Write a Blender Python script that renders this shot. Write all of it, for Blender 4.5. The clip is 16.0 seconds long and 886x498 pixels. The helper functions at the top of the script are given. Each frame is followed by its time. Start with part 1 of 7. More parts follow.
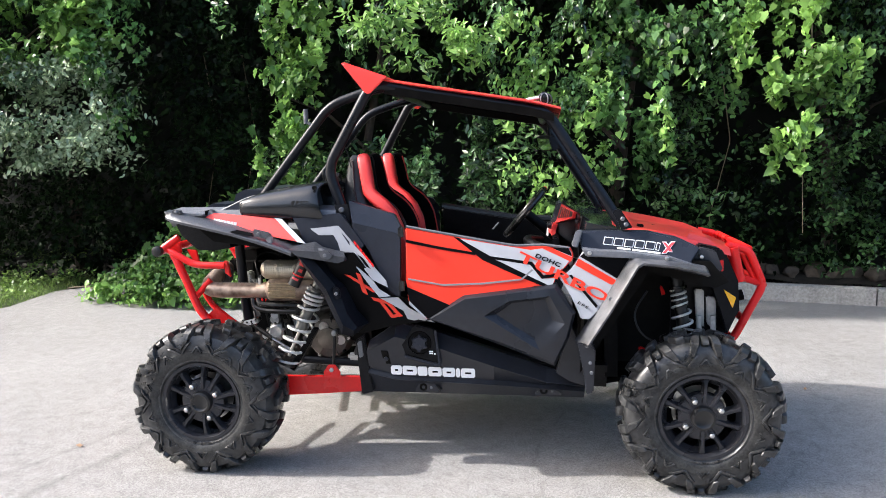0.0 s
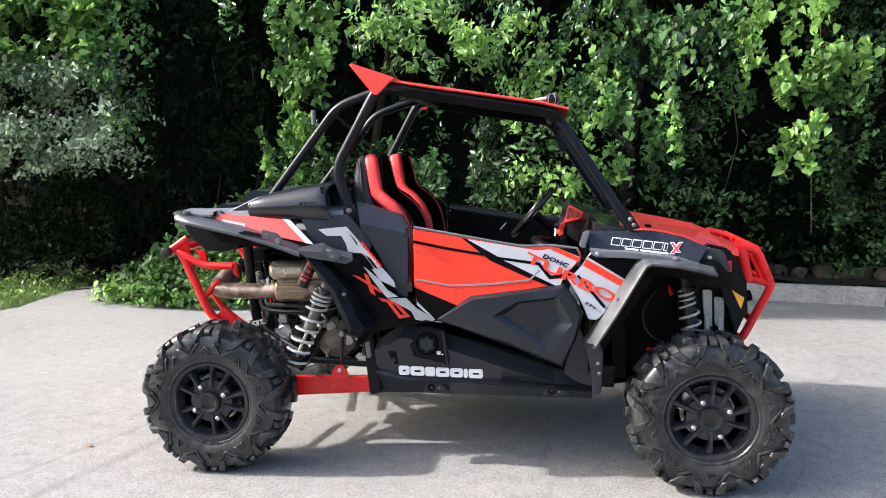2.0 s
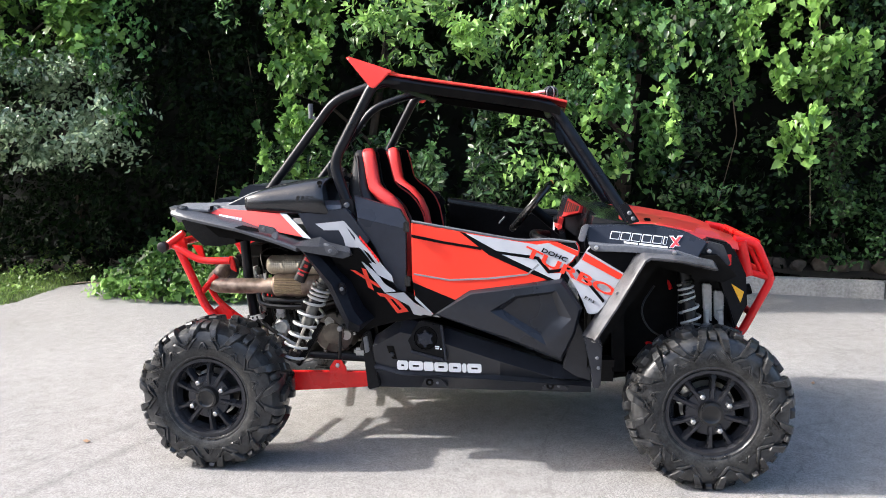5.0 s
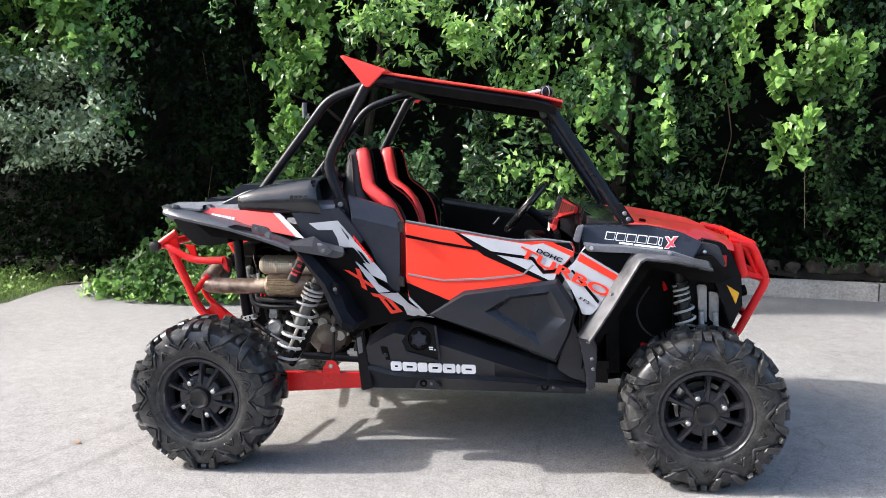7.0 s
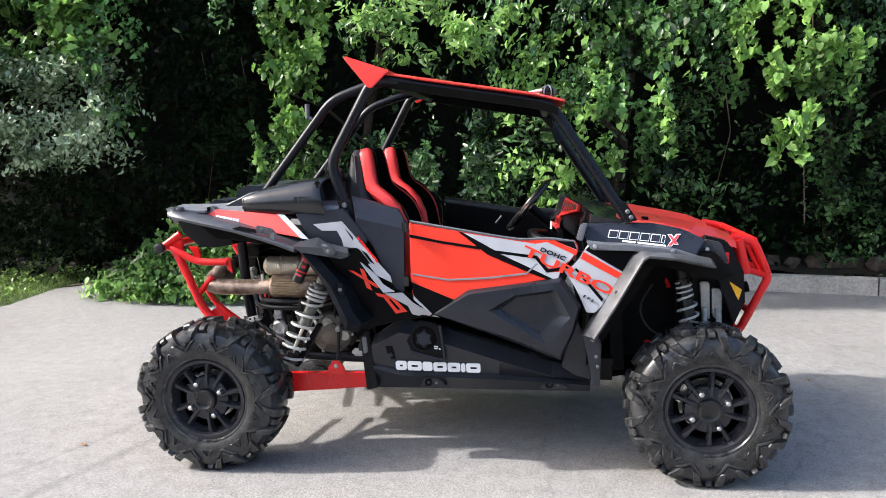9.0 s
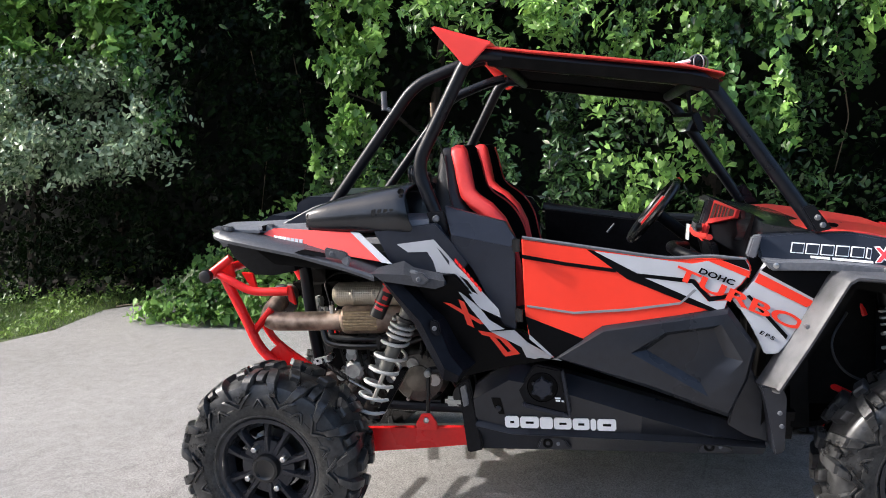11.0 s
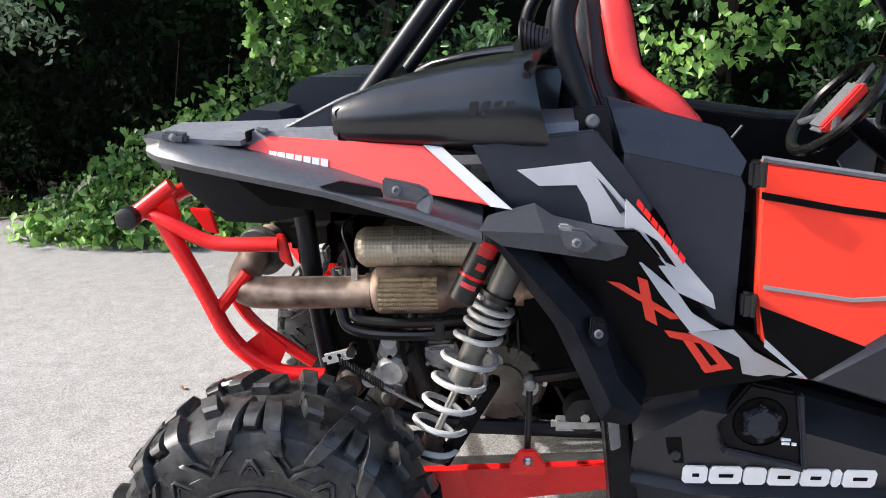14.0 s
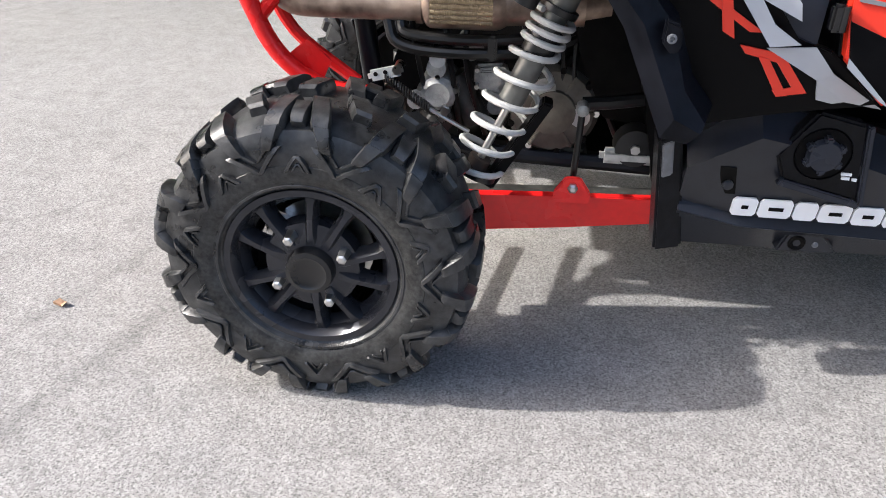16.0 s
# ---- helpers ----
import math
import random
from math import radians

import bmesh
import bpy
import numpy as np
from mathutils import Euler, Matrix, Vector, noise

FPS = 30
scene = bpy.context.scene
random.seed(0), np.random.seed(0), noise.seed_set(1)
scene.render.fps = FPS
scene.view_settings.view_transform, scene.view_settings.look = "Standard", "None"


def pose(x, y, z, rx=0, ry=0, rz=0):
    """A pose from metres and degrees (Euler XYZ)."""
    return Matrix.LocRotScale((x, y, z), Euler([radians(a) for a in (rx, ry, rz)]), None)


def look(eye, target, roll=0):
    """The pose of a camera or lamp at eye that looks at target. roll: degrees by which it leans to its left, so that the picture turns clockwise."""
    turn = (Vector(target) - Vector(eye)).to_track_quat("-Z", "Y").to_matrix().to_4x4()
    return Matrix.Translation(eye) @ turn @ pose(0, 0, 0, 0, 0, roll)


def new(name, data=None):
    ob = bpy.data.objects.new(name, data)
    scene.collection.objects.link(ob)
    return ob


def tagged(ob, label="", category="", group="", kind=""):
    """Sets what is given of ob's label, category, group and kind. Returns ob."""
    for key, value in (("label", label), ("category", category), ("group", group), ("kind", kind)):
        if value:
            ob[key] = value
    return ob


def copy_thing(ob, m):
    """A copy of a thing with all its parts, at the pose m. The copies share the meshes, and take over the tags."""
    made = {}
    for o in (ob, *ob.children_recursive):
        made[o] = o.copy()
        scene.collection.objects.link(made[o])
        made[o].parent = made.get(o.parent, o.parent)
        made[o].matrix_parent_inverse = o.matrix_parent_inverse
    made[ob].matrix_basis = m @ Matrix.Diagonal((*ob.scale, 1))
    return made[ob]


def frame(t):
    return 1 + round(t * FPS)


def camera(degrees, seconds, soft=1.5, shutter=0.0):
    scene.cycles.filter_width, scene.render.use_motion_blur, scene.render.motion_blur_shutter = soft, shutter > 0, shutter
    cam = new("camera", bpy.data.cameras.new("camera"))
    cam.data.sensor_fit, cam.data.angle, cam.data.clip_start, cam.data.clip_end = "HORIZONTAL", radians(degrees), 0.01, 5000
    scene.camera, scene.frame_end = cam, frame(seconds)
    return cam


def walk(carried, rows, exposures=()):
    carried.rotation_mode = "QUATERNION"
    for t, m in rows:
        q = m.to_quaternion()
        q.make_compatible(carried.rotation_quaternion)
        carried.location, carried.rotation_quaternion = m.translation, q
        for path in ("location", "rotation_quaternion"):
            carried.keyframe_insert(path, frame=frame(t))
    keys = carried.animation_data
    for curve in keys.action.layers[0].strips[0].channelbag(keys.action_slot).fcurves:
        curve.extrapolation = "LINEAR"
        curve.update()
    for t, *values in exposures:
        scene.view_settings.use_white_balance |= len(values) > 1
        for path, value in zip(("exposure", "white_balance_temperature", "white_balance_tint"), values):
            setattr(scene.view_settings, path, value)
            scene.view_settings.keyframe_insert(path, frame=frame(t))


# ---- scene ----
cam = camera(59.4, 16.0, soft=0.95)
PATH = [
    (0, (0.473, -4.148, 1.509), (0.206, -2.182, 1.261), -0.7),
    (0.5, (0.477, -4.153, 1.503), (0.199, -2.187, 1.26), -0.9),
    (1, (0.475, -4.155, 1.515), (0.189, -2.19, 1.28), -0.8),
    (1.5, (0.469, -4.153, 1.518), (0.187, -2.188, 1.269), -0.7),
    (2, (0.471, -4.153, 1.511), (0.186, -2.189, 1.264), -0.8),
    (2.5, (0.472, -4.153, 1.512), (0.18, -2.19, 1.264), -0.6),
    (3, (0.474, -4.153, 1.508), (0.184, -2.191, 1.25), -0.8),
    (3.5, (0.472, -4.149, 1.501), (0.187, -2.186, 1.245), -1.0),
    (4, (0.469, -4.144, 1.512), (0.186, -2.182, 1.244), -1.0),
    (6.5, (0.469, -4.116, 1.506), (0.195, -2.151, 1.251), -0.7),
    (7, (0.467, -4.113, 1.501), (0.2, -2.147, 1.242), -0.7),
    (7.5, (0.469, -4.122, 1.494), (0.206, -2.155, 1.242), -1.1),
    (8, (0.474, -4.134, 1.506), (0.207, -2.166, 1.266), -1.0),
    (8.2, (0.48, -4.147, 1.516), (0.216, -2.178, 1.287), -1.1),
    (10.3, (0.283, -3.873, 1.479), (0.021, -1.92, 1.138), -1.4),
    (10.5, (0.25, -3.724, 1.472), (-0.091, -1.775, 1.181), -1.0),
    (11, (0.088, -3.366, 1.494), (-0.301, -1.421, 1.239), -3.1),
    (11.5, (-0.123, -3.002, 1.521), (-0.332, -1.028, 1.274), -4.1),
    (12, (-0.252, -2.589, 1.507), (-0.565, -0.622, 1.323), -5.9),
    (12.5, (-0.418, -2.31, 1.504), (-0.564, -0.327, 1.287), -3.3),
    (13, (-0.585, -2.177, 1.515), (-0.584, -0.189, 1.301), -2.7),
    (13.5, (-0.627, -2.131, 1.477), (-0.715, -0.163, 1.129), -2.5),
    (14, (-0.641, -2.125, 1.417), (-0.798, -0.205, 0.879), -2.0),
    (14.5, (-0.665, -2.116, 1.351), (-0.856, -0.276, 0.592), -0.8),
    (15, (-0.679, -2.115, 1.298), (-0.902, -0.35, 0.385), -0.4),
    (15.5, (-0.692, -2.125, 1.265), (-0.924, -0.42, 0.247), 0.7),
    (16, (-0.692, -2.135, 1.254), (-0.901, -0.439, 0.215), 0.6),
]
walk(cam, [(t, look(eye, target, roll)) for t, eye, target, roll in PATH], exposures=[(0, 1.63), (8, 1.60), (10.5, 1.30), (11, 1.21), (11.5, 1.07), (12.5, 1.22), (13.5, 1.48), (14, 1.50), (14.5, 1.32), (15.5, 1.36), (16, 1.44)])


# ---- light ----
SUN_AZ, SUN_EL = math.atan2(0.14, 1.0), radians(37)     # the way the light travels over the ground, and the sun's height
world = bpy.data.worlds.new("sky")
scene.world = world
world.use_nodes = True
wn = world.node_tree.nodes
sky = wn.new("ShaderNodeTexSky")
sky.sky_type, sky.sun_disc = "NISHITA", False
sky.sun_elevation, sky.sun_rotation = SUN_EL, radians(-90) - SUN_AZ
sky.air_density, sky.dust_density, sky.ozone_density = 0.85, 3.0, 0.8
world.node_tree.links.new(sky.outputs[0], wn["Background"].inputs[0])
wn["Background"].inputs[1].default_value = 0.17
sun = new("sun", bpy.data.lights.new("sun", "SUN"))
sun.data.energy, sun.data.angle, sun.data.color = 2.35, radians(1.2), (1.0, 0.985, 0.97)
way = Vector((math.cos(SUN_AZ), math.sin(SUN_AZ), -math.tan(SUN_EL)))
sun.matrix_world = look((-8, -1, 9), Vector((-8, -1, 9)) + way)


# ---- materials ----
def material(name, base, rough=0.5, metal=0.0, vary=0.15, fine=60.0, coarse=4.0, bump=0.0, bump_scale=200.0, coat=0.0, rough_vary=0.1, second=None, spec=0.5, per_object=0.0):
    m = bpy.data.materials.new(name)
    m.use_nodes = True
    n, l = m.node_tree.nodes, m.node_tree.links
    p = n["Principled BSDF"]
    p.inputs["Metallic"].default_value = metal
    p.inputs["Coat Weight"].default_value = coat
    p.inputs["Coat Roughness"].default_value = 0.12
    p.inputs["Specular IOR Level"].default_value = spec
    co = n.new("ShaderNodeTexCoord")
    a, b = n.new("ShaderNodeTexNoise"), n.new("ShaderNodeTexNoise")
    a.inputs["Scale"].default_value, b.inputs["Scale"].default_value = fine, coarse
    a.inputs["Detail"].default_value, b.inputs["Detail"].default_value = 6, 5
    l.new(co.outputs["Object"], a.inputs["Vector"])
    l.new(co.outputs["Object"], b.inputs["Vector"])
    add = n.new("ShaderNodeMath")
    l.new(a.outputs[0], add.inputs[0])
    l.new(b.outputs[0], add.inputs[1])
    ramp = n.new("ShaderNodeMapRange")
    ramp.inputs[1].default_value, ramp.inputs[2].default_value = 0.7, 1.3
    l.new(add.outputs[0], ramp.inputs[0])
    mix = n.new("ShaderNodeMix")
    mix.data_type = "RGBA"
    dark = [c * (1 - vary) for c in base]
    light = [min(1, c * (1 + vary)) for c in (second or base)]
    mix.inputs[6].default_value, mix.inputs[7].default_value = (*dark, 1), (*light, 1)
    l.new(ramp.outputs[0], mix.inputs[0])
    l.new(mix.outputs[2], p.inputs["Base Color"])
    r = n.new("ShaderNodeMapRange")
    r.inputs[1].default_value, r.inputs[2].default_value = 0.3, 0.7
    r.inputs[3].default_value, r.inputs[4].default_value = max(0.02, rough - rough_vary), min(1, rough + rough_vary)
    l.new(b.outputs[0], r.inputs[0])
    l.new(r.outputs[0], p.inputs["Roughness"])
    if bump:
        g, bm_ = n.new("ShaderNodeTexNoise"), n.new("ShaderNodeBump")
        g.inputs["Scale"].default_value, g.inputs["Detail"].default_value = bump_scale, 4
        l.new(co.outputs["Object"], g.inputs["Vector"])
        bm_.inputs["Strength"].default_value, bm_.inputs["Distance"].default_value = bump, 0.004
        l.new(g.outputs[0], bm_.inputs["Height"])
        l.new(bm_.outputs[0], p.inputs["Normal"])
    return m


def leaf_material(name, dark, light, rough=0.34, through_light=0.3, spec=0.45):
    m = bpy.data.materials.new(name)
    m.use_nodes = True
    n, l = m.node_tree.nodes, m.node_tree.links
    p = n["Principled BSDF"]
    p.inputs["Roughness"].default_value = rough
    p.inputs["Specular IOR Level"].default_value = spec
    geo = n.new("ShaderNodeNewGeometry")
    mix = n.new("ShaderNodeMix")
    mix.data_type = "RGBA"
    mix.inputs[6].default_value, mix.inputs[7].default_value = (*dark, 1), (*light, 1)
    co, big = n.new("ShaderNodeTexCoord"), n.new("ShaderNodeTexNoise")
    big.inputs["Scale"].default_value, big.inputs["Detail"].default_value = 1.6, 3
    l.new(co.outputs["Object"], big.inputs["Vector"])
    f = n.new("ShaderNodeMath")
    f.operation = "MULTIPLY_ADD"
    f.inputs[1].default_value = 0.65
    l.new(geo.outputs["Random Per Island"], f.inputs[0])
    rr = n.new("ShaderNodeMapRange")
    rr.inputs[1].default_value, rr.inputs[2].default_value, rr.inputs[3].default_value, rr.inputs[4].default_value = 0.35, 0.65, -0.15, 0.45
    l.new(big.outputs[0], rr.inputs[0])
    l.new(rr.outputs[0], f.inputs[2])
    f.use_clamp = True
    few = n.new("ShaderNodeMath")
    few.operation = "POWER"
    few.inputs[1].default_value = 1.5
    l.new(f.outputs[0], few.inputs[0])
    l.new(few.outputs[0], mix.inputs[0])
    l.new(mix.outputs[2], p.inputs["Base Color"])
    t, sh = n.new("ShaderNodeBsdfTranslucent"), n.new("ShaderNodeMixShader")
    l.new(mix.outputs[2], t.inputs["Color"])
    sh.inputs[0].default_value = through_light
    l.new(p.outputs[0], sh.inputs[1])
    l.new(t.outputs[0], sh.inputs[2])
    l.new(sh.outputs[0], n["Material Output"].inputs["Surface"])
    return m


BLACK = material("textured black plastic", (0.0035, 0.0038, 0.0048), 0.40, vary=0.3, bump=0.2, bump_scale=700, second=(0.006, 0.0063, 0.008), spec=0.14)
NAVY = material("satin dark slate plastic", (0.020, 0.0235, 0.033), 0.34, vary=0.15, fine=30, bump=0.06, bump_scale=500, spec=0.28)
SLATE = material("satin black moulded plastic", (0.011, 0.0125, 0.017), 0.30, vary=0.12, fine=30, coarse=2.5, bump=0.08, bump_scale=600, spec=0.42, second=(0.015, 0.017, 0.0225), rough_vary=0.05)
FENDER = material("weathered black fender plastic", (0.048, 0.051, 0.058), 0.38, vary=0.12, fine=90, coarse=3, bump=0.22, bump_scale=700, second=(0.062, 0.065, 0.073), spec=0.55, rough_vary=0.05)
POD = material("smooth moulded scoop plastic", (0.004, 0.0043, 0.0052), 0.22, vary=0.3, fine=20, second=(0.009, 0.0095, 0.011), spec=0.65, bump=0.4, bump_scale=12, rough_vary=0.07)
BLEACHED = material("sun-bleached grey plastic", (0.030, 0.031, 0.034), 0.42, vary=0.3, fine=18, coarse=5, bump=0.2, bump_scale=500, second=(0.075, 0.075, 0.08))
GLOSS = material("smooth black moulded plastic", (0.004, 0.004, 0.0045), 0.26, vary=0.3, fine=20, rough_vary=0.1, second=(0.008, 0.008, 0.0085))
# sky sheen on upward faces is put into this lighter grey
DECK = material("grey plastic lightened for sky sheen", (0.11, 0.116, 0.13), 0.42, vary=0.12, fine=80, coarse=4, bump=0.25, bump_scale=600, second=(0.135, 0.141, 0.155), spec=0.5)
TAB = material("scuffed grey plastic", (0.12, 0.125, 0.135), 0.45, vary=0.25, bump=0.2, bump_scale=400)
RED = material("red powder coat", (0.80, 0.016, 0.016), 0.30, vary=0.08, coat=0.12, spec=0.35, bump=0.03, bump_scale=900)
REDP = material("red painted plastic", (0.88, 0.058, 0.046), 0.36, vary=0.06, fine=12, coat=0.12, rough_vary=0.06)
ORANGE = material("orange red vinyl", (0.82, 0.042, 0.020), 0.36, vary=0.05, fine=10, coat=0.15, spec=0.35, rough_vary=0.05)
PINK = material("pinkish red vinyl", (0.75, 0.06, 0.07), 0.4, vary=0.06)
GREYV = material("mid grey vinyl", (0.20, 0.205, 0.215), 0.4, vary=0.06, fine=15, coat=0.2)
SILVER = material("light grey vinyl", (0.44, 0.45, 0.475), 0.38, vary=0.06, fine=15, coat=0.2)
WHITE = material("white vinyl", (0.88, 0.88, 0.88), 0.45, vary=0.03)
DARKV = material("black vinyl", (0.003, 0.003, 0.0035), 0.4, vary=0.2, spec=0.07)
TUBE = material("satin black steel tube", (0.0035, 0.0045, 0.0075), 0.34, metal=0.0, vary=0.3, fine=40, bump=0.08, bump_scale=800, spec=0.28)
RUBBER = material("black tyre rubber", (0.0055, 0.0057, 0.0062), 0.33, vary=0.4, fine=45, coarse=12, bump=0.15, bump_scale=260, second=(0.042, 0.042, 0.0415), spec=0.48)
DUSTY = material("dusty tyre sidewall", (0.010, 0.010, 0.010), 0.5, vary=0.4, fine=110, coarse=22, bump=0.25, bump_scale=320, second=(0.040, 0.0395, 0.037), spec=0.35)
RIM = material("satin black alloy", (0.028, 0.029, 0.034), 0.26, metal=0.35, vary=0.2, fine=50, bump=0.08, bump_scale=500)
STEEL = material("brushed steel", (0.55, 0.54, 0.52), 0.32, metal=1.0, vary=0.15)
ARCH = material("satin black arch plastic", (0.0035, 0.004, 0.006), 0.42, vary=0.25, fine=30, bump=0.12, bump_scale=500, spec=0.09, second=(0.008, 0.009, 0.0125))
ALU = material("cast aluminium", (0.36, 0.36, 0.34), 0.46, metal=0.25, vary=0.5, fine=40, bump=0.4, bump_scale=150)
DARKRED = material("glossy red plastic with shade in its colour", (0.055, 0.004, 0.003), 0.30, vary=0.3, fine=8, bump=0.15, bump_scale=9, spec=0.12)
COOLER = material("bare aluminium plate", (0.55, 0.55, 0.53), 0.4, metal=0.3, vary=0.2, fine=50, bump=0.2, bump_scale=200)
ENGINE = material("grimy grey engine casting", (0.022, 0.022, 0.021), 0.55, metal=0.1, vary=0.5, fine=25, bump=0.4, bump_scale=80, second=(0.055, 0.053, 0.048))
DAMPER = material("grey anodised damper tube", (0.13, 0.13, 0.12), 0.38, metal=0.3, vary=0.2)
SPRING = material("silver grey painted spring", (0.52, 0.52, 0.50), 0.42, metal=0.1, vary=0.15)
HEATED = material("heat stained steel pipe", (0.14, 0.088, 0.066), 0.44, metal=0.6, vary=0.3, fine=22, coarse=7, second=(0.42, 0.32, 0.25), bump=0.08, bump_scale=120)
GOLD = material("gold braided metal", (0.36, 0.27, 0.16), 0.55, metal=0.4, vary=0.3, bump=0.15, bump_scale=250)
SHIELD = material("dimpled heat shield", (0.64, 0.57, 0.45), 0.45, metal=0.7, vary=0.2, fine=12)
dim_n, dim_l = SHIELD.node_tree.nodes, SHIELD.node_tree.links
dim_c, dim_v, dim_b = dim_n.new("ShaderNodeTexCoord"), dim_n.new("ShaderNodeTexVoronoi"), dim_n.new("ShaderNodeBump")
dim_v.inputs["Scale"].default_value, dim_v.inputs["Randomness"].default_value = 105, 0.12
dim_b.inputs["Strength"].default_value, dim_b.inputs["Distance"].default_value = 0.7, 0.003
dim_l.new(dim_c.outputs["Object"], dim_v.inputs["Vector"])
dim_l.new(dim_v.outputs["Distance"], dim_b.inputs["Height"])
dim_l.new(dim_b.outputs[0], dim_n["Principled BSDF"].inputs["Normal"])
HOSE = material("black rubber hose", (0.006, 0.006, 0.006), 0.4, vary=0.3)
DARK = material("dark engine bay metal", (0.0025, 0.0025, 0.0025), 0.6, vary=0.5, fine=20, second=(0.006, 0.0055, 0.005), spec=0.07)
REDSEAT = material("red seat vinyl", (0.62, 0.03, 0.028), 0.42, vary=0.08, bump=0.15, bump_scale=300)
BLKSEAT = material("black seat fabric", (0.003, 0.003, 0.0034), 0.85, vary=0.25, bump=0.3, bump_scale=500, spec=0.05)
SHELL = material("black seat vinyl", (0.014, 0.014, 0.015), 0.40, vary=0.3, fine=40, bump=0.3, bump_scale=60, spec=0.4)
# paler grey for the facets under the cover tabs
FACET = material("pale grey facet plastic", (0.16, 0.165, 0.175), 0.5, vary=0.15, bump=0.2, bump_scale=400)
BROW = material("dark fender plastic", (0.026, 0.028, 0.033), 0.38, vary=0.12, fine=90, coarse=3, bump=0.22, bump_scale=700, second=(0.034, 0.036, 0.042), spec=0.45)
SMOKE = material("smoked grey plastic", (0.014, 0.016, 0.019), 0.2, vary=0.2, fine=8)
SCREEN = material("dark display glass", (0.01, 0.011, 0.013), 0.08, vary=0.1)
AMBER = material("amber reflector", (0.95, 0.46, 0.01), 0.25, vary=0.08, bump=0.3, bump_scale=300, coat=0.6)
TAN = material("tan heat-stained plate", (0.10, 0.09, 0.074), 0.6, vary=0.4, fine=30, bump=0.2, bump_scale=100)
BRONZE = material("brown rubber boot", (0.035, 0.021, 0.016), 0.6, vary=0.3)
MIRROR = bpy.data.materials.new("mirror glass")
MIRROR.use_nodes = True
MIRROR.node_tree.nodes["Principled BSDF"].inputs["Metallic"].default_value = 1.0
MIRROR.node_tree.nodes["Principled BSDF"].inputs["Roughness"].default_value = 0.04
MIRROR.node_tree.nodes["Principled BSDF"].inputs["Base Color"].default_value = (0.8, 0.8, 0.82, 1)

BARK = material("bark", (0.05, 0.036, 0.026), 0.85, vary=0.4, fine=25, bump=0.9, bump_scale=40)
TWIG = material("dry twig", (0.2, 0.15, 0.1), 0.8, vary=0.3)
STONE = material("mossy stone", (0.105, 0.08, 0.058), 0.9, vary=0.5, fine=18, bump=0.7, bump_scale=50)
SOIL = material("leaf litter soil", (0.035, 0.028, 0.02), 0.95, vary=0.5, fine=15, bump=0.9, bump_scale=40)
CONCRETE = material("kerb concrete", (0.34, 0.322, 0.29), 0.88, vary=0.4, fine=45, coarse=2.5, bump=0.7, bump_scale=90)
DRYLEAF = material("dry fallen leaf", (0.36, 0.22, 0.13), 0.75, vary=0.45, fine=120, bump=0.4, bump_scale=150)
VINE = leaf_material("vine leaves", (0.006, 0.024, 0.006), (0.25, 0.50, 0.15), 0.24, 0.32, 0.5)
VINELIGHT = leaf_material("young vine leaves", (0.036, 0.105, 0.018), (0.39, 0.65, 0.165), 0.28, 0.38, 0.42)
# dimmer leaf copy with half shade put into its colour
HALFSHADELEAF = leaf_material("half-shaded leaves", (0.003, 0.013, 0.004), (0.13, 0.27, 0.08), 0.30, 0.25, 0.32)
GLOSSLEAF = leaf_material("glossy leaves", (0.004, 0.017, 0.005), (0.23, 0.45, 0.15), 0.18, 0.28, 0.75)
SHRUBLEAF = leaf_material("shrub leaves", (0.060, 0.115, 0.050), (0.66, 0.80, 0.52), 0.18, 0.28, 0.8)
# near-black copy: deep thicket shade is put into the leaf colour
SHADELEAF = leaf_material("shaded leaves", (0.001, 0.004, 0.001), (0.016, 0.038, 0.010), 0.55, 0.22, 0.12)
WEED = leaf_material("weed leaves", (0.03, 0.075, 0.012), (0.30, 0.46, 0.11), 0.4, 0.3, 0.3)
BLADE = leaf_material("grass blades", (0.05, 0.10, 0.02), (0.27, 0.38, 0.10), 0.5)


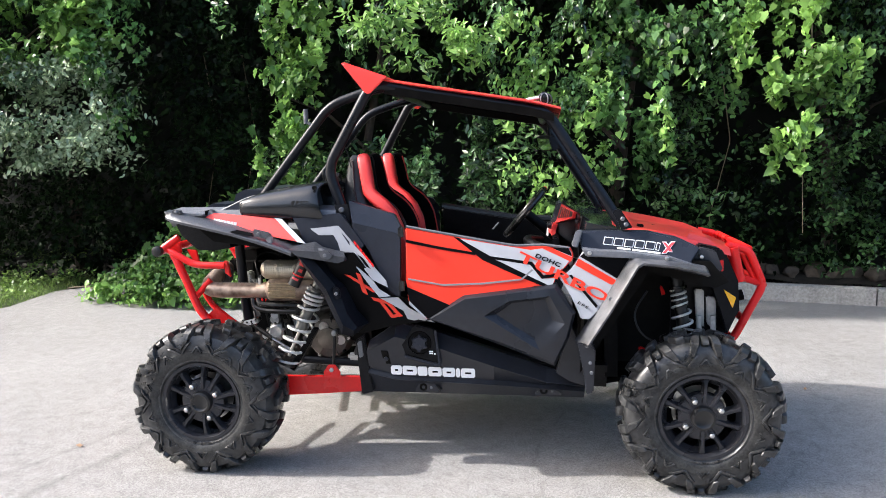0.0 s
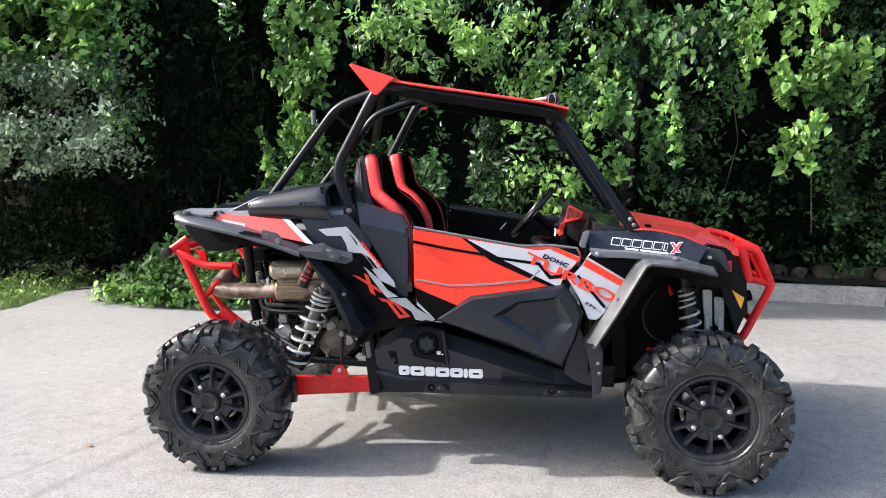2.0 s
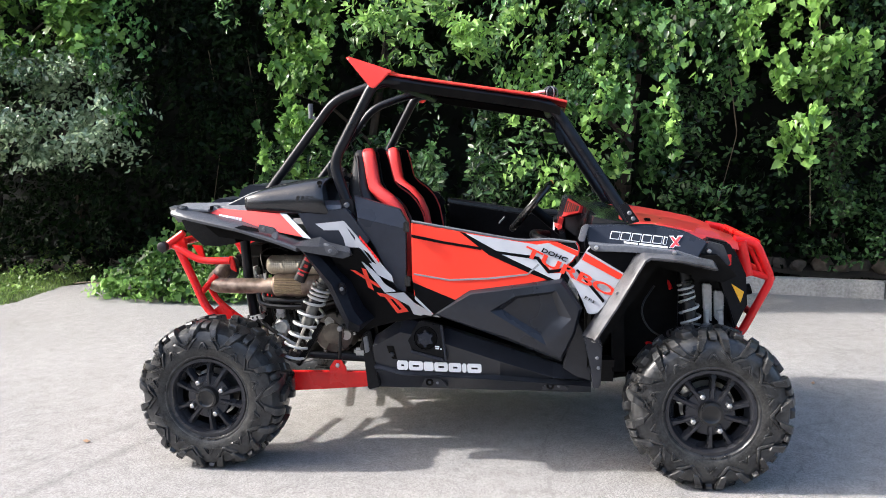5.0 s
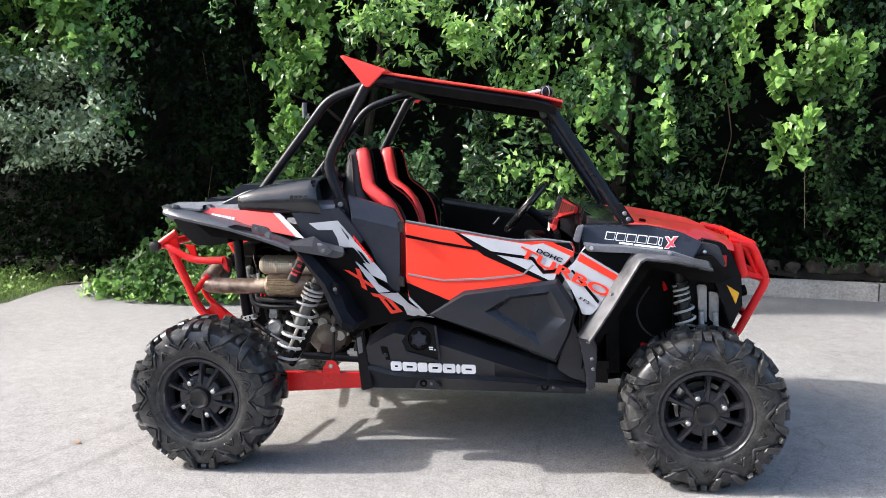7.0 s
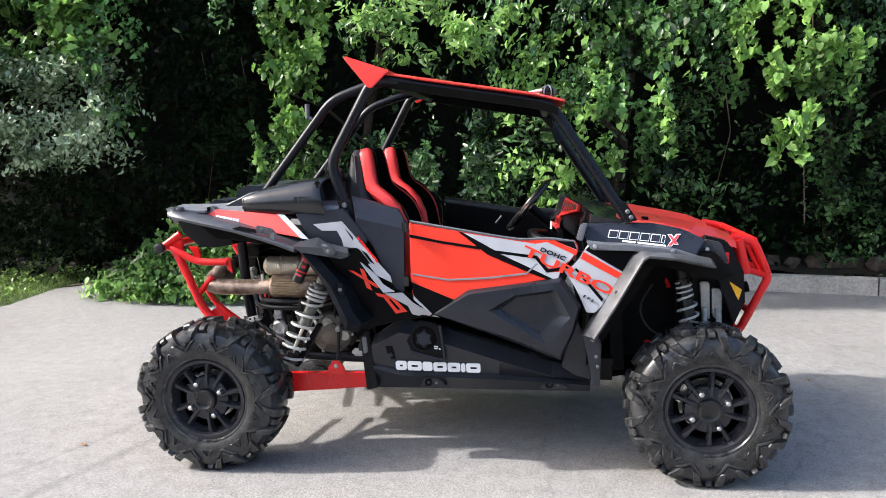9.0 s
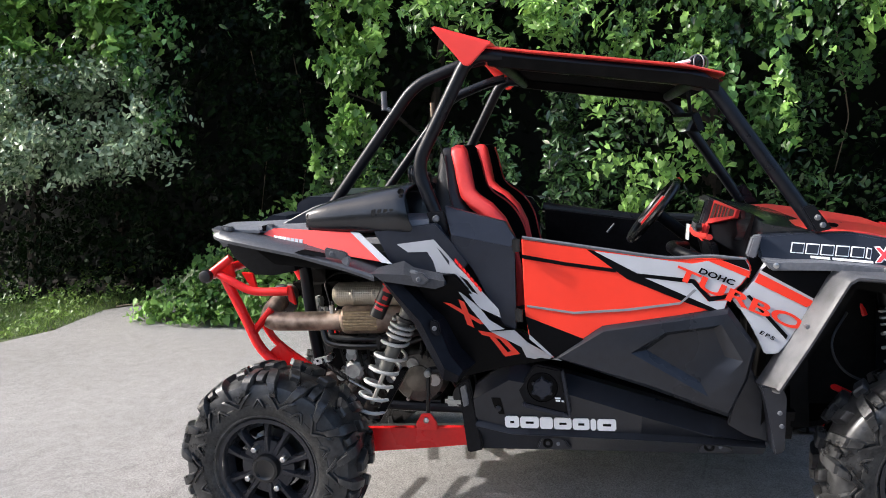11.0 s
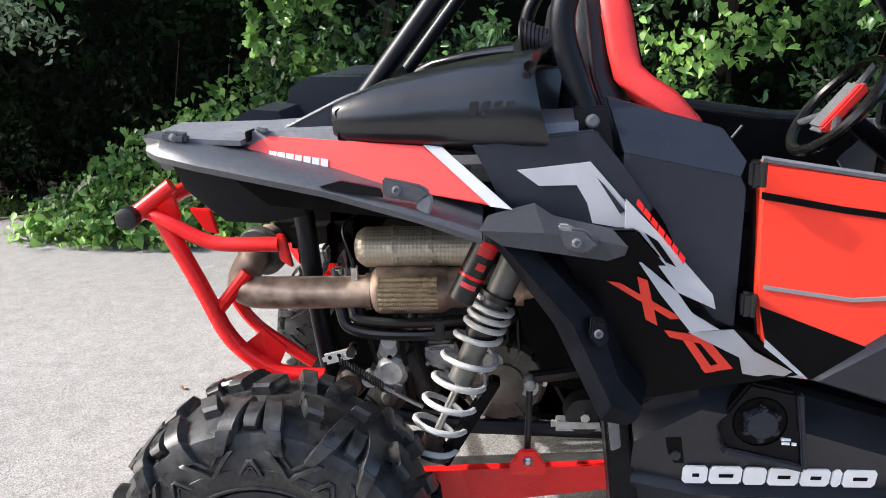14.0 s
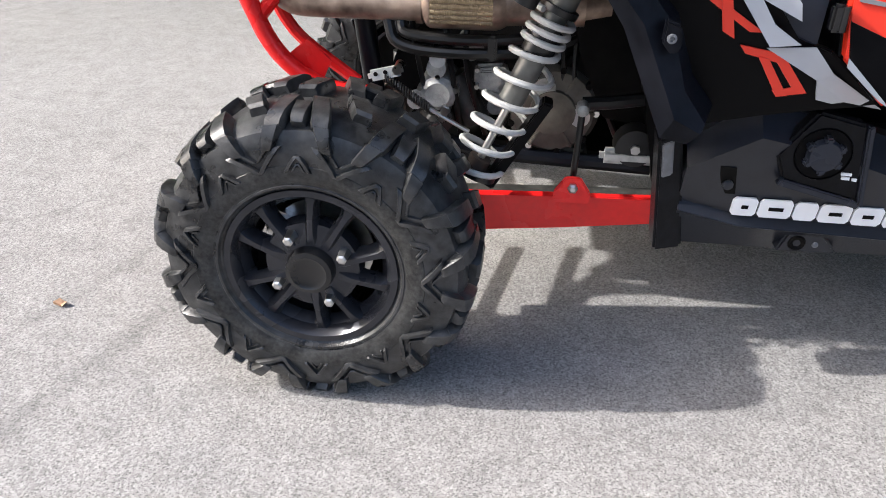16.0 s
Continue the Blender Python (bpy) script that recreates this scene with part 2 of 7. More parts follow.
def pavement_material():
    m = material("worn asphalt", (0.262, 0.251, 0.238), 0.88, vary=0.17, fine=11, coarse=0.55, bump=0.0, rough_vary=0.06)
    n, l = m.node_tree.nodes, m.node_tree.links
    p = n["Principled BSDF"]
    co = n.new("ShaderNodeTexCoord")
    chips = n.new("ShaderNodeTexVoronoi")
    chips.inputs["Scale"].default_value = 190
    l.new(co.outputs["Object"], chips.inputs["Vector"])
    shade = n.new("ShaderNodeMapRange")                             # each chip its own shade
    shade.inputs[3].default_value, shade.inputs[4].default_value = 0.56, 1.38
    l.new(chips.outputs["Color"], shade.inputs[0])
    pits, hole = n.new("ShaderNodeTexNoise"), n.new("ShaderNodeMapRange")   # dark binder in the pits between chips
    pits.inputs["Scale"].default_value, pits.inputs["Detail"].default_value, pits.inputs["Roughness"].default_value = 210, 3, 0.6
    l.new(co.outputs["Object"], pits.inputs["Vector"])
    hole.inputs[1].default_value, hole.inputs[2].default_value, hole.inputs[3].default_value, hole.inputs[4].default_value = 0.36, 0.46, 0.42, 1.05
    l.new(pits.outputs[0], hole.inputs[0])
    grit = n.new("ShaderNodeMath")
    grit.operation = "MULTIPLY"
    l.new(shade.outputs[0], grit.inputs[0])
    l.new(hole.outputs[0], grit.inputs[1])
    old = p.inputs["Base Color"].links[0].from_socket
    mul = n.new("ShaderNodeMix")
    mul.data_type, mul.blend_type = "RGBA", "MULTIPLY"
    mul.inputs[0].default_value = 1.0
    l.new(old, mul.inputs[6])
    l.new(grit.outputs[0], mul.inputs[7])
    # hairline cracks
    warp, crack, lim = n.new("ShaderNodeTexNoise"), n.new("ShaderNodeTexVoronoi"), n.new("ShaderNodeMapRange")
    warp.inputs["Scale"].default_value, warp.inputs["Detail"].default_value = 1.3, 5
    vec = n.new("ShaderNodeMix")
    vec.data_type = "RGBA"
    vec.blend_type = "ADD"
    vec.inputs[0].default_value = 0.6
    l.new(co.outputs["Object"], warp.inputs["Vector"])
    l.new(co.outputs["Object"], vec.inputs[6])
    l.new(warp.outputs["Color"], vec.inputs[7])
    crack.feature = "DISTANCE_TO_EDGE"
    crack.inputs["Scale"].default_value = 0.3
    l.new(vec.outputs[2], crack.inputs["Vector"])
    lim.inputs[1].default_value, lim.inputs[2].default_value, lim.inputs[3].default_value, lim.inputs[4].default_value = 0.0, 0.004, 0.84, 1.0
    l.new(crack.outputs["Distance"], lim.inputs[0])
    mul2 = n.new("ShaderNodeMix")
    mul2.data_type, mul2.blend_type = "RGBA", "MULTIPLY"
    mul2.inputs[0].default_value = 1.0
    l.new(mul.outputs[2], mul2.inputs[6])
    l.new(lim.outputs[0], mul2.inputs[7])
    last = mul2.outputs[2]
    # long dark bands: shadows of overhead wires painted into the colour
    for nx, ny, c, w, deep in ((0.949, -0.316, -1.408, 0.06, 0.80), (0.93, -0.367, -1.62, 0.04, 0.88)):
        dot, off, dist, band, wire_shade = (n.new("ShaderNodeVectorMath"), n.new("ShaderNodeMath"), n.new("ShaderNodeMath"), n.new("ShaderNodeMapRange"), n.new("ShaderNodeMix"))
        dot.operation, off.operation, dist.operation = "DOT_PRODUCT", "ADD", "ABSOLUTE"
        dot.inputs[1].default_value = (nx, ny, 0)
        off.inputs[1].default_value = -c
        l.new(co.outputs["Object"], dot.inputs[0])
        l.new(dot.outputs["Value"], off.inputs[0])
        l.new(off.outputs[0], dist.inputs[0])
        band.interpolation_type = "SMOOTHSTEP"
        band.inputs[1].default_value, band.inputs[2].default_value, band.inputs[3].default_value, band.inputs[4].default_value = 0.0, w, deep, 1.0
        l.new(dist.outputs[0], band.inputs[0])
        wire_shade.data_type, wire_shade.blend_type = "RGBA", "MULTIPLY"
        wire_shade.inputs[0].default_value = 1.0
        l.new(last, wire_shade.inputs[6])
        l.new(band.outputs[0], wire_shade.inputs[7])
        last = wire_shade.outputs[2]
    l.new(last, p.inputs["Base Color"])
    bump = n.new("ShaderNodeBump")
    bump.inputs["Strength"].default_value, bump.inputs["Distance"].default_value = 0.6, 0.003
    l.new(pits.outputs[0], bump.inputs["Height"])
    l.new(bump.outputs[0], p.inputs["Normal"])
    return m


ASPHALT = pavement_material()


# ---- builders ----
def part(name, bm, mat, parent=None, label="", smooth=35):
    """One mesh object from a bmesh, under a thing or a part."""
    bmesh.ops.recalc_face_normals(bm, faces=bm.faces)
    me = bpy.data.meshes.new(name)
    bm.to_mesh(me)
    bm.free()
    me.materials.append(mat)
    if smooth:
        me.shade_smooth()
        me.set_sharp_from_angle(angle=radians(smooth))
    ob = new(name, me)
    if parent:
        ob.parent = parent
    return tagged(ob, label)


def slab(poly, y, thick, bevel=0.004, side=-1):
    """A plate with an outline in x, z; y(x, z) gives its outer face's distance from the middle line; side -1 or +1."""
    bm = bmesh.new()
    f = y if callable(y) else (lambda a, b: y)
    outer = [bm.verts.new((x, side * f(x, z), z)) for x, z in poly]
    inner = [bm.verts.new((x, side * (f(x, z) - thick), z)) for x, z in poly]
    bm.faces.new(outer)
    bm.faces.new(inner[::-1])
    for i in range(len(poly)):
        j = (i + 1) % len(poly)
        bm.faces.new((outer[i], outer[j], inner[j], inner[i]))
    if bevel:
        bmesh.ops.bevel(bm, geom=list(bm.edges), offset=bevel, segments=2, affect="EDGES", clamp_overlap=True)
    return bm


def box(c, size, rot=(0, 0, 0), bevel=0.006):
    bm = bmesh.new()
    bmesh.ops.create_cube(bm, size=1)
    bmesh.ops.scale(bm, vec=size, verts=bm.verts)
    if bevel:
        bmesh.ops.bevel(bm, geom=list(bm.edges), offset=bevel, segments=2, affect="EDGES")
    bmesh.ops.transform(bm, matrix=pose(*c, *rot), verts=bm.verts)
    return bm


def rounded(points, times=3):
    """Rounds the corners of a path; times 3 gives bends that start 9 cm before the corner."""
    pts = [Vector(p) for p in points]
    out = [pts[0]]
    for a, c, e in zip(pts, pts[1:], pts[2:]):
        u, w = a - c, e - c
        p = c + u.normalized() * min(0.03 * times, 0.48 * u.length)
        q = c + w.normalized() * min(0.03 * times, 0.48 * w.length)
        for k in range(7):
            t = k / 6
            out.append(p * (1 - t) ** 2 + c * 2 * t * (1 - t) + q * t * t)
    return out + [pts[-1]]


def tube(points, r, n=12, times=3, cap=True, closed=False):
    """A round bar along a path with softened bends; r: a number, or one for each path point."""
    pts = rounded(points, times) if times else [Vector(p) for p in points]
    bm = bmesh.new()
    rings, up = [], None
    for i, p in enumerate(pts):
        if closed:
            d = (pts[(i + 1) % len(pts)] - pts[i - 1]).normalized()
        else:
            d = (pts[min(i + 1, len(pts) - 1)] - pts[max(i - 1, 0)]).normalized()
        if up is None:
            up = d.orthogonal().normalized()
        up = (up - d * up.dot(d)).normalized()
        side = d.cross(up)
        rr = r[i] if isinstance(r, (list, tuple)) else r
        rings.append([bm.verts.new(p + rr * (math.cos(a) * up + math.sin(a) * side)) for a in (2 * math.pi * k / n for k in range(n))])
    pairs = list(zip(rings, rings[1:])) + ([(rings[-1], rings[0])] if closed else [])
    for a, b in pairs:
        for k in range(n):
            bm.faces.new((a[k], a[(k + 1) % n], b[(k + 1) % n], b[k]))
    if cap and not closed:
        bm.faces.new(rings[0][::-1])
        bm.faces.new(rings[-1])
    return bm


def rod(a, b, r, n=16):
    return tube([a, b], r, n, 0)


def lathe(profile, centre, n=32, axis="y", closed=False):
    """Turns a profile of (radius, distance along the axis) round an axis through centre."""
    bm = bmesh.new()
    rings = []
    for r, d in profile:
        ring = []
        for k in range(n):
            a = 2 * math.pi * k / n
            u, v = r * math.cos(a), r * math.sin(a)
            q = (u, d, v) if axis == "y" else ((d, u, v) if axis == "x" else (u, v, d))
            ring.append(bm.verts.new(Vector(q) + Vector(centre)))
        rings.append(ring)
    for a, b in list(zip(rings, rings[1:])) + ([(rings[-1], rings[0])] if closed else []):
        for k in range(n):
            bm.faces.new((a[k], a[(k + 1) % n], b[(k + 1) % n], b[k]))
    if not closed:
        for ring in (rings[0], rings[-1]):
            bm.faces.new(ring)
    return bm


def loft(rings, caps=(True, True)):
    bm = bmesh.new()
    made = [[bm.verts.new(p) for p in ring] for ring in rings]
    n = len(made[0])
    for a, b in zip(made, made[1:]):
        for k in range(n):
            bm.faces.new((a[k], a[(k + 1) % n], b[(k + 1) % n], b[k]))
    if caps[0]:
        bm.faces.new(made[0])
    if caps[1]:
        bm.faces.new(made[-1])
    return bm


def soften(bm, offset, segments=2, angle=25):
    sharp = [e for e in bm.edges if len(e.link_faces) == 2 and e.calc_face_angle(0) > radians(angle)]
    bmesh.ops.bevel(bm, geom=sharp, offset=offset, segments=segments, affect="EDGES", clamp_overlap=True)
    return bm


def join(*bms):
    out = bms[0]
    for b in bms[1:]:
        me = bpy.data.meshes.new("joint")
        b.to_mesh(me)
        b.free()
        out.from_mesh(me)
        bpy.data.meshes.remove(me)
    return out


def lettering(text, size, matrix, mat, parent, name, shear=0.25, thick=0.0008, gap=1.0, bold=0.012):
    cu = bpy.data.curves.new("text", "FONT")
    cu.body, cu.size, cu.shear, cu.extrude, cu.space_character = text, size, shear, thick, gap
    cu.offset = size * bold
    tmp = bpy.data.objects.new("text", cu)
    scene.collection.objects.link(tmp)
    me = bpy.data.meshes.new_from_object(tmp.evaluated_get(bpy.context.evaluated_depsgraph_get()))
    bpy.data.objects.remove(tmp)
    me.materials.clear()
    me.materials.append(mat)
    me.transform(matrix)
    ob = new(name, me)
    ob.parent = parent
    return ob


# ---- the setting ----
def on_door(x, z, d, angle):
    """The frame of lettering that lies d before the near door's sloping face."""
    return pose(x, -(0.712 - 0.10 * (z - 0.85) + d), z, 84.3, 0, 0) @ pose(0, 0, 0, 0, 0, angle)


def sheet(name, poly, z, mat, label, depth=0.0, kind="structure"):
    bm = bmesh.new()
    top = [bm.verts.new((x, y, z)) for x, y in poly]
    bm.faces.new(top)
    if depth:
        low = [bm.verts.new((x, y, z - depth)) for x, y in poly]
        for i in range(len(poly)):
            j = (i + 1) % len(poly)
            bm.faces.new((top[i], low[i], low[j], top[j]))
    return tagged(part(name, bm, mat, None, label, smooth=0), kind=kind)


sheet("ground", [(-400, -400), (400, -400), (400, 400), (-400, 400)], -0.05, SOIL, "dark soil and leaf litter ground")
sheet("pavement", [(-60, -60), (60, -60), (60, -6), (5.5, 3.42), (3.7, 3.78), (2.6, 4.06), (0.5, 4.3), (-4.6, 4.35), (-5.05, 3.85), (-4.95, 2.95), (-5.4, 1.9), (-7.5, -0.6), (-60, -30)],
      0.0, ASPHALT, "worn light grey asphalt with gritty chips and hairline cracks", 0.05)


def kerb_piece(a, b, name="kerb"):
    a, b = Vector((*a, 0)), Vector((*b, 0))
    d = (b - a).normalized()
    s = Vector((-d.y, d.x, 0))
    g = d * 0.004
    rings = []
    for p in (a + g, b - g):
        rings.append([p + s * u + Vector((0, 0, z)) for u, z in ((0, -0.05), (0.0, 0.0), (0.025, 0.135), (0.045, 0.162), (0.17, 0.168), (0.19, 0.155), (0.19, -0.05))])
    return soften(loft(rings), 0.008, 2, 30)


kerb = tagged(new("kerb"), "pale weathered concrete kerb along the asphalt edge", "kerb", kind="structure")
line = [(6.4, 3.2), (5.0, 3.5), (3.62, 3.79), (2.3, 4.10), (0.9, 4.25), (-0.6, 4.3), (-2.1, 4.32), (-3.6, 4.34), (-4.6, 4.36)]
for a, b in zip(line, line[1:]):
    part("kerb_stone", kerb_piece(a, b), CONCRETE, kerb)


def stone(c, r, seed):
    bm = bmesh.new()
    bmesh.ops.create_icosphere(bm, subdivisions=2, radius=1)
    for v in bm.verts:
        v.co *= 1 + 0.45 * noise.noise(v.co * 1.5 + Vector((seed * 7.1, 0, 0)))
        v.co.z *= 0.9
    bmesh.ops.transform(bm, matrix=Matrix.Translation(c) @ Matrix.Diagonal((r, r * 0.8, r, 1)), verts=bm.verts)
    return bm


# soil bank held by the kerb
bm = bmesh.new()
bank = []
for i in range(27):
    x = 1.2 + 0.2 * i
    y0 = 4.46 - 0.215 * max(0.0, x - 2.3) if x > 2.3 else 4.46
    ends = min(1.0, 0.25 + 0.3 * i)
    bank.append([bm.verts.new((x, y0 + d, -0.05 + (h + 0.05 + 0.05 * noise.noise((x * 2.3, d * 3, 4.0))) * ends)) for d, h in ((0.0, 0.11), (0.12, 0.15), (0.35, 0.19), (0.7, 0.24), (1.3, 0.22), (2.2, 0.2))])
for a_, b_ in zip(bank, bank[1:]):
    for j in range(5):
        bm.faces.new((a_[j], b_[j], b_[j + 1], a_[j + 1]))
tagged(part("soil_bank", bm, SOIL, None, "dark leaf-littered soil bank behind the kerb"), kind="structure")

rng = random.Random(4)
for i in range(13):
    x = 2.35 + 0.18 * i + rng.uniform(-0.05, 0.05)
    y = 4.62 - 0.215 * max(0, x - 2.3) + rng.uniform(-0.03, 0.10)
    r = rng.uniform(0.07, 0.12)
    tagged(part("stone", stone((x, y, 0.15 + r * 0.5), r, i), STONE, None, "rough brown stone lying behind the kerb"), category="stone", group="stones behind the kerb")


# ---- foliage ----
HEART = ((0, -0.05, 0.0), (-0.38, -0.18, 0.10), (-0.52, 0.22, 0.12), (-0.30, 0.62, 0.06), (0, 1.0, -0.12), (0.30, 0.62, 0.06), (0.52, 0.22, 0.12), (0.38, -0.18, 0.10))
LOBED = ((0, -0.02, 0.0), (-0.36, -0.16, 0.08), (-0.35, 0.10, 0.07), (-0.54, 0.30, 0.12), (-0.33, 0.47, 0.07), (-0.31, 0.72, 0.05), (0, 1.0, -0.14), (0.31, 0.72, 0.05), (0.33, 0.47, 0.07), (0.54, 0.30, 0.12), (0.35, 0.10, 0.07), (0.36, -0.16, 0.08))
OVAL = ((0, -0.05, 0.0), (-0.28, 0.15, 0.07), (-0.36, 0.45, 0.09), (-0.20, 0.78, 0.04), (0, 1.0, -0.08), (0.20, 0.78, 0.04), (0.36, 0.45, 0.09), (0.28, 0.15, 0.07))


def leaf_cloud(name, centres, normals, sizes, mat, label, category="vine", kind="stuff", narrow=0.9, spin=1.0, seed=0, tip_down=0.7, outline=HEART):
    """Many small folded leaves in one mesh."""
    r = np.random.RandomState(seed)
    n = len(centres)
    nrm = normals / np.linalg.norm(normals, axis=1, keepdims=True)
    down = np.tile([0.0, 0.0, -1.0], (n, 1)) * tip_down + r.normal(0, 0.6 * spin, (n, 3))
    along = down - nrm * np.sum(down * nrm, axis=1, keepdims=True)
    along /= np.linalg.norm(along, axis=1, keepdims=True) + 1e-9
    across = np.cross(nrm, along)
    shape = np.array(outline + ((0, 0.4, 0.0),))
    k = len(shape)
    curl = r.uniform(-0.3, 1.9, (n, 1, 1))
    sx = (sizes * narrow * r.uniform(0.8, 1.1, n))[:, None, None]
    sy = sizes[:, None, None]
    v = centres[:, None, :] + across[:, None, :] * shape[None, :, 0:1] * sx + along[:, None, :] * (shape[None, :, 1:2] - 0.4) * sy + nrm[:, None, :] * shape[None, :, 2:3] * curl * sy
    tri = np.array([(k - 1, q, (q + 1) % (k - 1)) for q in range(k - 1)])
    f = (tri[None] + k * np.arange(n)[:, None, None]).reshape(-1, 3)
    me = bpy.data.meshes.new(name)
    me.vertices.add(n * k)
    me.vertices.foreach_set("co", v.reshape(-1))
    me.loops.add(len(f) * 3)
    me.loops.foreach_set("vertex_index", f.reshape(-1).astype(np.int32))
    me.polygons.add(len(f))
    me.polygons.foreach_set("loop_start", np.arange(0, len(f) * 3, 3, dtype=np.int32))
    me.polygons.foreach_set("use_smooth", np.ones(len(f), dtype=bool))
    me.update(calc_edges=True)
    me.materials.append(mat)
    return tagged(new(name, me), label, category, kind=kind)


def facing(r, n, spread=0.8, base=(-0.25, -0.65, 0.6)):
    return np.array(base) + r.normal(0, spread, (n, 3))


def gaps(p, size=0.42, limit=-0.05, seed=0.0):
    """Thins a cloud of points where a slow noise is low, so that dark holes open in it."""
    keep = [noise.noise((q[0] / size + seed, q[1] / size * 0.6, q[2] / size * 0.8)) > limit for q in p]
    return p[np.array(keep)]


def strands(r, count, x0, x1, y0, y1, top, low, per, wide=0.07):
    """Points along hanging strands, a few of them reaching down to low."""
    out = []
    for _ in range(count):
        x, y = r.uniform(x0, x1), r.uniform(y0, y1)
        mid = 1 - abs((x - (x0 + x1) / 2) / ((x1 - x0) / 2 + 1e-6))
        z1 = top + r.uniform(-0.25, 0.35)
        z0 = low + (1 - mid) * r.uniform(0, 0.35) * (top - low) + r.exponential(0.35)
        if z0 > z1 - 0.3:
            continue
        k = max(4, int(per * (z1 - z0)))
        t = np.sort(r.uniform(0, 1, k))
        z = z1 + (z0 - z1) * t
        swing = 0.08 * np.sin(t * r.uniform(2, 6) + r.uniform(0, 6))
        taper = wide * (1.35 - 0.95 * t)
        bulge = -0.30 * np.sin(np.clip((z - low) / 1.6, 0, 1) * math.pi)
        out.append(np.stack([x + swing + r.normal(0, 1, k) * taper, y + bulge + r.normal(0, 1, k) * taper, z], 1))
    return np.concatenate(out)


# hanging vine curtains: x range, y range, top, low end, strands, leaf size, kind (0 plain, 1 young, 2 shade in the
# colour)
CURTAINS = [
    (-2.22, -1.72, 3.2, 3.6, 4.2, 0.95, 17, 0.118, 1),
    (-4.05, -3.55, 3.2, 3.6, 4.2, 1.40, 13, 0.09, 0),
    (-3.5, -2.4, 3.8, 4.2, 4.3, 1.5, 16, 0.085, 2),
    (-1.4, -0.4, 3.3, 3.8, 4.2, 1.75, 19, 0.105, 4),
    (-0.5, 0.5, 3.2, 3.7, 4.2, 1.6, 17, 0.105, 4),
    (0.35, 1.05, 3.1, 3.5, 4.2, 1.25, 18, 0.11, 4),
    (0.95, 1.65, 3.0, 3.4, 4.2, 1.0, 24, 0.105, 0),
    (0.10, 0.62, 2.9, 3.2, 2.6, 0.62, 13, 0.078, 1),
    (0.75, 1.10, 3.0, 3.3, 2.6, 0.85, 7, 0.09, 1),
    (1.42, 1.58, 2.9, 3.0, 2.6, 0.95, 2, 0.09, 1),
    (1.6, 2.15, 3.2, 3.6, 4.2, 1.55, 14, 0.09, 0),
    (2.05, 2.30, 2.9, 3.2, 4.2, 1.95, 12, 0.105, 1),
    (2.30, 2.62, 2.9, 3.2, 4.2, 1.05, 13, 0.112, 1),
    (2.62, 2.98, 2.9, 3.3, 4.2, 1.55, 14, 0.105, 1),
    (2.95, 4.6, 3.2, 3.7, 4.2, 1.15, 60, 0.072, 0),
    (-6.0, -4.1, 3.3, 3.9, 4.4, 2.15, 34, 0.09, 1),
    (-8.5, -6.0, 4.2, 4.9, 4.6, 1.6, 30, 0.10, 0),
    (4.4, 7.5, 3.0, 3.8, 4.4, 1.2, 40, 0.11, 0),
]
for i, (x0, x1, y0, y1, top, low, count, size, young) in enumerate(CURTAINS):
    r = np.random.RandomState(20 + i)
    p = gaps(strands(r, int(count * 1.2), x0, x1, y0, y1, top, low, 96), 0.27, 0.07 if young == 4 else -0.03, i)
    leaf_cloud("vine_curtain", p, facing(r, len(p)), 0.60 * size * r.uniform(0.45, 1.4, len(p)), (VINE, VINELIGHT, SHADELEAF, HALFSHADELEAF, GLOSSLEAF)[young],
               ("hanging curtain of green vine leaves", "hanging curtain of bright young vine leaves", "shaded dark curtain of vine leaves", "half-shaded curtain of vine leaves", "hanging curtain of glossy green vine leaves")[young], narrow=0.65 if young == 4 else 0.9, seed=i, outline=LOBED if i in (0, 3) else (OVAL if young == 4 else HEART), tip_down=1.3)

# boughs: x range, y range, z range, leaves, size, young
BOUGHS = [
    (-1.05, 0.5, 3.3, 3.9, 0.85, 1.95, 5400, 0.078, 4),
    (-6.1, -3.85, 3.0, 3.8, 1.4, 2.5, 13500, 0.060, 0),
    (-7.4, -5.9, 3.9, 4.6, 1.2, 2.6, 4200, 0.06, 0),
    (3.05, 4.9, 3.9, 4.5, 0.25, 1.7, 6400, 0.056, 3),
    (0.5, 2.9, 4.3, 4.9, 0.3, 1.4, 2200, 0.065, 2),
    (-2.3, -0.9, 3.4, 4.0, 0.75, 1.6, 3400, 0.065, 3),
    (-6.4, -3.9, 4.3, 4.9, 0.2, 1.6, 3600, 0.06, 2),
    (-3.1, -2.2, 2.9, 3.3, 2.75, 3.2, 600, 0.08, 4),
    (-1.3, 0.1, 2.75, 3.3, 2.3, 2.85, 2600, 0.082, 5),
    (-3.9, -2.3, 3.9, 4.4, 0.4, 2.3, 3200, 0.070, 2),
    (-6.2, -3.9, 3.1, 3.6, 2.45, 3.3, 5200, 0.085, 1),
    (0.2, 2.2, 3.4, 3.9, 0.9, 2.3, 2600, 0.072, 4),
    (1.6, 2.7, 3.8, 4.4, 0.35, 2.1, 1500, 0.060, 3),
    (-3.9, -2.5, 3.8, 4.3, 1.5, 3.1, 1800, 0.062, 2),
]
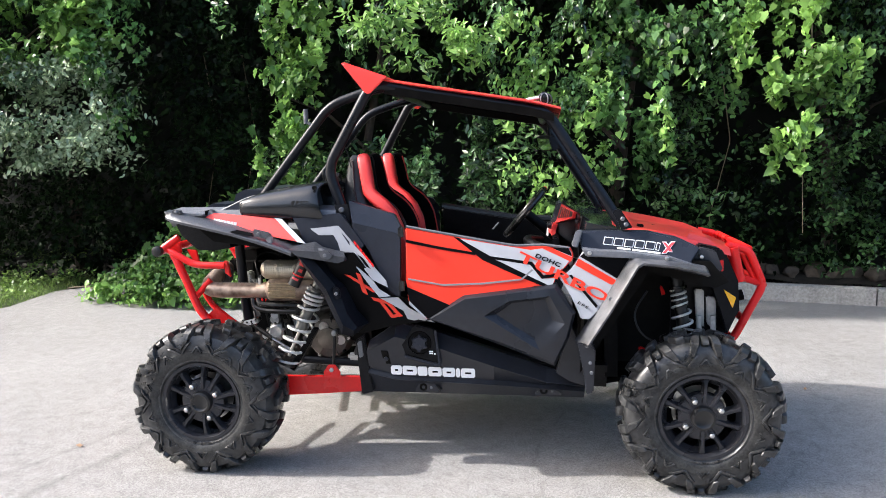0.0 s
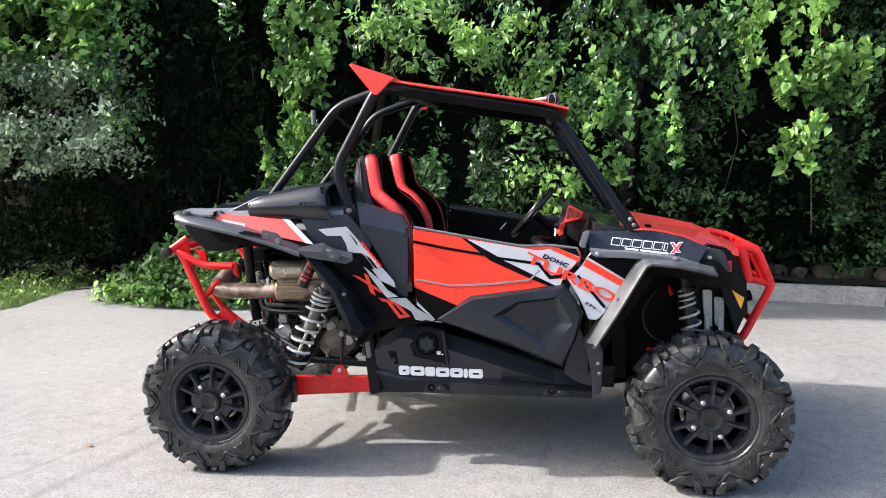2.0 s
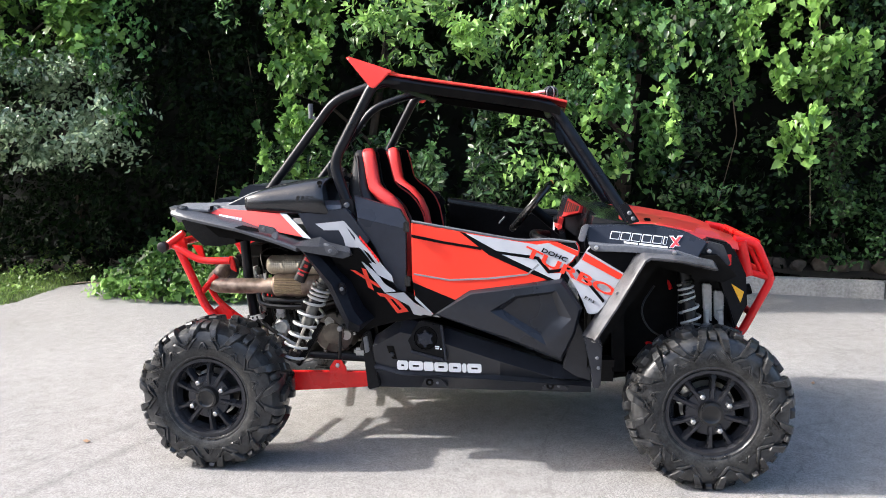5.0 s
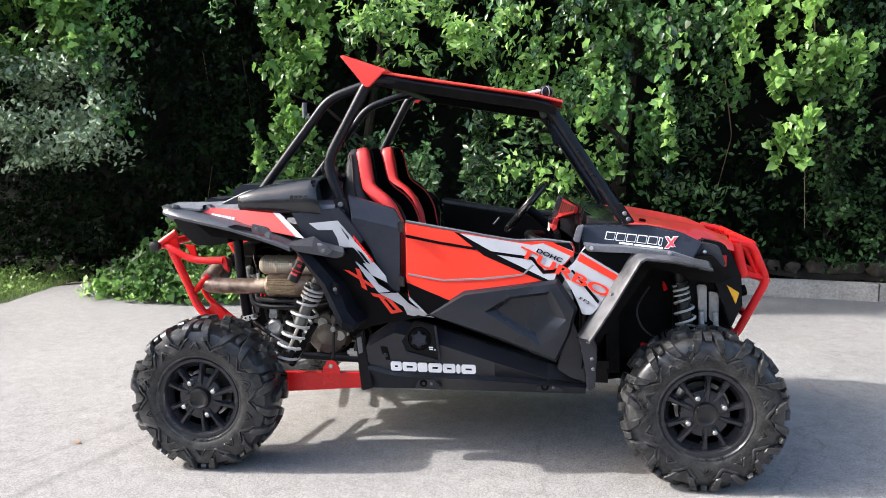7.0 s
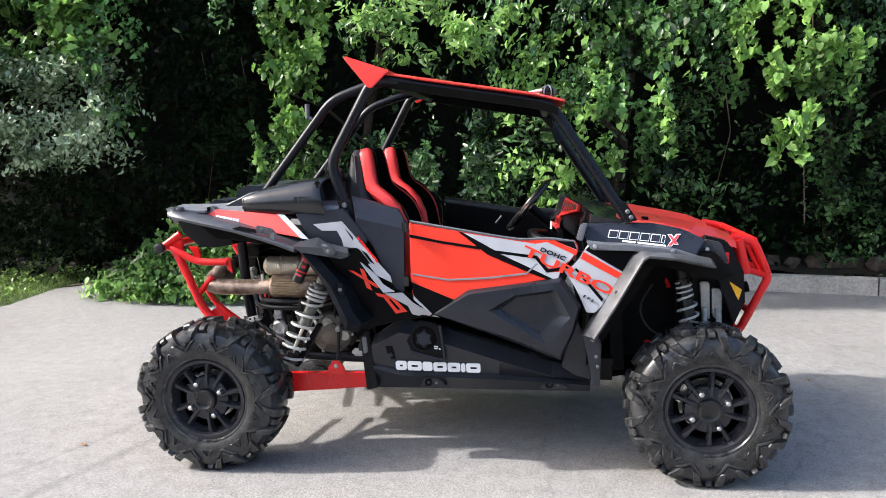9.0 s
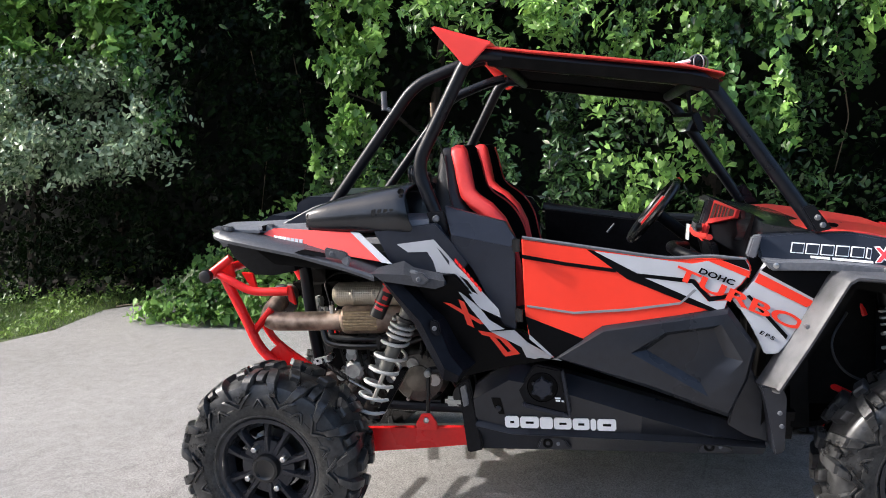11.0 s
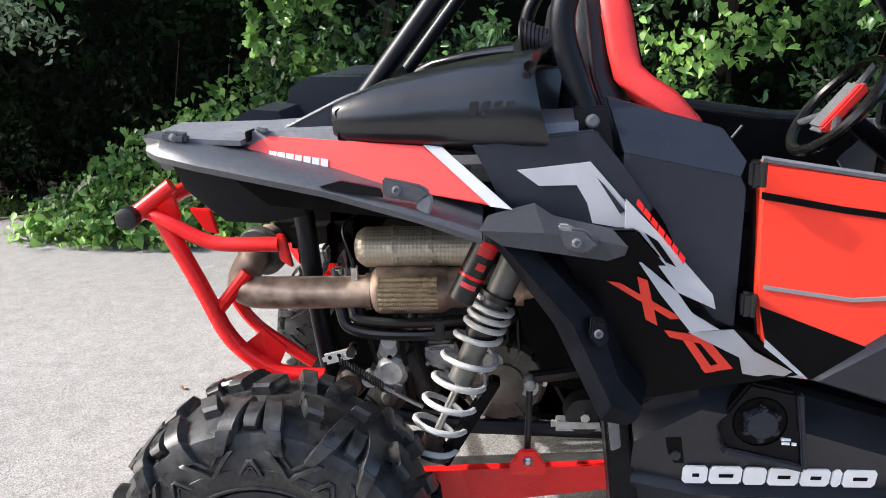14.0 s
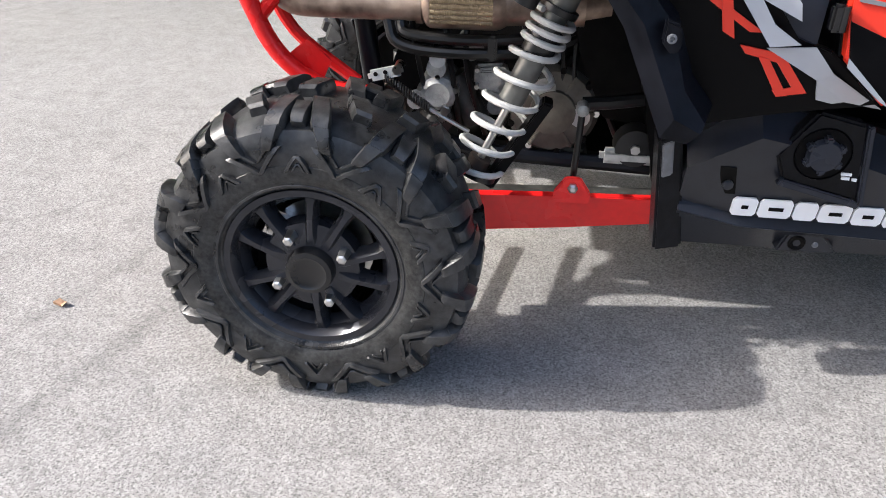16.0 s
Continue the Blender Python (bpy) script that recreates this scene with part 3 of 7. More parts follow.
for i, (x0, x1, y0, y1, z0, z1, count, size, young) in enumerate(BOUGHS):
    r = np.random.RandomState(60 + i)
    m = count // 22
    heart = np.stack([r.uniform(x0, x1, m), r.uniform(y0, y1, m), r.uniform(z0, z1, m)], 1)
    heart[:, 1] -= 0.25 * np.sin((heart[:, 2] - z0) / (z1 - z0) * math.pi)
    spray = np.repeat(r.normal(0, 1, (m, 3)) * np.array([0.16, 0.12, 0.05]) + np.array([0, 0, -0.07]), 22, 0) * r.uniform(-1, 1, (m * 22, 1))
    p = gaps(np.repeat(heart, 22, 0) + spray + r.normal(0, 1, (m * 22, 3)) * np.array([0.06, 0.05, 0.045]), 0.30, 0.13 if young == 4 else (0.03 if young == 5 else -0.12), i + 30)
    mat_ = (SHRUBLEAF, VINELIGHT, SHADELEAF, HALFSHADELEAF, GLOSSLEAF, VINELIGHT)[young]
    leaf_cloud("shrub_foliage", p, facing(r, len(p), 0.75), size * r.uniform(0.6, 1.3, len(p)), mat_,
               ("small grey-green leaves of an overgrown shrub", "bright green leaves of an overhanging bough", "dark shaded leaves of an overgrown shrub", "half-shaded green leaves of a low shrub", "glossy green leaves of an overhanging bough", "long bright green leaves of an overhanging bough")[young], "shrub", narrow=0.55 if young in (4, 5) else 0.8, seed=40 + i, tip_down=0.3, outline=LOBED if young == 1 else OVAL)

# the sprawling vine on the asphalt edge; its bright young-leaf colour stands for sunlight
for seed_, n, size_, mat_ in ((90, 3000, 0.054, VINELIGHT), (93, 1700, 0.072, VINELIGHT), (96, 2400, 0.042, VINELIGHT)):
    r = np.random.RandomState(seed_)
    a = r.uniform(0, 1, n) ** 0.8
    px_ = -4.25 + 2.35 * a + r.normal(0, 0.10, n)
    py_ = 3.15 + 0.75 * r.uniform(0, 1, n) ** 0.9 - 0.25 * np.sin(a * 3.1)
    lift = 0.15 + 1.4 * a ** 0.9
    pz_ = 0.03 + lift * r.uniform(0, 1, n) ** 1.1 * np.clip((py_ - 2.8) * 1.6, 0.1, 1)
    p = gaps(np.stack([px_, py_, pz_], 1), 0.22, -0.22, seed_)
    leaf_cloud("ground_vine", p, facing(r, len(p), 0.6, (-0.2, -0.7, 0.7)), size_ * r.uniform(0.5, 1.3, len(p)), mat_, "sprawling vine creeping over the asphalt edge", seed=seed_ + 1)

# the depth of the thicket, its shade put into the leaf colour
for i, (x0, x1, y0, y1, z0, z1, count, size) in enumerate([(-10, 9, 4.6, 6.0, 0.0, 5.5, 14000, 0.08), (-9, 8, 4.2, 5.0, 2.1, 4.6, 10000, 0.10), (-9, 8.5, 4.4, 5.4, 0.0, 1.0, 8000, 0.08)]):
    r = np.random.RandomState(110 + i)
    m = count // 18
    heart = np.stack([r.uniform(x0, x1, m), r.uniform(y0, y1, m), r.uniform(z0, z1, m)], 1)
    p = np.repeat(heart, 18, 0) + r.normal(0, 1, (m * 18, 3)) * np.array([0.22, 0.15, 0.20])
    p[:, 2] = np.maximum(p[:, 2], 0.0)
    leaf_cloud("thicket_leaves", p, facing(r, len(p), 0.7), size * r.uniform(0.6, 1.2, len(p)), SHADELEAF, "dense shaded leaves deep in the thicket", "thicket", seed=120 + i)


# added sheet closing the view behind the thicket; near-black colour paints its shade
woods_shade = material("woodland with shade painted in", (0.0015, 0.003, 0.0012), 0.95, vary=0.5, fine=9, coarse=1.5, bump=1.0, bump_scale=12)
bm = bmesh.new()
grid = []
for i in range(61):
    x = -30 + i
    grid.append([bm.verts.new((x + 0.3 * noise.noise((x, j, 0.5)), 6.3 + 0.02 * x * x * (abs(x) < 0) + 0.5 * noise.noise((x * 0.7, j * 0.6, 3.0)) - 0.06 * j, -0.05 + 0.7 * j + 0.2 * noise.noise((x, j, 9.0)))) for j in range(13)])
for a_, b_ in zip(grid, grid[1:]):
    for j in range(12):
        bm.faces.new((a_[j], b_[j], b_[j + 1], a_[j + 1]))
tagged(part("backdrop", bm, woods_shade, None, "woodland sheet behind the thicket with deep shade in its colour"), kind="structure")
# unseen wall added behind the walk to block low sky light
blocker_leaf = material("unseen light-blocking green", (0.02, 0.035, 0.014), 0.95, vary=0.5, fine=4, coarse=0.6, bump=1.0, bump_scale=6)
bm = bmesh.new()
grid = []
for i in range(57):
    a_ = radians(-165 + 168 * i / 56)
    rad_ = 32 + 1.2 * noise.noise((i * 0.5, 1.0, 0.0))
    grid.append([bm.verts.new(((rad_ + 3 * max(0, math.cos(a_) * -1)) * math.cos(a_) * 1.5 + 0.6 * noise.noise((i, j, 2.0)), rad_ * math.sin(a_) + 0.6 * noise.noise((i, j, 5.0)), -0.05 + j * (0.9 + 0.12 * noise.noise((i * 0.8, j * 0.2, 7.0))))) for j in range(11)])
for a_, b_ in zip(grid, grid[1:]):
    for j in range(10):
        bm.faces.new((a_[j], b_[j], b_[j + 1], a_[j + 1]))
tagged(part("backdrop", bm, blocker_leaf, None, "unseen green wall added behind the camera to block low sky light"), kind="structure")
# unseen leaf layer added to keep sky light out of the thicket
rr = np.random.RandomState(77)
n = 16000
p = np.stack([rr.uniform(-12, 11, n), rr.uniform(3.3, 6.4, n), 4.4 + np.abs(rr.normal(0, 0.8, n))], 1)
leaf_cloud("canopy_leaves", p, facing(rr, n, 0.6, (-0.3, -0.3, 0.9)), 0.15 * rr.uniform(0.7, 1.4, n), VINE, "unseen leaves added above the thicket to block sky light", "thicket", seed=78)


def bough(points, r0, r1, n=9):
    pts = rounded(points, 2)
    return tube(pts, [r0 + (r1 - r0) * k / (len(pts) - 1) for k in range(len(pts))], n, 0)


for i, (x, y, lean, r0) in enumerate([(-1.75, 4.5, 0.35, 0.06), (-5.7, 5.4, -0.3, 0.08), (1.2, 4.9, 0.2, 0.10), (3.6, 4.9, -0.2, 0.08), (-6.6, 4.8, 0.2, 0.09), (6.0, 4.9, 0.1, 0.1)]):
    tree = tagged(new("tree"), "slender brown tree trunk inside the leafy thicket", "tree", "trees in the thicket")
    tree.location = (x, y, -0.05)
    part("trunk", bough([(0, 0, 0), (lean * 0.3, 0.05, 1.2), (lean, 0.1, 2.6), (lean * 1.3, 0.1, 4.2), (lean * 1.8, 0.2, 5.8)], r0, r0 * 0.35), BARK, tree)
    for k in range(4):
        z = 1.6 + 0.8 * k
        d = 1 if (k + i) % 2 else -1
        part("limb", bough([(lean * z / 3.2, 0.08, z), (lean * z / 3.2 + d * 0.4, -0.1, z + 0.4), (lean * z / 3.2 + d * 1.1, -0.35, z + 0.7)], r0 * 0.35, 0.01, 6), BARK, tree)
    rr = np.random.RandomState(300 + i)
    c = np.stack([lean * 1.3 + rr.normal(0, 0.9, 1800), rr.normal(0.0, 0.45, 1800), 4.6 + rr.normal(0, 0.6, 1800)], 1)
    cr = leaf_cloud("crown", c, facing(rr, 1800, 0.7), 0.12 * rr.uniform(0.6, 1.2, 1800), VINE, "", "", "", seed=310 + i)
    cr.parent = tree

# bare hanging stems
for i, (x, y, z1, z0) in enumerate([(2.72, 3.1, 2.6, 0.75), (-3.3, 4.2, 2.6, 0.0), (-2.9, 4.3, 2.6, 0.0), (2.2, 4.2, 2.4, 0.0)]):
    sw = 0.12 if i else 0.03
    tagged(part("vine_stem", bough([(x, y, z1), (x + sw, y, z1 * 0.66 + z0 * 0.34), (x - sw * 0.5, y + 0.03, z1 * 0.33 + z0 * 0.67), (x + sw * 0.3, y + 0.02, z0)], 0.006, 0.003, 6), TWIG, None, "thin bare brown vine stem hanging down"), category="vine stem", group="bare vine stems")

# grass verge
r = np.random.RandomState(7)
n = 26000
gx = -9.5 + 4.9 * r.uniform(0, 1, n)
gy = 1.2 + 3.6 * r.uniform(0, 1, n)
keep = (gx < -5.0 - 0.75 * np.clip(2.9 - gy, 0, 4)) & (gx < -4.95 + 0.12 * (gy - 3.0))
gx, gy = gx[keep] + r.normal(0, 0.02, keep.sum()), gy[keep]
n = len(gx)
h = r.uniform(0.015, 0.065, n)
ang = r.uniform(0, 6.28, n)
leanx, leany = r.normal(0, 0.9, n) * h, r.normal(0, 0.9, n) * h
w = 0.004
base = np.stack([gx, gy, np.full(n, -0.03)], 1)
dx = np.stack([np.cos(ang) * w, np.sin(ang) * w, np.zeros(n)], 1)
tipv = base + np.stack([leanx, leany, h + 0.03], 1)
midv = base + np.stack([leanx * 0.35, leany * 0.35, (h + 0.03) * 0.55], 1)
v = np.stack([base - dx, base + dx, midv + dx * 0.8, midv - dx * 0.8, tipv], 1).reshape(-1, 3)
me = bpy.data.meshes.new("grass")
o = 5 * np.arange(n)[:, None]
me.from_pydata(v, [], np.concatenate([o + np.array([[0, 1, 2]]), o + np.array([[0, 2, 3]]), o + np.array([[3, 2, 4]])]).tolist())
me.materials.append(BLADE)
tagged(new("grass", me), "short green grass verge beside the asphalt", "grass", kind="stuff")
turf = material("turf under the grass", (0.06, 0.085, 0.025), 0.95, vary=0.4, fine=30, bump=0.8, bump_scale=60)
sheet("verge", [(-40, 0.5), (-7.6, -0.5), (-5.42, 1.9), (-4.97, 2.95), (-5.07, 3.85), (-4.9, 4.5), (-40, 4.9)], -0.012, turf, "grassy verge soil beside the asphalt", 0.03)

# low weeds that spread from the grass into the thicket
r = np.random.RandomState(8)
n = 15000
wx, wy = r.uniform(-9.5, -4.5, n), r.uniform(1.6, 5.4, n)
keep = (wx < -5.05 - 0.75 * np.clip(2.9 - wy, 0, 4)) & (wx < -4.98 + 0.12 * (wy - 3.0))
keep |= (wy > 4.1) & (wx < -4.3)
p = np.stack([wx, wy, 0.005 + 0.14 * np.clip(wy - 3.4, 0, 2) + 0.07 * r.uniform(0, 1, n) ** 2], 1)[keep]
p = gaps(p, 0.30, -0.10, 5.0)
leaf_cloud("low_weeds", p, facing(r, len(p), 0.5, (-0.2, -0.3, 0.9)), r.uniform(0.018, 0.055, len(p)), WEED, "ragged low green weeds along the grass edge", "weeds", seed=9, outline=OVAL, tip_down=0.0)

# twigs and fallen leaves
for i in range(9):
    x, y, a_ = rng.uniform(-5.0, -4.35), rng.uniform(3.95, 4.3), rng.uniform(-0.5, 0.6)
    l_ = rng.uniform(0.2, 0.5)
    tagged(part("twig", bough([(x, y, 0.012), (x + l_ * 0.5 * math.cos(a_), y + l_ * 0.5 * math.sin(a_), 0.03), (x + l_ * math.cos(a_), y + l_ * math.sin(a_), 0.014)], 0.009, 0.004, 6), TWIG, None, "dry brown twig lying on the asphalt edge"), category="twig", group="twigs at the asphalt edge")
for i, (x, y) in enumerate([(-1.948, -0.535), (2.074, 0.828), (-2.0, 0.786)]):
    bm = bmesh.new()
    vs = [bm.verts.new(q) for q in ((-0.021, 0, 0.009), (-0.007, 0.013, 0.014), (0.014, 0.010, 0.003), (0.022, 0, 0.015), (0.011, -0.012, 0.004), (-0.012, -0.011, 0.010), (0, 0, 0.001))]
    for k in range(6):
        bm.faces.new((vs[k], vs[(k + 1) % 6], vs[6]))
    bmesh.ops.transform(bm, matrix=pose(x, y, 0.002, 0, 0, 70 * i), verts=bm.verts)
    tagged(part("fallen_leaf", bm, DRYLEAF, None, "small dry tan leaf lying on the asphalt"), category="leaf", group="fallen leaves")


# ---- the vehicle: x ahead, near flank at negative y ----
car = tagged(new("off_road_buggy"), "red and black two-seat off-road buggy parked on the asphalt", "off-road vehicle")


# wheels
def tyre_mesh(half):
    """A mud tyre round the y axis: carcass, slanted tread blocks and sidewall chevrons."""
    prof = [(-0.86 * half, 0.186), (-0.98 * half, 0.205), (-1.03 * half, 0.245), (-1.0 * half, 0.285), (-0.90 * half, 0.318), (-0.70 * half, 0.331), (-0.35 * half, 0.336), (0, 0.338)]
    prof = prof + [(-y, r) for y, r in prof[-2::-1]]
    ys, rs = np.array([q[0] for q in prof]), np.array([q[1] for q in prof])
    s_at = np.concatenate([[0], np.cumsum(np.hypot(np.diff(ys), np.diff(rs)))])
    s_at = s_at / s_at[-1] * 2 - 1

    def surf(th, s, h):
        y, r = np.interp(s, s_at, ys), np.interp(s, s_at, rs)
        e = 0.06
        ty, tr = np.interp(s + e, s_at, ys) - np.interp(s - e, s_at, ys), np.interp(s + e, s_at, rs) - np.interp(s - e, s_at, rs)
        k = math.hypot(ty, tr)
        y, r = y - h * tr / k, r + h * ty / k
        return Vector((r * math.cos(th), y, r * math.sin(th)))

    bm = lathe([(r, y) for y, r in prof], (0, 0, 0), 72)
    bm.faces.ensure_lookup_table()
    bmesh.ops.delete(bm, geom=[f for f in bm.faces if len(f.verts) > 4], context="FACES_ONLY")
    verts, faces = [], []

    def block(t0, s0, t1, s1, w0, w1, h, cuts=4, h1=None):
        """A rounded rubber bar on the tyre from (t0, s0) to (t1, s1), w wide in angle, h high and h1 at its end."""
        rows = []
        h1 = h if h1 is None else h1
        steps = [0.0, 0.10] + [0.10 + 0.80 * i / cuts for i in range(1, cuts)] + [0.90, 1.0]
        for k in steps:
            t, s, w, hh = t0 + (t1 - t0) * k, s0 + (s1 - s0) * k, w0 + (w1 - w0) * k, h + (h1 - h) * k
            if k in (0.0, 1.0):
                w, hh = w * 0.9, hh * 0.72
            rows.append(len(verts))
            for q, e in ((-0.52, -0.004 / hh), (-0.47, 0.62), (-0.38, 1.0), (0.38, 1.0), (0.47, 0.62), (0.52, -0.004 / hh)):
                verts.append(surf(t + w * q, s, hh * e))
        for u, v in zip(rows, rows[1:]):
            faces.extend([(u + i, u + i + 1, v + i + 1, v + i) for i in range(5)])
        u, v = rows[0], rows[-1]
        faces.extend([(u + 5, u + 4, u + 3, u + 2, u + 1, u), (v, v + 1, v + 2, v + 3, v + 4, v + 5)])

    n = 10
    p = 2 * math.pi / n
    for sg in (-1, 1):
        for k in range(n):
            t = k * p + (0 if sg < 0 else p / 2)
            for d in (-1, 1):
                block(t + d * 0.38 * p, sg * 0.13, t + d * 0.27 * p, sg * 0.47, 0.18 * p, 0.20 * p, 0.025)          # arms of a V over the shoulder
                block(t + d * 0.27 * p, sg * 0.45, t + d * 0.17 * p, sg * 0.61, 0.19 * p, 0.14 * p, 0.022, 3, 0.013)
                block(t + d * 0.30 * p, sg * 0.585, t + d * 0.008 * p, sg * 0.765, 0.085 * p, 0.085 * p, 0.0105, 3)
                block(t + d * 0.16 * p, sg * 0.595, t + d * 0.008 * p, sg * 0.685, 0.05 * p, 0.05 * p, 0.008, 2)
                block(t + (0.5 + d * 0.16) * p, sg * 0.775, t + (0.5 + d * 0.012) * p, sg * 0.655, 0.055 * p, 0.06 * p, 0.009, 2)
                block(t + (0.5 + d * 0.08) * p, sg * 0.775, t + (0.5 + d * 0.010) * p, sg * 0.715, 0.035 * p, 0.04 * p, 0.005, 2)
            block(t + 0.07 * p, sg * 0.015, t - 0.05 * p, sg * 0.25, 0.22 * p, 0.20 * p, 0.025)
            block(t + 0.5 * p, sg * 0.44, t + 0.5 * p, sg * 0.21, 0.15 * p, 0.19 * p, 0.023)
    me = bpy.data.meshes.new("lugs")
    me.from_pydata(verts, [], faces)
    bm.from_mesh(me)
    bpy.data.meshes.remove(me)
    for sg in (-1, 1):                                              # raised rings on the sidewall
        ring = lathe([(0.196, sg * half * 0.93), (0.200, sg * half * 0.985), (0.205, sg * half * 0.99), (0.209, sg * half * 0.965)], (0, 0, 0), 64)
        bmesh.ops.delete(ring, geom=[f for f in ring.faces if len(f.verts) > 4], context="FACES_ONLY")
        bm = join(bm, ring)
    return bm


def wheel(half, at, turn, name="wheel"):
    """A wheel whose outer face looks to -y, standing at the hub place."""
    f = -half * 0.93                                               # the rim's outer edge
    bm = lathe([(0.160, f + 0.035), (0.168, f + 0.012), (0.176, f), (0.190, f), (0.193, f + 0.012), (0.184, f + 0.02), (0.176, f + 0.05), (0.166, half * 0.9), (0.156, half * 0.9), (0.160, f + 0.06)], (0, 0, 0), 56, closed=True)
    rim = part(name, bm, RIM, car, "matt black ten-spoke alloy wheel with a mud tyre")
    part("tyre", tyre_mesh(half), RUBBER, rim, "chunky black mud-terrain tyre", 42)
    band = lathe([(0.2095, -half * 0.985), (0.216, -half * 1.012), (0.228, -half * 1.034), (0.241, -half * 1.043), (0.250, -half * 1.038), (0.252, -half * 1.02), (0.240, -half * 1.015), (0.215, -half * 0.98)], (0, 0, 0), 72, closed=True)
    part("sidewall_band", band, DUSTY, rim, "dusty grey tyre sidewall")
    for k in range(10):
        a = radians(turn + 36 * k + (3 if k % 2 else -3))
        u, w = Vector((math.cos(a), 0, math.sin(a))), Vector((-math.sin(a), 0, math.cos(a)))
        rings = []
        for rr, wd, y0, y1 in ((0.060, 0.020, f + 0.010, f + 0.05), (0.088, 0.0145, f + 0.006, f + 0.048), (0.125, 0.0125, f + 0.010, f + 0.05), (0.150, 0.0155, f + 0.014, f + 0.055), (0.174, 0.029, f + 0.020, f + 0.06)):
            rings.append([u * rr + w * (s_ * wd * q) + Vector((0, y, 0)) for s_, q, y in ((-1, 0.42, y0), (1, 0.42, y0), (1, 1, y0 + 0.016), (1, 1, y1), (-1, 1, y1), (-1, 1, y0 + 0.016))])
        part("spoke", soften(loft(rings), 0.002, 1), RIM, rim)
    part("rim_lip", lathe([(0.177, f + 0.010), (0.152, f + 0.040), (0.147, f + 0.052), (0.172, f + 0.056)], (0, 0, 0), 56, closed=True), RIM, rim)
    part("hub", lathe([(0.0, f + 0.012), (0.058, f + 0.012), (0.103, f + 0.022), (0.108, f + 0.055), (0.0, f + 0.06)][1:], (0, 0, 0), 40), RIM, rim)
    part("hub_cap", lathe([(0.030, f - 0.010), (0.040, f - 0.016), (0.050, f - 0.013), (0.053, f), (0.054, f + 0.02)], (0, 0, 0), 36), GLOSS, rim, "round black hub cap")
    for k in range(4):
        a = radians(turn + 10 + 90 * k)
        c = (0.083 * math.cos(a), 0, 0.083 * math.sin(a))
        part("lug_nut", lathe([(0.007, f - 0.014), (0.0115, f - 0.011), (0.0125, f + 0.002), (0.0125, f + 0.012), (0.015, f + 0.018), (0.015, f + 0.024)], c, 6), STEEL, rim, "bright steel lug nut")
    # black disc added to paint the shade between the spokes
    part("wheel_back", lathe([(0.02, half * 0.55), (0.16, half * 0.55), (0.16, half * 0.60), (0.02, half * 0.60)], (0, 0, 0), 40), DARK, rim)
    part("brake_disc", lathe([(0.05, f + 0.10), (0.118, f + 0.10), (0.118, f + 0.106), (0.05, f + 0.106)], (0, 0, 0), 40), STEEL, rim, "steel brake disc")
    part("brake_caliper", box((-0.095, f + 0.10, 0.05), (0.05, 0.05, 0.09), (0, 25, 0)), STEEL, rim)
    rim.matrix_world = pose(*at)
    return rim


REAR, FRONT = -1.143, 1.143
wr = wheel(0.140, (REAR, -0.66, 0.352), 18)
wf = wheel(0.118, (FRONT, -0.68, 0.352), 17)
copy_thing(wr, pose(REAR, 0.66, 0.352, 0, 30, 180))
copy_thing(wf, pose(FRONT, 0.68, 0.352, 0, 10, 180))


# flank panels, both sides; each y gives the distance from the middle line
def y_door(x, z):
    return 0.712 - 0.10 * (z - 0.85)


def y_rear(x, z):
    return 0.69 + 0.26 * (z - 0.85)


def lifted(f, d):
    return lambda x, z: f(x, z) + d


DOOR = [(-0.17, 1.17), (0.23, 1.10), (0.39, 1.077), (0.450, 1.083), (0.569, 1.084), (0.584, 1.064), (0.587, 1.036), (0.550, 0.991), (0.513, 0.964), (0.501, 0.918), (0.09, 0.86), (-0.07, 0.75), (-0.155, 0.83), (-0.165, 0.92)]
XP = [(-0.56, 1.06), (-0.40, 1.06), (-0.24, 0.86), (-0.17, 0.84), (-0.05, 0.735), (-0.26, 0.70), (-0.41, 0.66), (-0.46, 0.87)]
SHOULDER = [(-0.70, 1.215), (-0.47, 1.235), (-0.42, 1.17), (-0.36, 1.09), (-0.40, 1.04), (-0.56, 1.055), (-0.66, 1.085), (-0.64, 1.10)]
QUARTER = [(0.631, 1.066), (0.689, 1.067), (0.839, 1.041), (0.775, 0.935), (0.691, 0.799), (0.660, 0.766), (0.621, 0.766), (0.579, 0.871), (0.522, 0.950), (0.571, 0.977)]
STRIP = [(-1.15, 1.205), (-1.09, 1.24), (-0.79, 1.215), (-0.66, 1.105), (-0.82, 1.135)]


def y_strip(x, z):
    return 0.72 - 0.5 * (z - 1.12)


def sill_mesh(side):
    """The sill: an upper chamfer that faces the sky, a long face, a thin step and an undercut."""
    xs = (-0.374, -0.240, -0.182, -0.033, 0.226, 0.470, 0.645)
    top = (0.612, 0.703, 0.689, 0.657, 0.579, 0.504, 0.452)
    edge = (0.575, 0.648, 0.637, 0.598, 0.518, 0.448, 0.434)
    low = (0.485, 0.455, 0.453, 0.449, 0.440, 0.430, 0.420)
    rings = []
    for x, a, b, c in zip(xs, top, edge, low):
        rings.append([(x, side * y, z) for y, z in ((0.52, a - 0.002), (0.578, a), (0.638, b), (0.600, c), (0.621, c - 0.017), (0.614, c - 0.022), (0.560, 0.357), (0.50, 0.365))])
    return soften(loft(rings), 0.003, 1, 14)


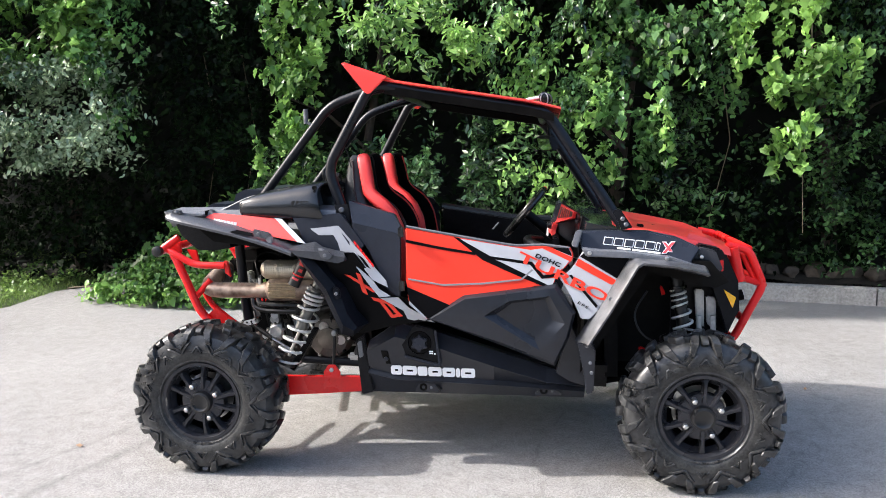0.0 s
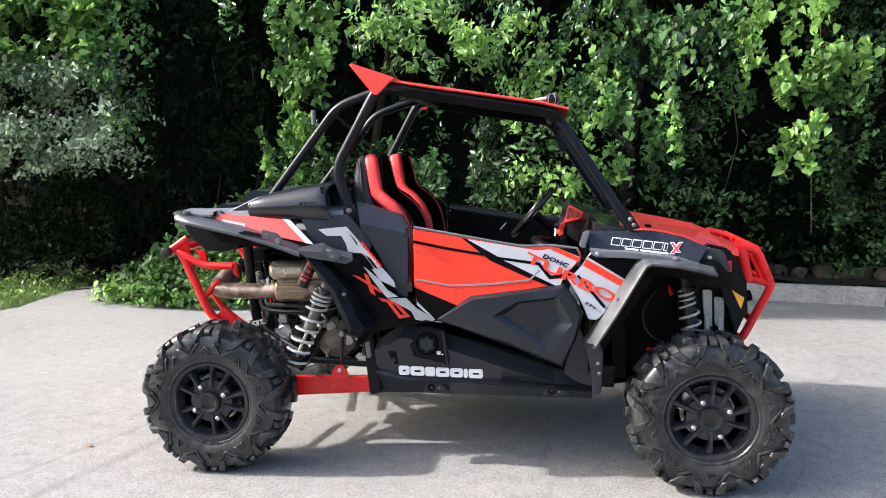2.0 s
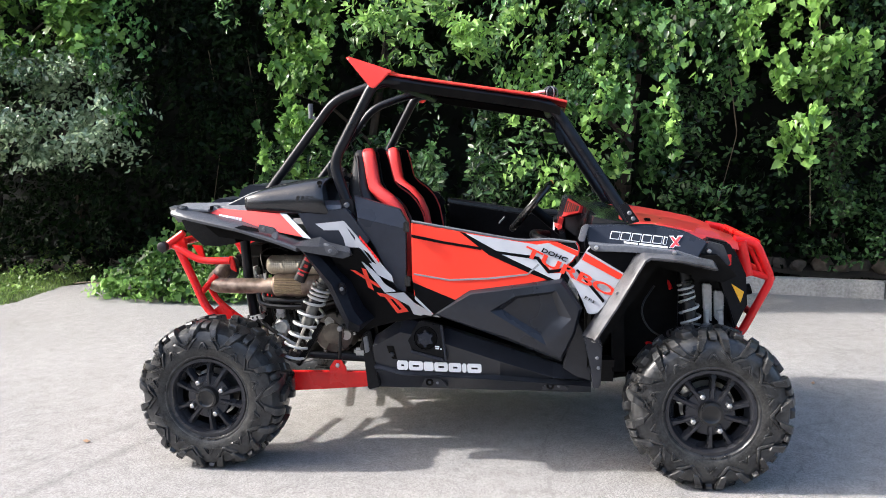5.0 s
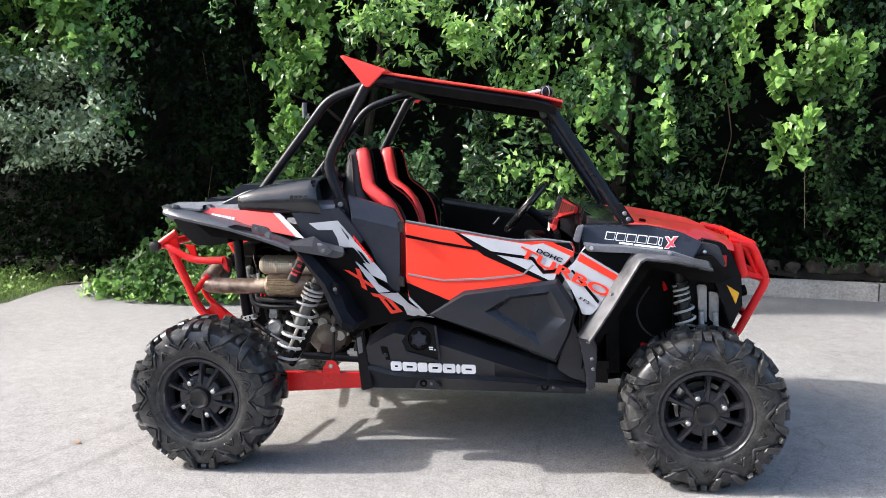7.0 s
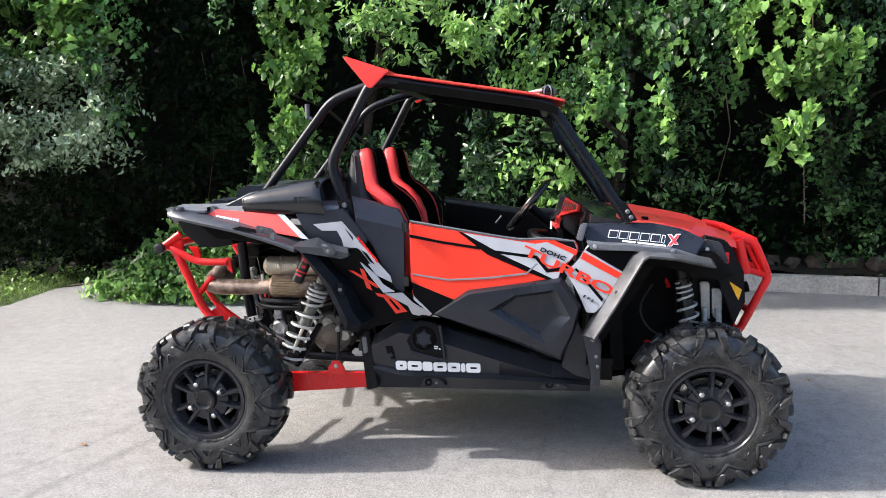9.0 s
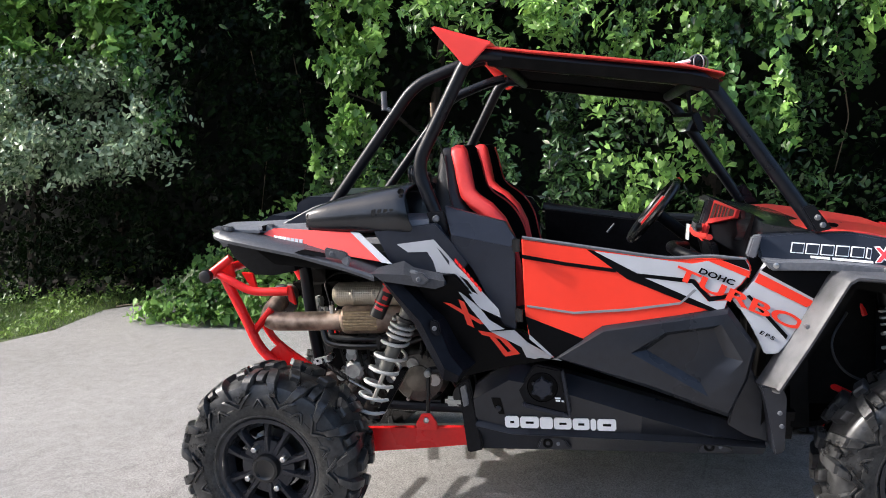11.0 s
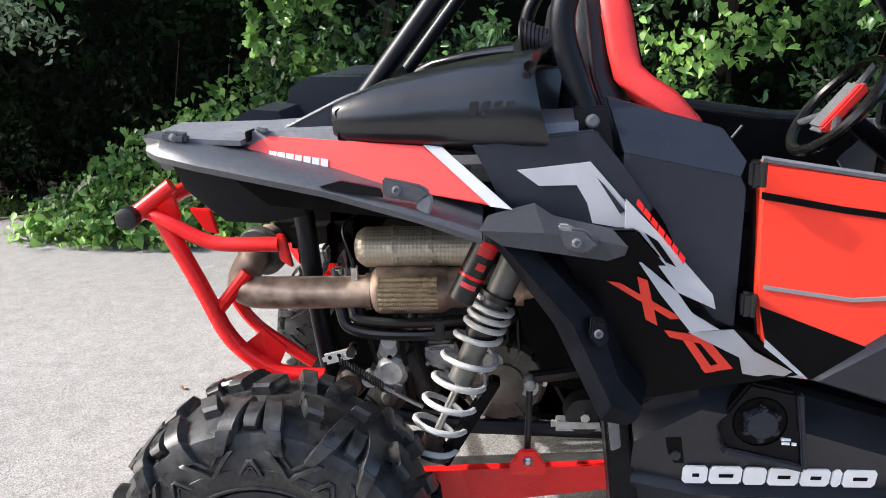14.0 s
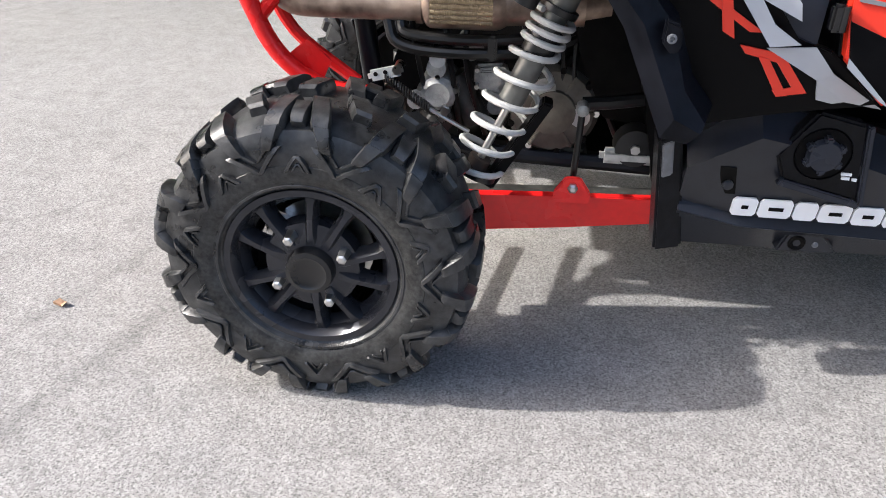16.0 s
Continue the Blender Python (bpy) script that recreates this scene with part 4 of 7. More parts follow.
for side in (-1, 1):
    near = side < 0
    door = part("door", slab(DOOR, y_door, 0.035, 0.006, side), ORANGE, car, "orange-red door with light grey and black graphics" if near else "")
    part("door_lining", slab([(x, z - 0.004) for x, z in DOOR], lambda x, z: y_door(x, z) - 0.039, 0.03, 0.004, side), BLACK, door, "black inner door lining")
    O = [(-0.076, 0.757), (0.099, 0.865), (0.473, 0.915), (0.512, 0.922), (0.598, 0.791), (0.568, 0.676), (0.507, 0.547), (0.247, 0.646)]
    Q = [(-0.052, 0.757), (0.103, 0.850), (0.470, 0.901), (0.503, 0.906), (0.583, 0.788), (0.556, 0.682), (0.502, 0.566), (0.250, 0.662)]
    R = [(0.190, 0.776), (0.305, 0.847), (0.451, 0.866), (0.483, 0.872), (0.550, 0.747), (0.495, 0.686), (0.440, 0.625), (0.297, 0.711)]
    B = [(0.245, 0.780), (0.315, 0.832), (0.448, 0.850), (0.462, 0.852), (0.495, 0.757), (0.452, 0.714), (0.415, 0.672), (0.308, 0.740)]
    rings = [[(x, side * y, z) for x, z in q] for q, y in ((O, 0.66), (O, 0.712), (Q, 0.732), (R, 0.739), (B, 0.712))]
    part("door_lower_panel", soften(loft(rings, (True, True)), 0.0025, 2, 12), SLATE, door, "faceted black lower door panel")
    part("sill", sill_mesh(side), SLATE, car, "faceted slate-black plastic sill", 12)
    xp = part("rear_flank", slab(XP, y_rear, 0.03, 0.004, side), DARKV, car)
    bsp_ = part("seat_side_panel", slab([(-0.418, 1.192), (-0.206, 1.143), (-0.195, 1.12), (-0.20, 0.85), (-0.24, 0.85), (-0.34, 1.06), (-0.42, 1.17)], 0.682, 0.03, 0.0008, side), NAVY, car, "slate-black panel behind the door")
    part("upper_facet", slab([(-0.445, 1.29), (-0.23, 1.226), (-0.192, 1.168), (-0.206, 1.143), (-0.418, 1.192)], lambda x, z: 0.682 - 0.62 * max(0.0, z - 1.192 + 0.231 * (x + 0.418)), 0.03, 0.0008, side), NAVY, bsp_)
    part("shoulder_panel", slab(SHOULDER, 0.688, 0.03, 0.004, side), NAVY, car)
    part("rear_side_strip", slab(STRIP, y_strip, 0.03, 0.004, side), REDP, car, "red rear side panel")
    quarter = part("front_quarter_panel", slab(QUARTER, y_door, 0.03, 0.004, side), SILVER, car)
    part("quarter_black_inset", slab([(0.616, 1.042), (0.636, 1.062), (0.829, 1.036), (0.787, 0.940)], lifted(y_door, 0.002), 0.01, 0.001, side), DARKV, quarter)
    # front fender arch
    flare = [((0.595, 0.66), (0.648, 0.665)), ((0.69, 0.815), (0.75, 0.83)), ((0.815, 1.02), (0.855, 1.015)), ((0.84, 1.045), (0.88, 1.03)), ((1.00, 1.035), (1.00, 1.018)), ((1.15, 1.005), (1.15, 0.985))]
    rings = [[(a[0], side * 0.69, a[1]), (b[0] - 0.008, side * 0.785, b[1] + 0.006), (b[0], side * 0.797, b[1]), (b[0] + 0.004, side * 0.796, b[1] - 0.008), (b[0] - 0.004, side * 0.78, b[1] - 0.014), (a[0] + 0.02, side * 0.66, a[1] - 0.02)] for a, b in flare]
    part("front_fender", soften(loft(rings), 0.003, 2, 30), BLEACHED, car, "sun-bleached grey plastic fender flare")
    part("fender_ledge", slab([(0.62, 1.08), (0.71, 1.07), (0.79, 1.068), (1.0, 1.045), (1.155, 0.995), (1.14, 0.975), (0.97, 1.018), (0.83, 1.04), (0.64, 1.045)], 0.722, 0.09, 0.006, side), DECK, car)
    part("mud_flap", slab([(0.60, 0.665), (0.665, 0.665), (0.685, 0.63), (0.678, 0.44), (0.645, 0.43), (0.635, 0.52), (0.625, 0.60)], 0.748, 0.12, 0.006, side), SLATE, car)
    # side of the bonnet
    part("bonnet_side", slab([(0.612, 1.147), (0.766, 1.150), (0.913, 1.149), (1.046, 1.120), (1.138, 1.077), (1.090, 1.007), (1.024, 1.026), (0.792, 1.064), (0.625, 1.068)], lambda x, z: 0.655 - 0.9 * (z - 1.05) * 0.5, 0.05, 0.006, side), NAVY, car, "slate-black bonnet side panel")
    part("bonnet_side_end", slab([(1.095, 1.003), (1.146, 1.074), (1.212, 1.058), (1.245, 0.975), (1.20, 0.955)], 0.61, 0.06, 0.004, side), BROW, car)
    # rear fender ledge and arch
    rings = []
    for x, z, yo in ((-1.315, 1.226, 0.70), (-1.28, 1.220, 0.735), (-1.20, 1.205, 0.76), (-0.96, 1.155, 0.775), (-0.79, 1.105, 0.78), (-0.68, 1.065, 0.78)):
        rings.append([(x, side * yy, zz) for yy, zz in ((0.655, z + 0.026), (0.712, z + 0.020), (yo - 0.004, z + 0.004), (yo + 0.004, z - 0.006), (yo, z - 0.018), (yo - 0.03, z - 0.022), (0.66, z - 0.018), (0.62, z - 0.01))])
    part("rear_fender", soften(loft(rings), 0.002, 2), FENDER, car, "weathered black rear fender ledge")
    part("deck_latch", box((-1.255, side * 0.700, 1.243), (0.045, 0.028, 0.020), (0, 8, 0), 0.005), FENDER, car)
    part("deck_latch_pin", lathe([(0.004, side * 0.716), (0.008, side * 0.714), (0.008, side * 0.70), (0.003, side * 0.70)], (-1.255, 0, 1.244), 10), TAB, car)
    part("rail_seam", box((-1.125, side * 0.655, 1.238), (0.006, 0.05, 0.02), (0, 0, 0), 0.001), DARK, car)
    outer_ = [(-0.68, 1.07), (-0.55, 0.885), (-0.46, 0.685), (-0.41, 0.675)]
    ridge_ = [(-0.655, 1.062), (-0.52, 0.90), (-0.445, 0.735), (-0.395, 0.71)]
    inner_ = [(-0.60, 1.05), (-0.47, 0.90), (-0.43, 0.78), (-0.385, 0.72)]
    rings = [[(a[0], side * 0.66, a[1]), (a[0], side * 0.755, a[1]), (b[0], side * 0.790, b[1]), (c[0], side * 0.765, c[1]), (c[0] + 0.03, side * 0.66, c[1])] for a, b, c in zip(outer_, ridge_, inner_)]
    part("fender_arch", soften(loft(rings), 0.003, 2, 12), ARCH, car, "satin black wheel arch trim", 20)
    brow = [[(-0.685, 0.80, 1.078), (-0.645, 0.80, 1.05), (-0.46, 0.80, 1.02), (-0.43, 0.80, 1.03), (-0.425, 0.80, 1.045), (-0.50, 0.80, 1.062), (-0.57, 0.80, 1.072)],
            [(-0.67, 0.74, 1.092), (-0.645, 0.70, 1.045), (-0.46, 0.70, 1.015), (-0.43, 0.72, 1.028), (-0.445, 0.735, 1.062), (-0.55, 0.72, 1.085), (-0.585, 0.715, 1.108)]]
    part("fender_brow", soften(loft([[(x, side * y, z) for x, y, z in q] for q in brow]), 0.003, 1), BROW, car, "angular weathered fender end piece", 15)
    part("sill_end_edge", slab([(-0.427, 0.612), (-0.404, 0.622), (-0.396, 0.545), (-0.418, 0.535)], 0.614, 0.02, 0.003, side), TAB, car)
    part("sill_end", slab([(-0.435, 0.62), (-0.39, 0.645), (-0.35, 0.37), (-0.41, 0.355)], 0.61, 0.09, 0.006, side), BLACK, car)
    # clamped cover tabs with their screws
    for c, y, tab, facet in (((-0.83, 1.15), 0.775, [(-0.855, 1.172), (-0.785, 1.156), (-0.77, 1.143), (-0.79, 1.125), (-0.855, 1.138)], [(-0.79, 1.136), (-0.77, 1.143), (-0.765, 1.128), (-0.775, 1.098), (-0.80, 1.118)]),
                             ((-0.515, 1.056), 0.803, [(-0.545, 1.083), (-0.50, 1.078), (-0.475, 1.052), (-0.50, 1.035), (-0.535, 1.045)], [(-0.548, 1.088), (-0.525, 1.086), (-0.515, 1.074), (-0.54, 1.068)]),
                             ((-0.472, 0.88), 0.787, [(-0.485, 0.912), (-0.458, 0.902), (-0.452, 0.862), (-0.468, 0.85), (-0.488, 0.872)], [(-0.480, 0.845), (-0.468, 0.845), (-0.472, 0.775), (-0.484, 0.77)])):
        t = part("cover_tab", slab(tab, y + 0.006, 0.02, 0.004, side), FENDER if c[1] > 1.0 else ARCH, car)
        if c[1] > 1.0:
            part("tab_facet", slab(facet, y + 0.004, 0.02, 0.004, side), FACET, t)
        part("screw", lathe([(0.004, side * (y + 0.007)), (0.0045, side * (y + 0.010)), (0.0085, side * (y + 0.009)), (0.0095, side * (y - 0.004)), (0.004, side * (y - 0.004))], (c[0], 0, c[1]), 12), TAB, t, "small steel screw")
    part("ledge_inset", slab([(-0.97, 1.158), (-0.93, 1.168), (-0.86, 1.153), (-0.855, 1.136), (-0.95, 1.152)], 0.779, 0.01, 0.001, side), BLACK, car)
    # air scoop
    rings = []
    for x, zl, zh, yo, yi in ((-0.968, 1.235, 1.278, 0.645, 0.60), (-0.962, 1.222, 1.292, 0.662, 0.58), (-0.94, 1.216, 1.303, 0.672, 0.56), (-0.87, 1.207, 1.330, 0.682, 0.53), (-0.75, 1.196, 1.354, 0.692, 0.50), (-0.66, 1.187, 1.368, 0.697, 0.47), (-0.575, 1.180, 1.377, 0.700, 0.45), (-0.535, 1.178, 1.380, 0.700, 0.44), (-0.522, 1.183, 1.375, 0.695, 0.445)):
        c, k = ((zl + zh) / 2, (yo + yi) / 2), 28
        ring = []
        for i in range(k):
            a = 2 * math.pi * i / k
            ca, sa = math.cos(a), math.sin(a)
            e = 0.55
            yy = c[1] + (yo - yi) / 2 * math.copysign(abs(ca) ** e, ca) - 0.05 * max(0, sa) * (x > -0.9)
            zz = c[0] + (zh - zl) / 2 * math.copysign(abs(sa) ** e, sa)
            slant = min(1.0, max(0.0, (x + 0.67) / 0.13))               # the mouth looks a little outwards
            ring.append((x + 0.22 * max(0, (x + 0.95) / 0.42) * (c[0] - zz) - 0.05 * slant * max(-0.6, ca), side * yy, zz))
        rings.append(ring)
    mouth = [Vector(q) for q in rings[-1]]
    mid_ = sum(mouth, Vector()) / len(mouth)
    rings.append([mid_ + (q - mid_) * 0.90 + Vector((-0.006, 0, 0)) for q in mouth])
    rings.append([mid_ + (q - mid_) * 0.80 + Vector((-0.12, 0, 0)) for q in mouth])
    scoop = part("air_scoop", loft(rings), POD, car, "smooth black plastic intake scoop", 40)
    for x, z, y in ((-0.592, 1.352, 0.683), (-0.946, 1.276, 0.664), (-0.944, 1.232, 0.664)):
        part("rivet_hole", lathe([(0.004, side * y), (0.010, side * (y + 0.003)), (0.011, side * (y - 0.01))], (x, 0, z), 12), DARK, scoop)
    for k in range(4):
        part("embossed_mark", slab([(-0.700 + 0.022 * k, 1.292), (-0.684 + 0.022 * k, 1.294), (-0.687 + 0.022 * k, 1.268), (-0.703 + 0.022 * k, 1.266)], lambda x, z: 0.6965 + 0.02 * (x + 0.66), 0.006, 0.0015, side), POD, scoop)
    part("bed_rail", loft([[(x, side * a, z) for a, z in ((0.665, z0 - 0.012), (0.655, z0 + 0.012), (0.575, z0 + 0.010 + lift_), (0.56, z0 - 0.03), (0.62, z0 - 0.05))] for x, z0, lift_ in ((-1.32, 1.215, 0.0), (-1.25, 1.232, 0.01), (-1.12, 1.232, 0.015), (-0.95, 1.235, 0.02), (-0.50, 1.235, 0.02))]), DECK, car, "bed rail coloured light for sky sheen")
    part("tail_light_housing", soften(loft([[(x, side * a, z) for a, z in ((0.62, zt), (0.63, zt - 0.02), (0.58, zb), (0.40, zb), (0.40, zt))] for x, zt, zb in ((-1.30, 1.20, 1.12), (-1.22, 1.19, 1.05), (-1.14, 1.17, 1.045), (-1.05, 1.16, 1.06))]), 0.006, 2), BLACK, car)
    part("scoop_base", slab([(-1.085, 1.228), (-1.06, 1.245), (-0.92, 1.306), (-0.70, 1.33), (-0.60, 1.25), (-0.80, 1.212)], 0.640, 0.03, 0.004, side), NAVY, car, "slate-black sloping bed side")
    # lighter tube that puts the edge's highlight into the colour
    part("base_edge", tube([(-1.075, side * 0.634, 1.240), (-0.93, side * 0.626, 1.307), (-0.72, side * 0.60, 1.345)], 0.005, 6, 1), FENDER, car)
    part("deck_clip", box((-1.10, side * 0.66, 1.248), (0.022, 0.018, 0.010), (0, 10, 0), 0.003), TAB, car)
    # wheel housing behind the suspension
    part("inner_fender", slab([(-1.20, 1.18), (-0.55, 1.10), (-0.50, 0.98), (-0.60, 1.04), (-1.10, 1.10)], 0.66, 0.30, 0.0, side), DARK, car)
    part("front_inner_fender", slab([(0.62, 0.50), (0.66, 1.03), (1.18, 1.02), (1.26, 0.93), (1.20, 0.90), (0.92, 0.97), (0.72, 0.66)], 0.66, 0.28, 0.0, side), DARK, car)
    # black sheet added for the shade in the front wheel well
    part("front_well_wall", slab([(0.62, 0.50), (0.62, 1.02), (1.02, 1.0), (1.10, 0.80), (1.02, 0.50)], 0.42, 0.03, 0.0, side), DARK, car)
    # nose cheek
    part("nose_cheek", slab([(1.12, 1.04), (1.15, 1.085), (1.25, 1.06), (1.29, 1.0), (1.33, 0.90), (1.34, 0.77), (1.29, 0.66), (1.25, 0.80), (1.20, 0.94)], lambda x, z: 0.56 - 0.25 * (x - 1.15), 0.12, 0.008, side), BLACK, car)
    part("reflector", slab([(1.265, 0.875), (1.325, 0.835), (1.31, 0.785)], lambda x, z: 0.566 - 0.25 * (x - 1.15), 0.01, 0.002, side), AMBER, car, "amber triangular reflector")
    part("head_light", slab([(1.235, 1.005), (1.262, 1.01), (1.262, 0.955), (1.242, 0.96)], lambda x, z: 0.566 - 0.25 * (x - 1.15), 0.02, 0.004, side), RED, car)

    # roll cage side
    def P(x, y, z):
        return (x, side * y, z)
    lag = 0.0 if near else -0.026                                   # the far side of the cage is shifted back to fit the camera's view
    cage = part("cage_hoop", tube([P(-0.452 + lag, 0.622, 1.18), P(-0.542 + lag, 0.622, 1.44), P(-0.330 + lag, 0.605, 1.822), P(-0.14 + lag, 0.58, 1.79), P(0.40 + lag, 0.565, 1.70), P(0.475 + lag, 0.565, 1.67), P(0.805 + lag, 0.60, 1.17)], 0.0245, 14, 2.2), TUBE, car, "black steel roll cage tube")
    part("cage_rear_brace", tube([P(-0.30 + lag, 0.46, 1.815), P(-0.385 + lag, 0.46, 1.800), P(-0.570 + lag, 0.455, 1.738), P(-0.978 + lag, 0.45, 1.235)], 0.022, 14, 2.2), TUBE, cage)
    part("cage_foot", slab([(-0.510, 1.275), (-0.445, 1.275), (-0.43, 1.17), (-0.49, 1.17)], 0.648, 0.02, 0.004, side), TUBE, cage)
    for x, z in ((-0.474, 1.248), (-0.468, 1.212)):
        part("bolt", lathe([(0.008, side * 0.662), (0.013, side * 0.658), (0.013, side * 0.645), (0.006, side * 0.642)], (x, 0, z), 12), TAB, cage)
    part("pillar_foot", slab([(0.755, 1.24), (0.79, 1.25), (0.848, 1.165), (0.80, 1.155)], 0.635, 0.06, 0.004, side), TUBE, cage)
    for x, z in ((0.802, 1.205), (0.818, 1.18)):
        part("bolt", lathe([(0.006, side * 0.645), (0.010, side * 0.641), (0.010, side * 0.63), (0.004, side * 0.63)], (x, 0, z), 12), TAB, cage)
    part("spoiler_fin", slab([(-0.455, 1.912), (-0.44, 1.905), (-0.25, 1.842), (-0.325, 1.772), (-0.345, 1.775)], 0.67, 0.014, 0.004, side), REDP, car, "red roof spoiler end fin")

    # trailing arm, shock, links
    arm = part("trailing_arm", slab([(-1.10, 0.395), (-0.86, 0.392), (-0.62, 0.388), (-0.33, 0.384), (-0.26, 0.318), (-0.62, 0.302), (-0.86, 0.293), (-1.10, 0.296)], lambda x, z: 0.425 - 0.12 * (x + 0.50), 0.026, 0.005, side), RED, car, "red steel trailing arm")
    part("arm_web", slab([(-1.09, 0.382), (-0.86, 0.379), (-0.62, 0.375), (-0.33, 0.371), (-0.27, 0.318), (-0.62, 0.306), (-0.86, 0.297), (-1.09, 0.300)], lambda x, z: 0.398 - 0.12 * (x + 0.50), 0.060, 0.004, side), ENGINE, arm, "grimy grey inner web of the arm")
    part("link_bracket", slab([(-0.635, 0.395), (-0.635, 0.425), (-0.61, 0.462), (-0.575, 0.462), (-0.55, 0.425), (-0.55, 0.395)], 0.485, 0.012, 0.003, side), RED, arm)
    part("bolt", lathe([(0.006, side * 0.498), (0.012, side * 0.494), (0.012, side * 0.47), (0.004, side * 0.47)], (-0.592, 0, 0.437), 6), STEEL, arm)
    part("sway_link", rod(P(-0.592, 0.45, 0.44), P(-0.585, 0.44, 0.61), 0.008), HOSE, arm)
    part("sway_link_end", lathe([(0.004, side * 0.415), (0.014, side * 0.42), (0.015, side * 0.44), (0.014, side * 0.458), (0.006, side * 0.462)], (-0.585, 0, 0.615), 14), ALU, arm)
    part("sway_bar", tube([P(-0.585, 0.41, 0.615), P(-0.50, 0.40, 0.62), P(-0.36, 0.38, 0.64)], 0.016, 10), HOSE, car)
    for z0, z1, x1 in ((0.285, 0.30, -1.115), (0.425, 0.43, -1.10)):
        rr_ = part("radius_rod", rod(P(-1.172, 0.50, z0), P(x1, 0.10, z1), 0.017, 12), TUBE, car, "black rear radius rod")
        part("rod_end", rod(P(-1.172, 0.47, z0 - 0.022), P(-1.172, 0.47, z0 + 0.022), 0.022, 12), STEEL, rr_)
    part("wheel_carrier", box((-1.12, side * 0.52, 0.36), (0.16, 0.10, 0.17), (0, 10, 0), 0.02), DARK, arm)
    part("half_shaft", rod(P(-1.13, 0.55, 0.37), P(-1.02, 0.1, 0.50), 0.022), DARK, car)
    part("shaft_boot", loft([[(Vector(P(-1.085, 0.36, 0.42)).lerp(Vector(P(-1.06, 0.27, 0.45)), k / 6) + Vector((math.cos(a), 0, math.sin(a))) * (0.058 - 0.004 * k - (0.012 if k % 2 else 0))) for a in (2 * math.pi * q / 16 for q in range(16))] for k in range(7)]), BRONZE, car)

    def shock(top, bottom, coil_r, wire, name, turns, tight, tube_mat):
        a, b = Vector(top), Vector(bottom)
        d = (b - a).normalized()
        u = d.orthogonal().normalized()
        w = d.cross(u)
        L = (b - a).length
        body = part(name, join(rod(a, a.lerp(b, 0.26), 0.031, 20), rod(a.lerp(b, 0.24), a.lerp(b, 0.52), 0.026, 20), rod(a.lerp(b, 0.45), a.lerp(b, 0.66), 0.029, 20)), tube_mat, car, "coil-over shock absorber with silver springs")
        part("shaft", rod(a.lerp(b, 0.5), b, 0.009), STEEL, body)
        part("collar", join(rod(a.lerp(b, 0.25), a.lerp(b, 0.275), 0.042, 20), rod(a.lerp(b, 0.36), a.lerp(b, 0.45), 0.036, 20)), GLOSS, body)
        part("end_bush", rod(a.lerp(b, 0.93), a.lerp(b, 0.99), 0.026, 16), BRONZE, body)
        pts, n_ = [], 22
        total = tight + turns
        for i in range(int(total * n_) + 1):
            q = i / n_
            along = 0.28 + 0.14 * q / tight if q < tight else 0.42 + 0.56 * (q - tight) / turns
            rr = coil_r * (0.74 if q < tight else min(1, 0.74 + 0.28 * (q - tight)))
            an = 2 * math.pi * q
            pts.append(a + d * (L * along) + rr * (math.cos(an) * u + math.sin(an) * w))
        part("coil_spring", tube(pts, wire, 8, 0), SPRING, body, "silver coil spring")
        part("spring_seat", rod(a.lerp(b, 0.975), a.lerp(b, 1.0), coil_r * 0.95, 20), GLOSS, body)
        return body

    s_ = shock(P(-0.597, 0.465, 0.975), P(-0.824, 0.495, 0.470), 0.060, 0.0072, "rear_shock", 5.4, 3.6, DAMPER)
    part("reservoir", rod(P(-0.665, 0.60, 1.02), P(-0.732, 0.61, 0.885), 0.028, 20), HOSE, s_, "black and red shock reservoir")
    part("reservoir_band", rod(P(-0.672, 0.601, 1.005), P(-0.676, 0.602, 0.996), 0.0292, 20), RED, s_)
    part("reservoir_band", rod(P(-0.706, 0.607, 0.938), P(-0.709, 0.6075, 0.932), 0.0286, 20), RED, s_)
    a_, b_ = Vector(P(-0.665, 0.60, 1.02)), Vector(P(-0.732, 0.61, 0.885))
    d_ = (b_ - a_).normalized()
    out_ = Vector((0, side, 0)) - d_ * d_.y * side
    out_.normalize()
    for k0, k1, w0, w1 in ((0.14, 0.30, -0.9, 0.5), (0.40, 0.50, -0.6, 0.1), (0.72, 0.79, -0.6, 0.6)):
        rows_ = [[a_.lerp(b_, k) + 0.0288 * (math.cos(w) * out_ + math.sin(w) * d_.cross(out_)) for w in (w0 + (w1 - w0) * q / 6 for q in range(7))] for k in (k0, k1)]
        bm_ = bmesh.new()
        grid_ = [[bm_.verts.new(p) for p in row] for row in rows_]
        for q in range(6):
            bm_.faces.new((grid_[0][q], grid_[0][q + 1], grid_[1][q + 1], grid_[1][q]))
        part("red_print", bm_, PINK if k0 > 0.6 else REDSEAT, s_)
    part("spring_guard", slab([(-0.676, 0.652), (-0.652, 0.645), (-0.778, 0.432), (-0.802, 0.446)], 0.515, 0.05, 0.004, side), DARKV, arm)
    f_ = shock(P(1.047, 0.50, 0.998), P(1.118, 0.55, 0.54), 0.043, 0.0062, "front_shock", 5.4, 2.8, HOSE)
    for z0, z1 in ((0.40, 0.50), (0.30, 0.36)):
        part("front_control_arm", join(tube([P(0.93, 0.28, z1), P(1.10, 0.58, z0)], 0.018, 10, 0), tube([P(1.22, 0.28, z1), P(1.14, 0.58, z0)], 0.018, 10, 0)), RED, car, "red front suspension arm")
    part("knuckle", box((1.14, side * 0.56, 0.36), (0.10, 0.07, 0.2), (0, 0, 0), 0.015), DARK, car)
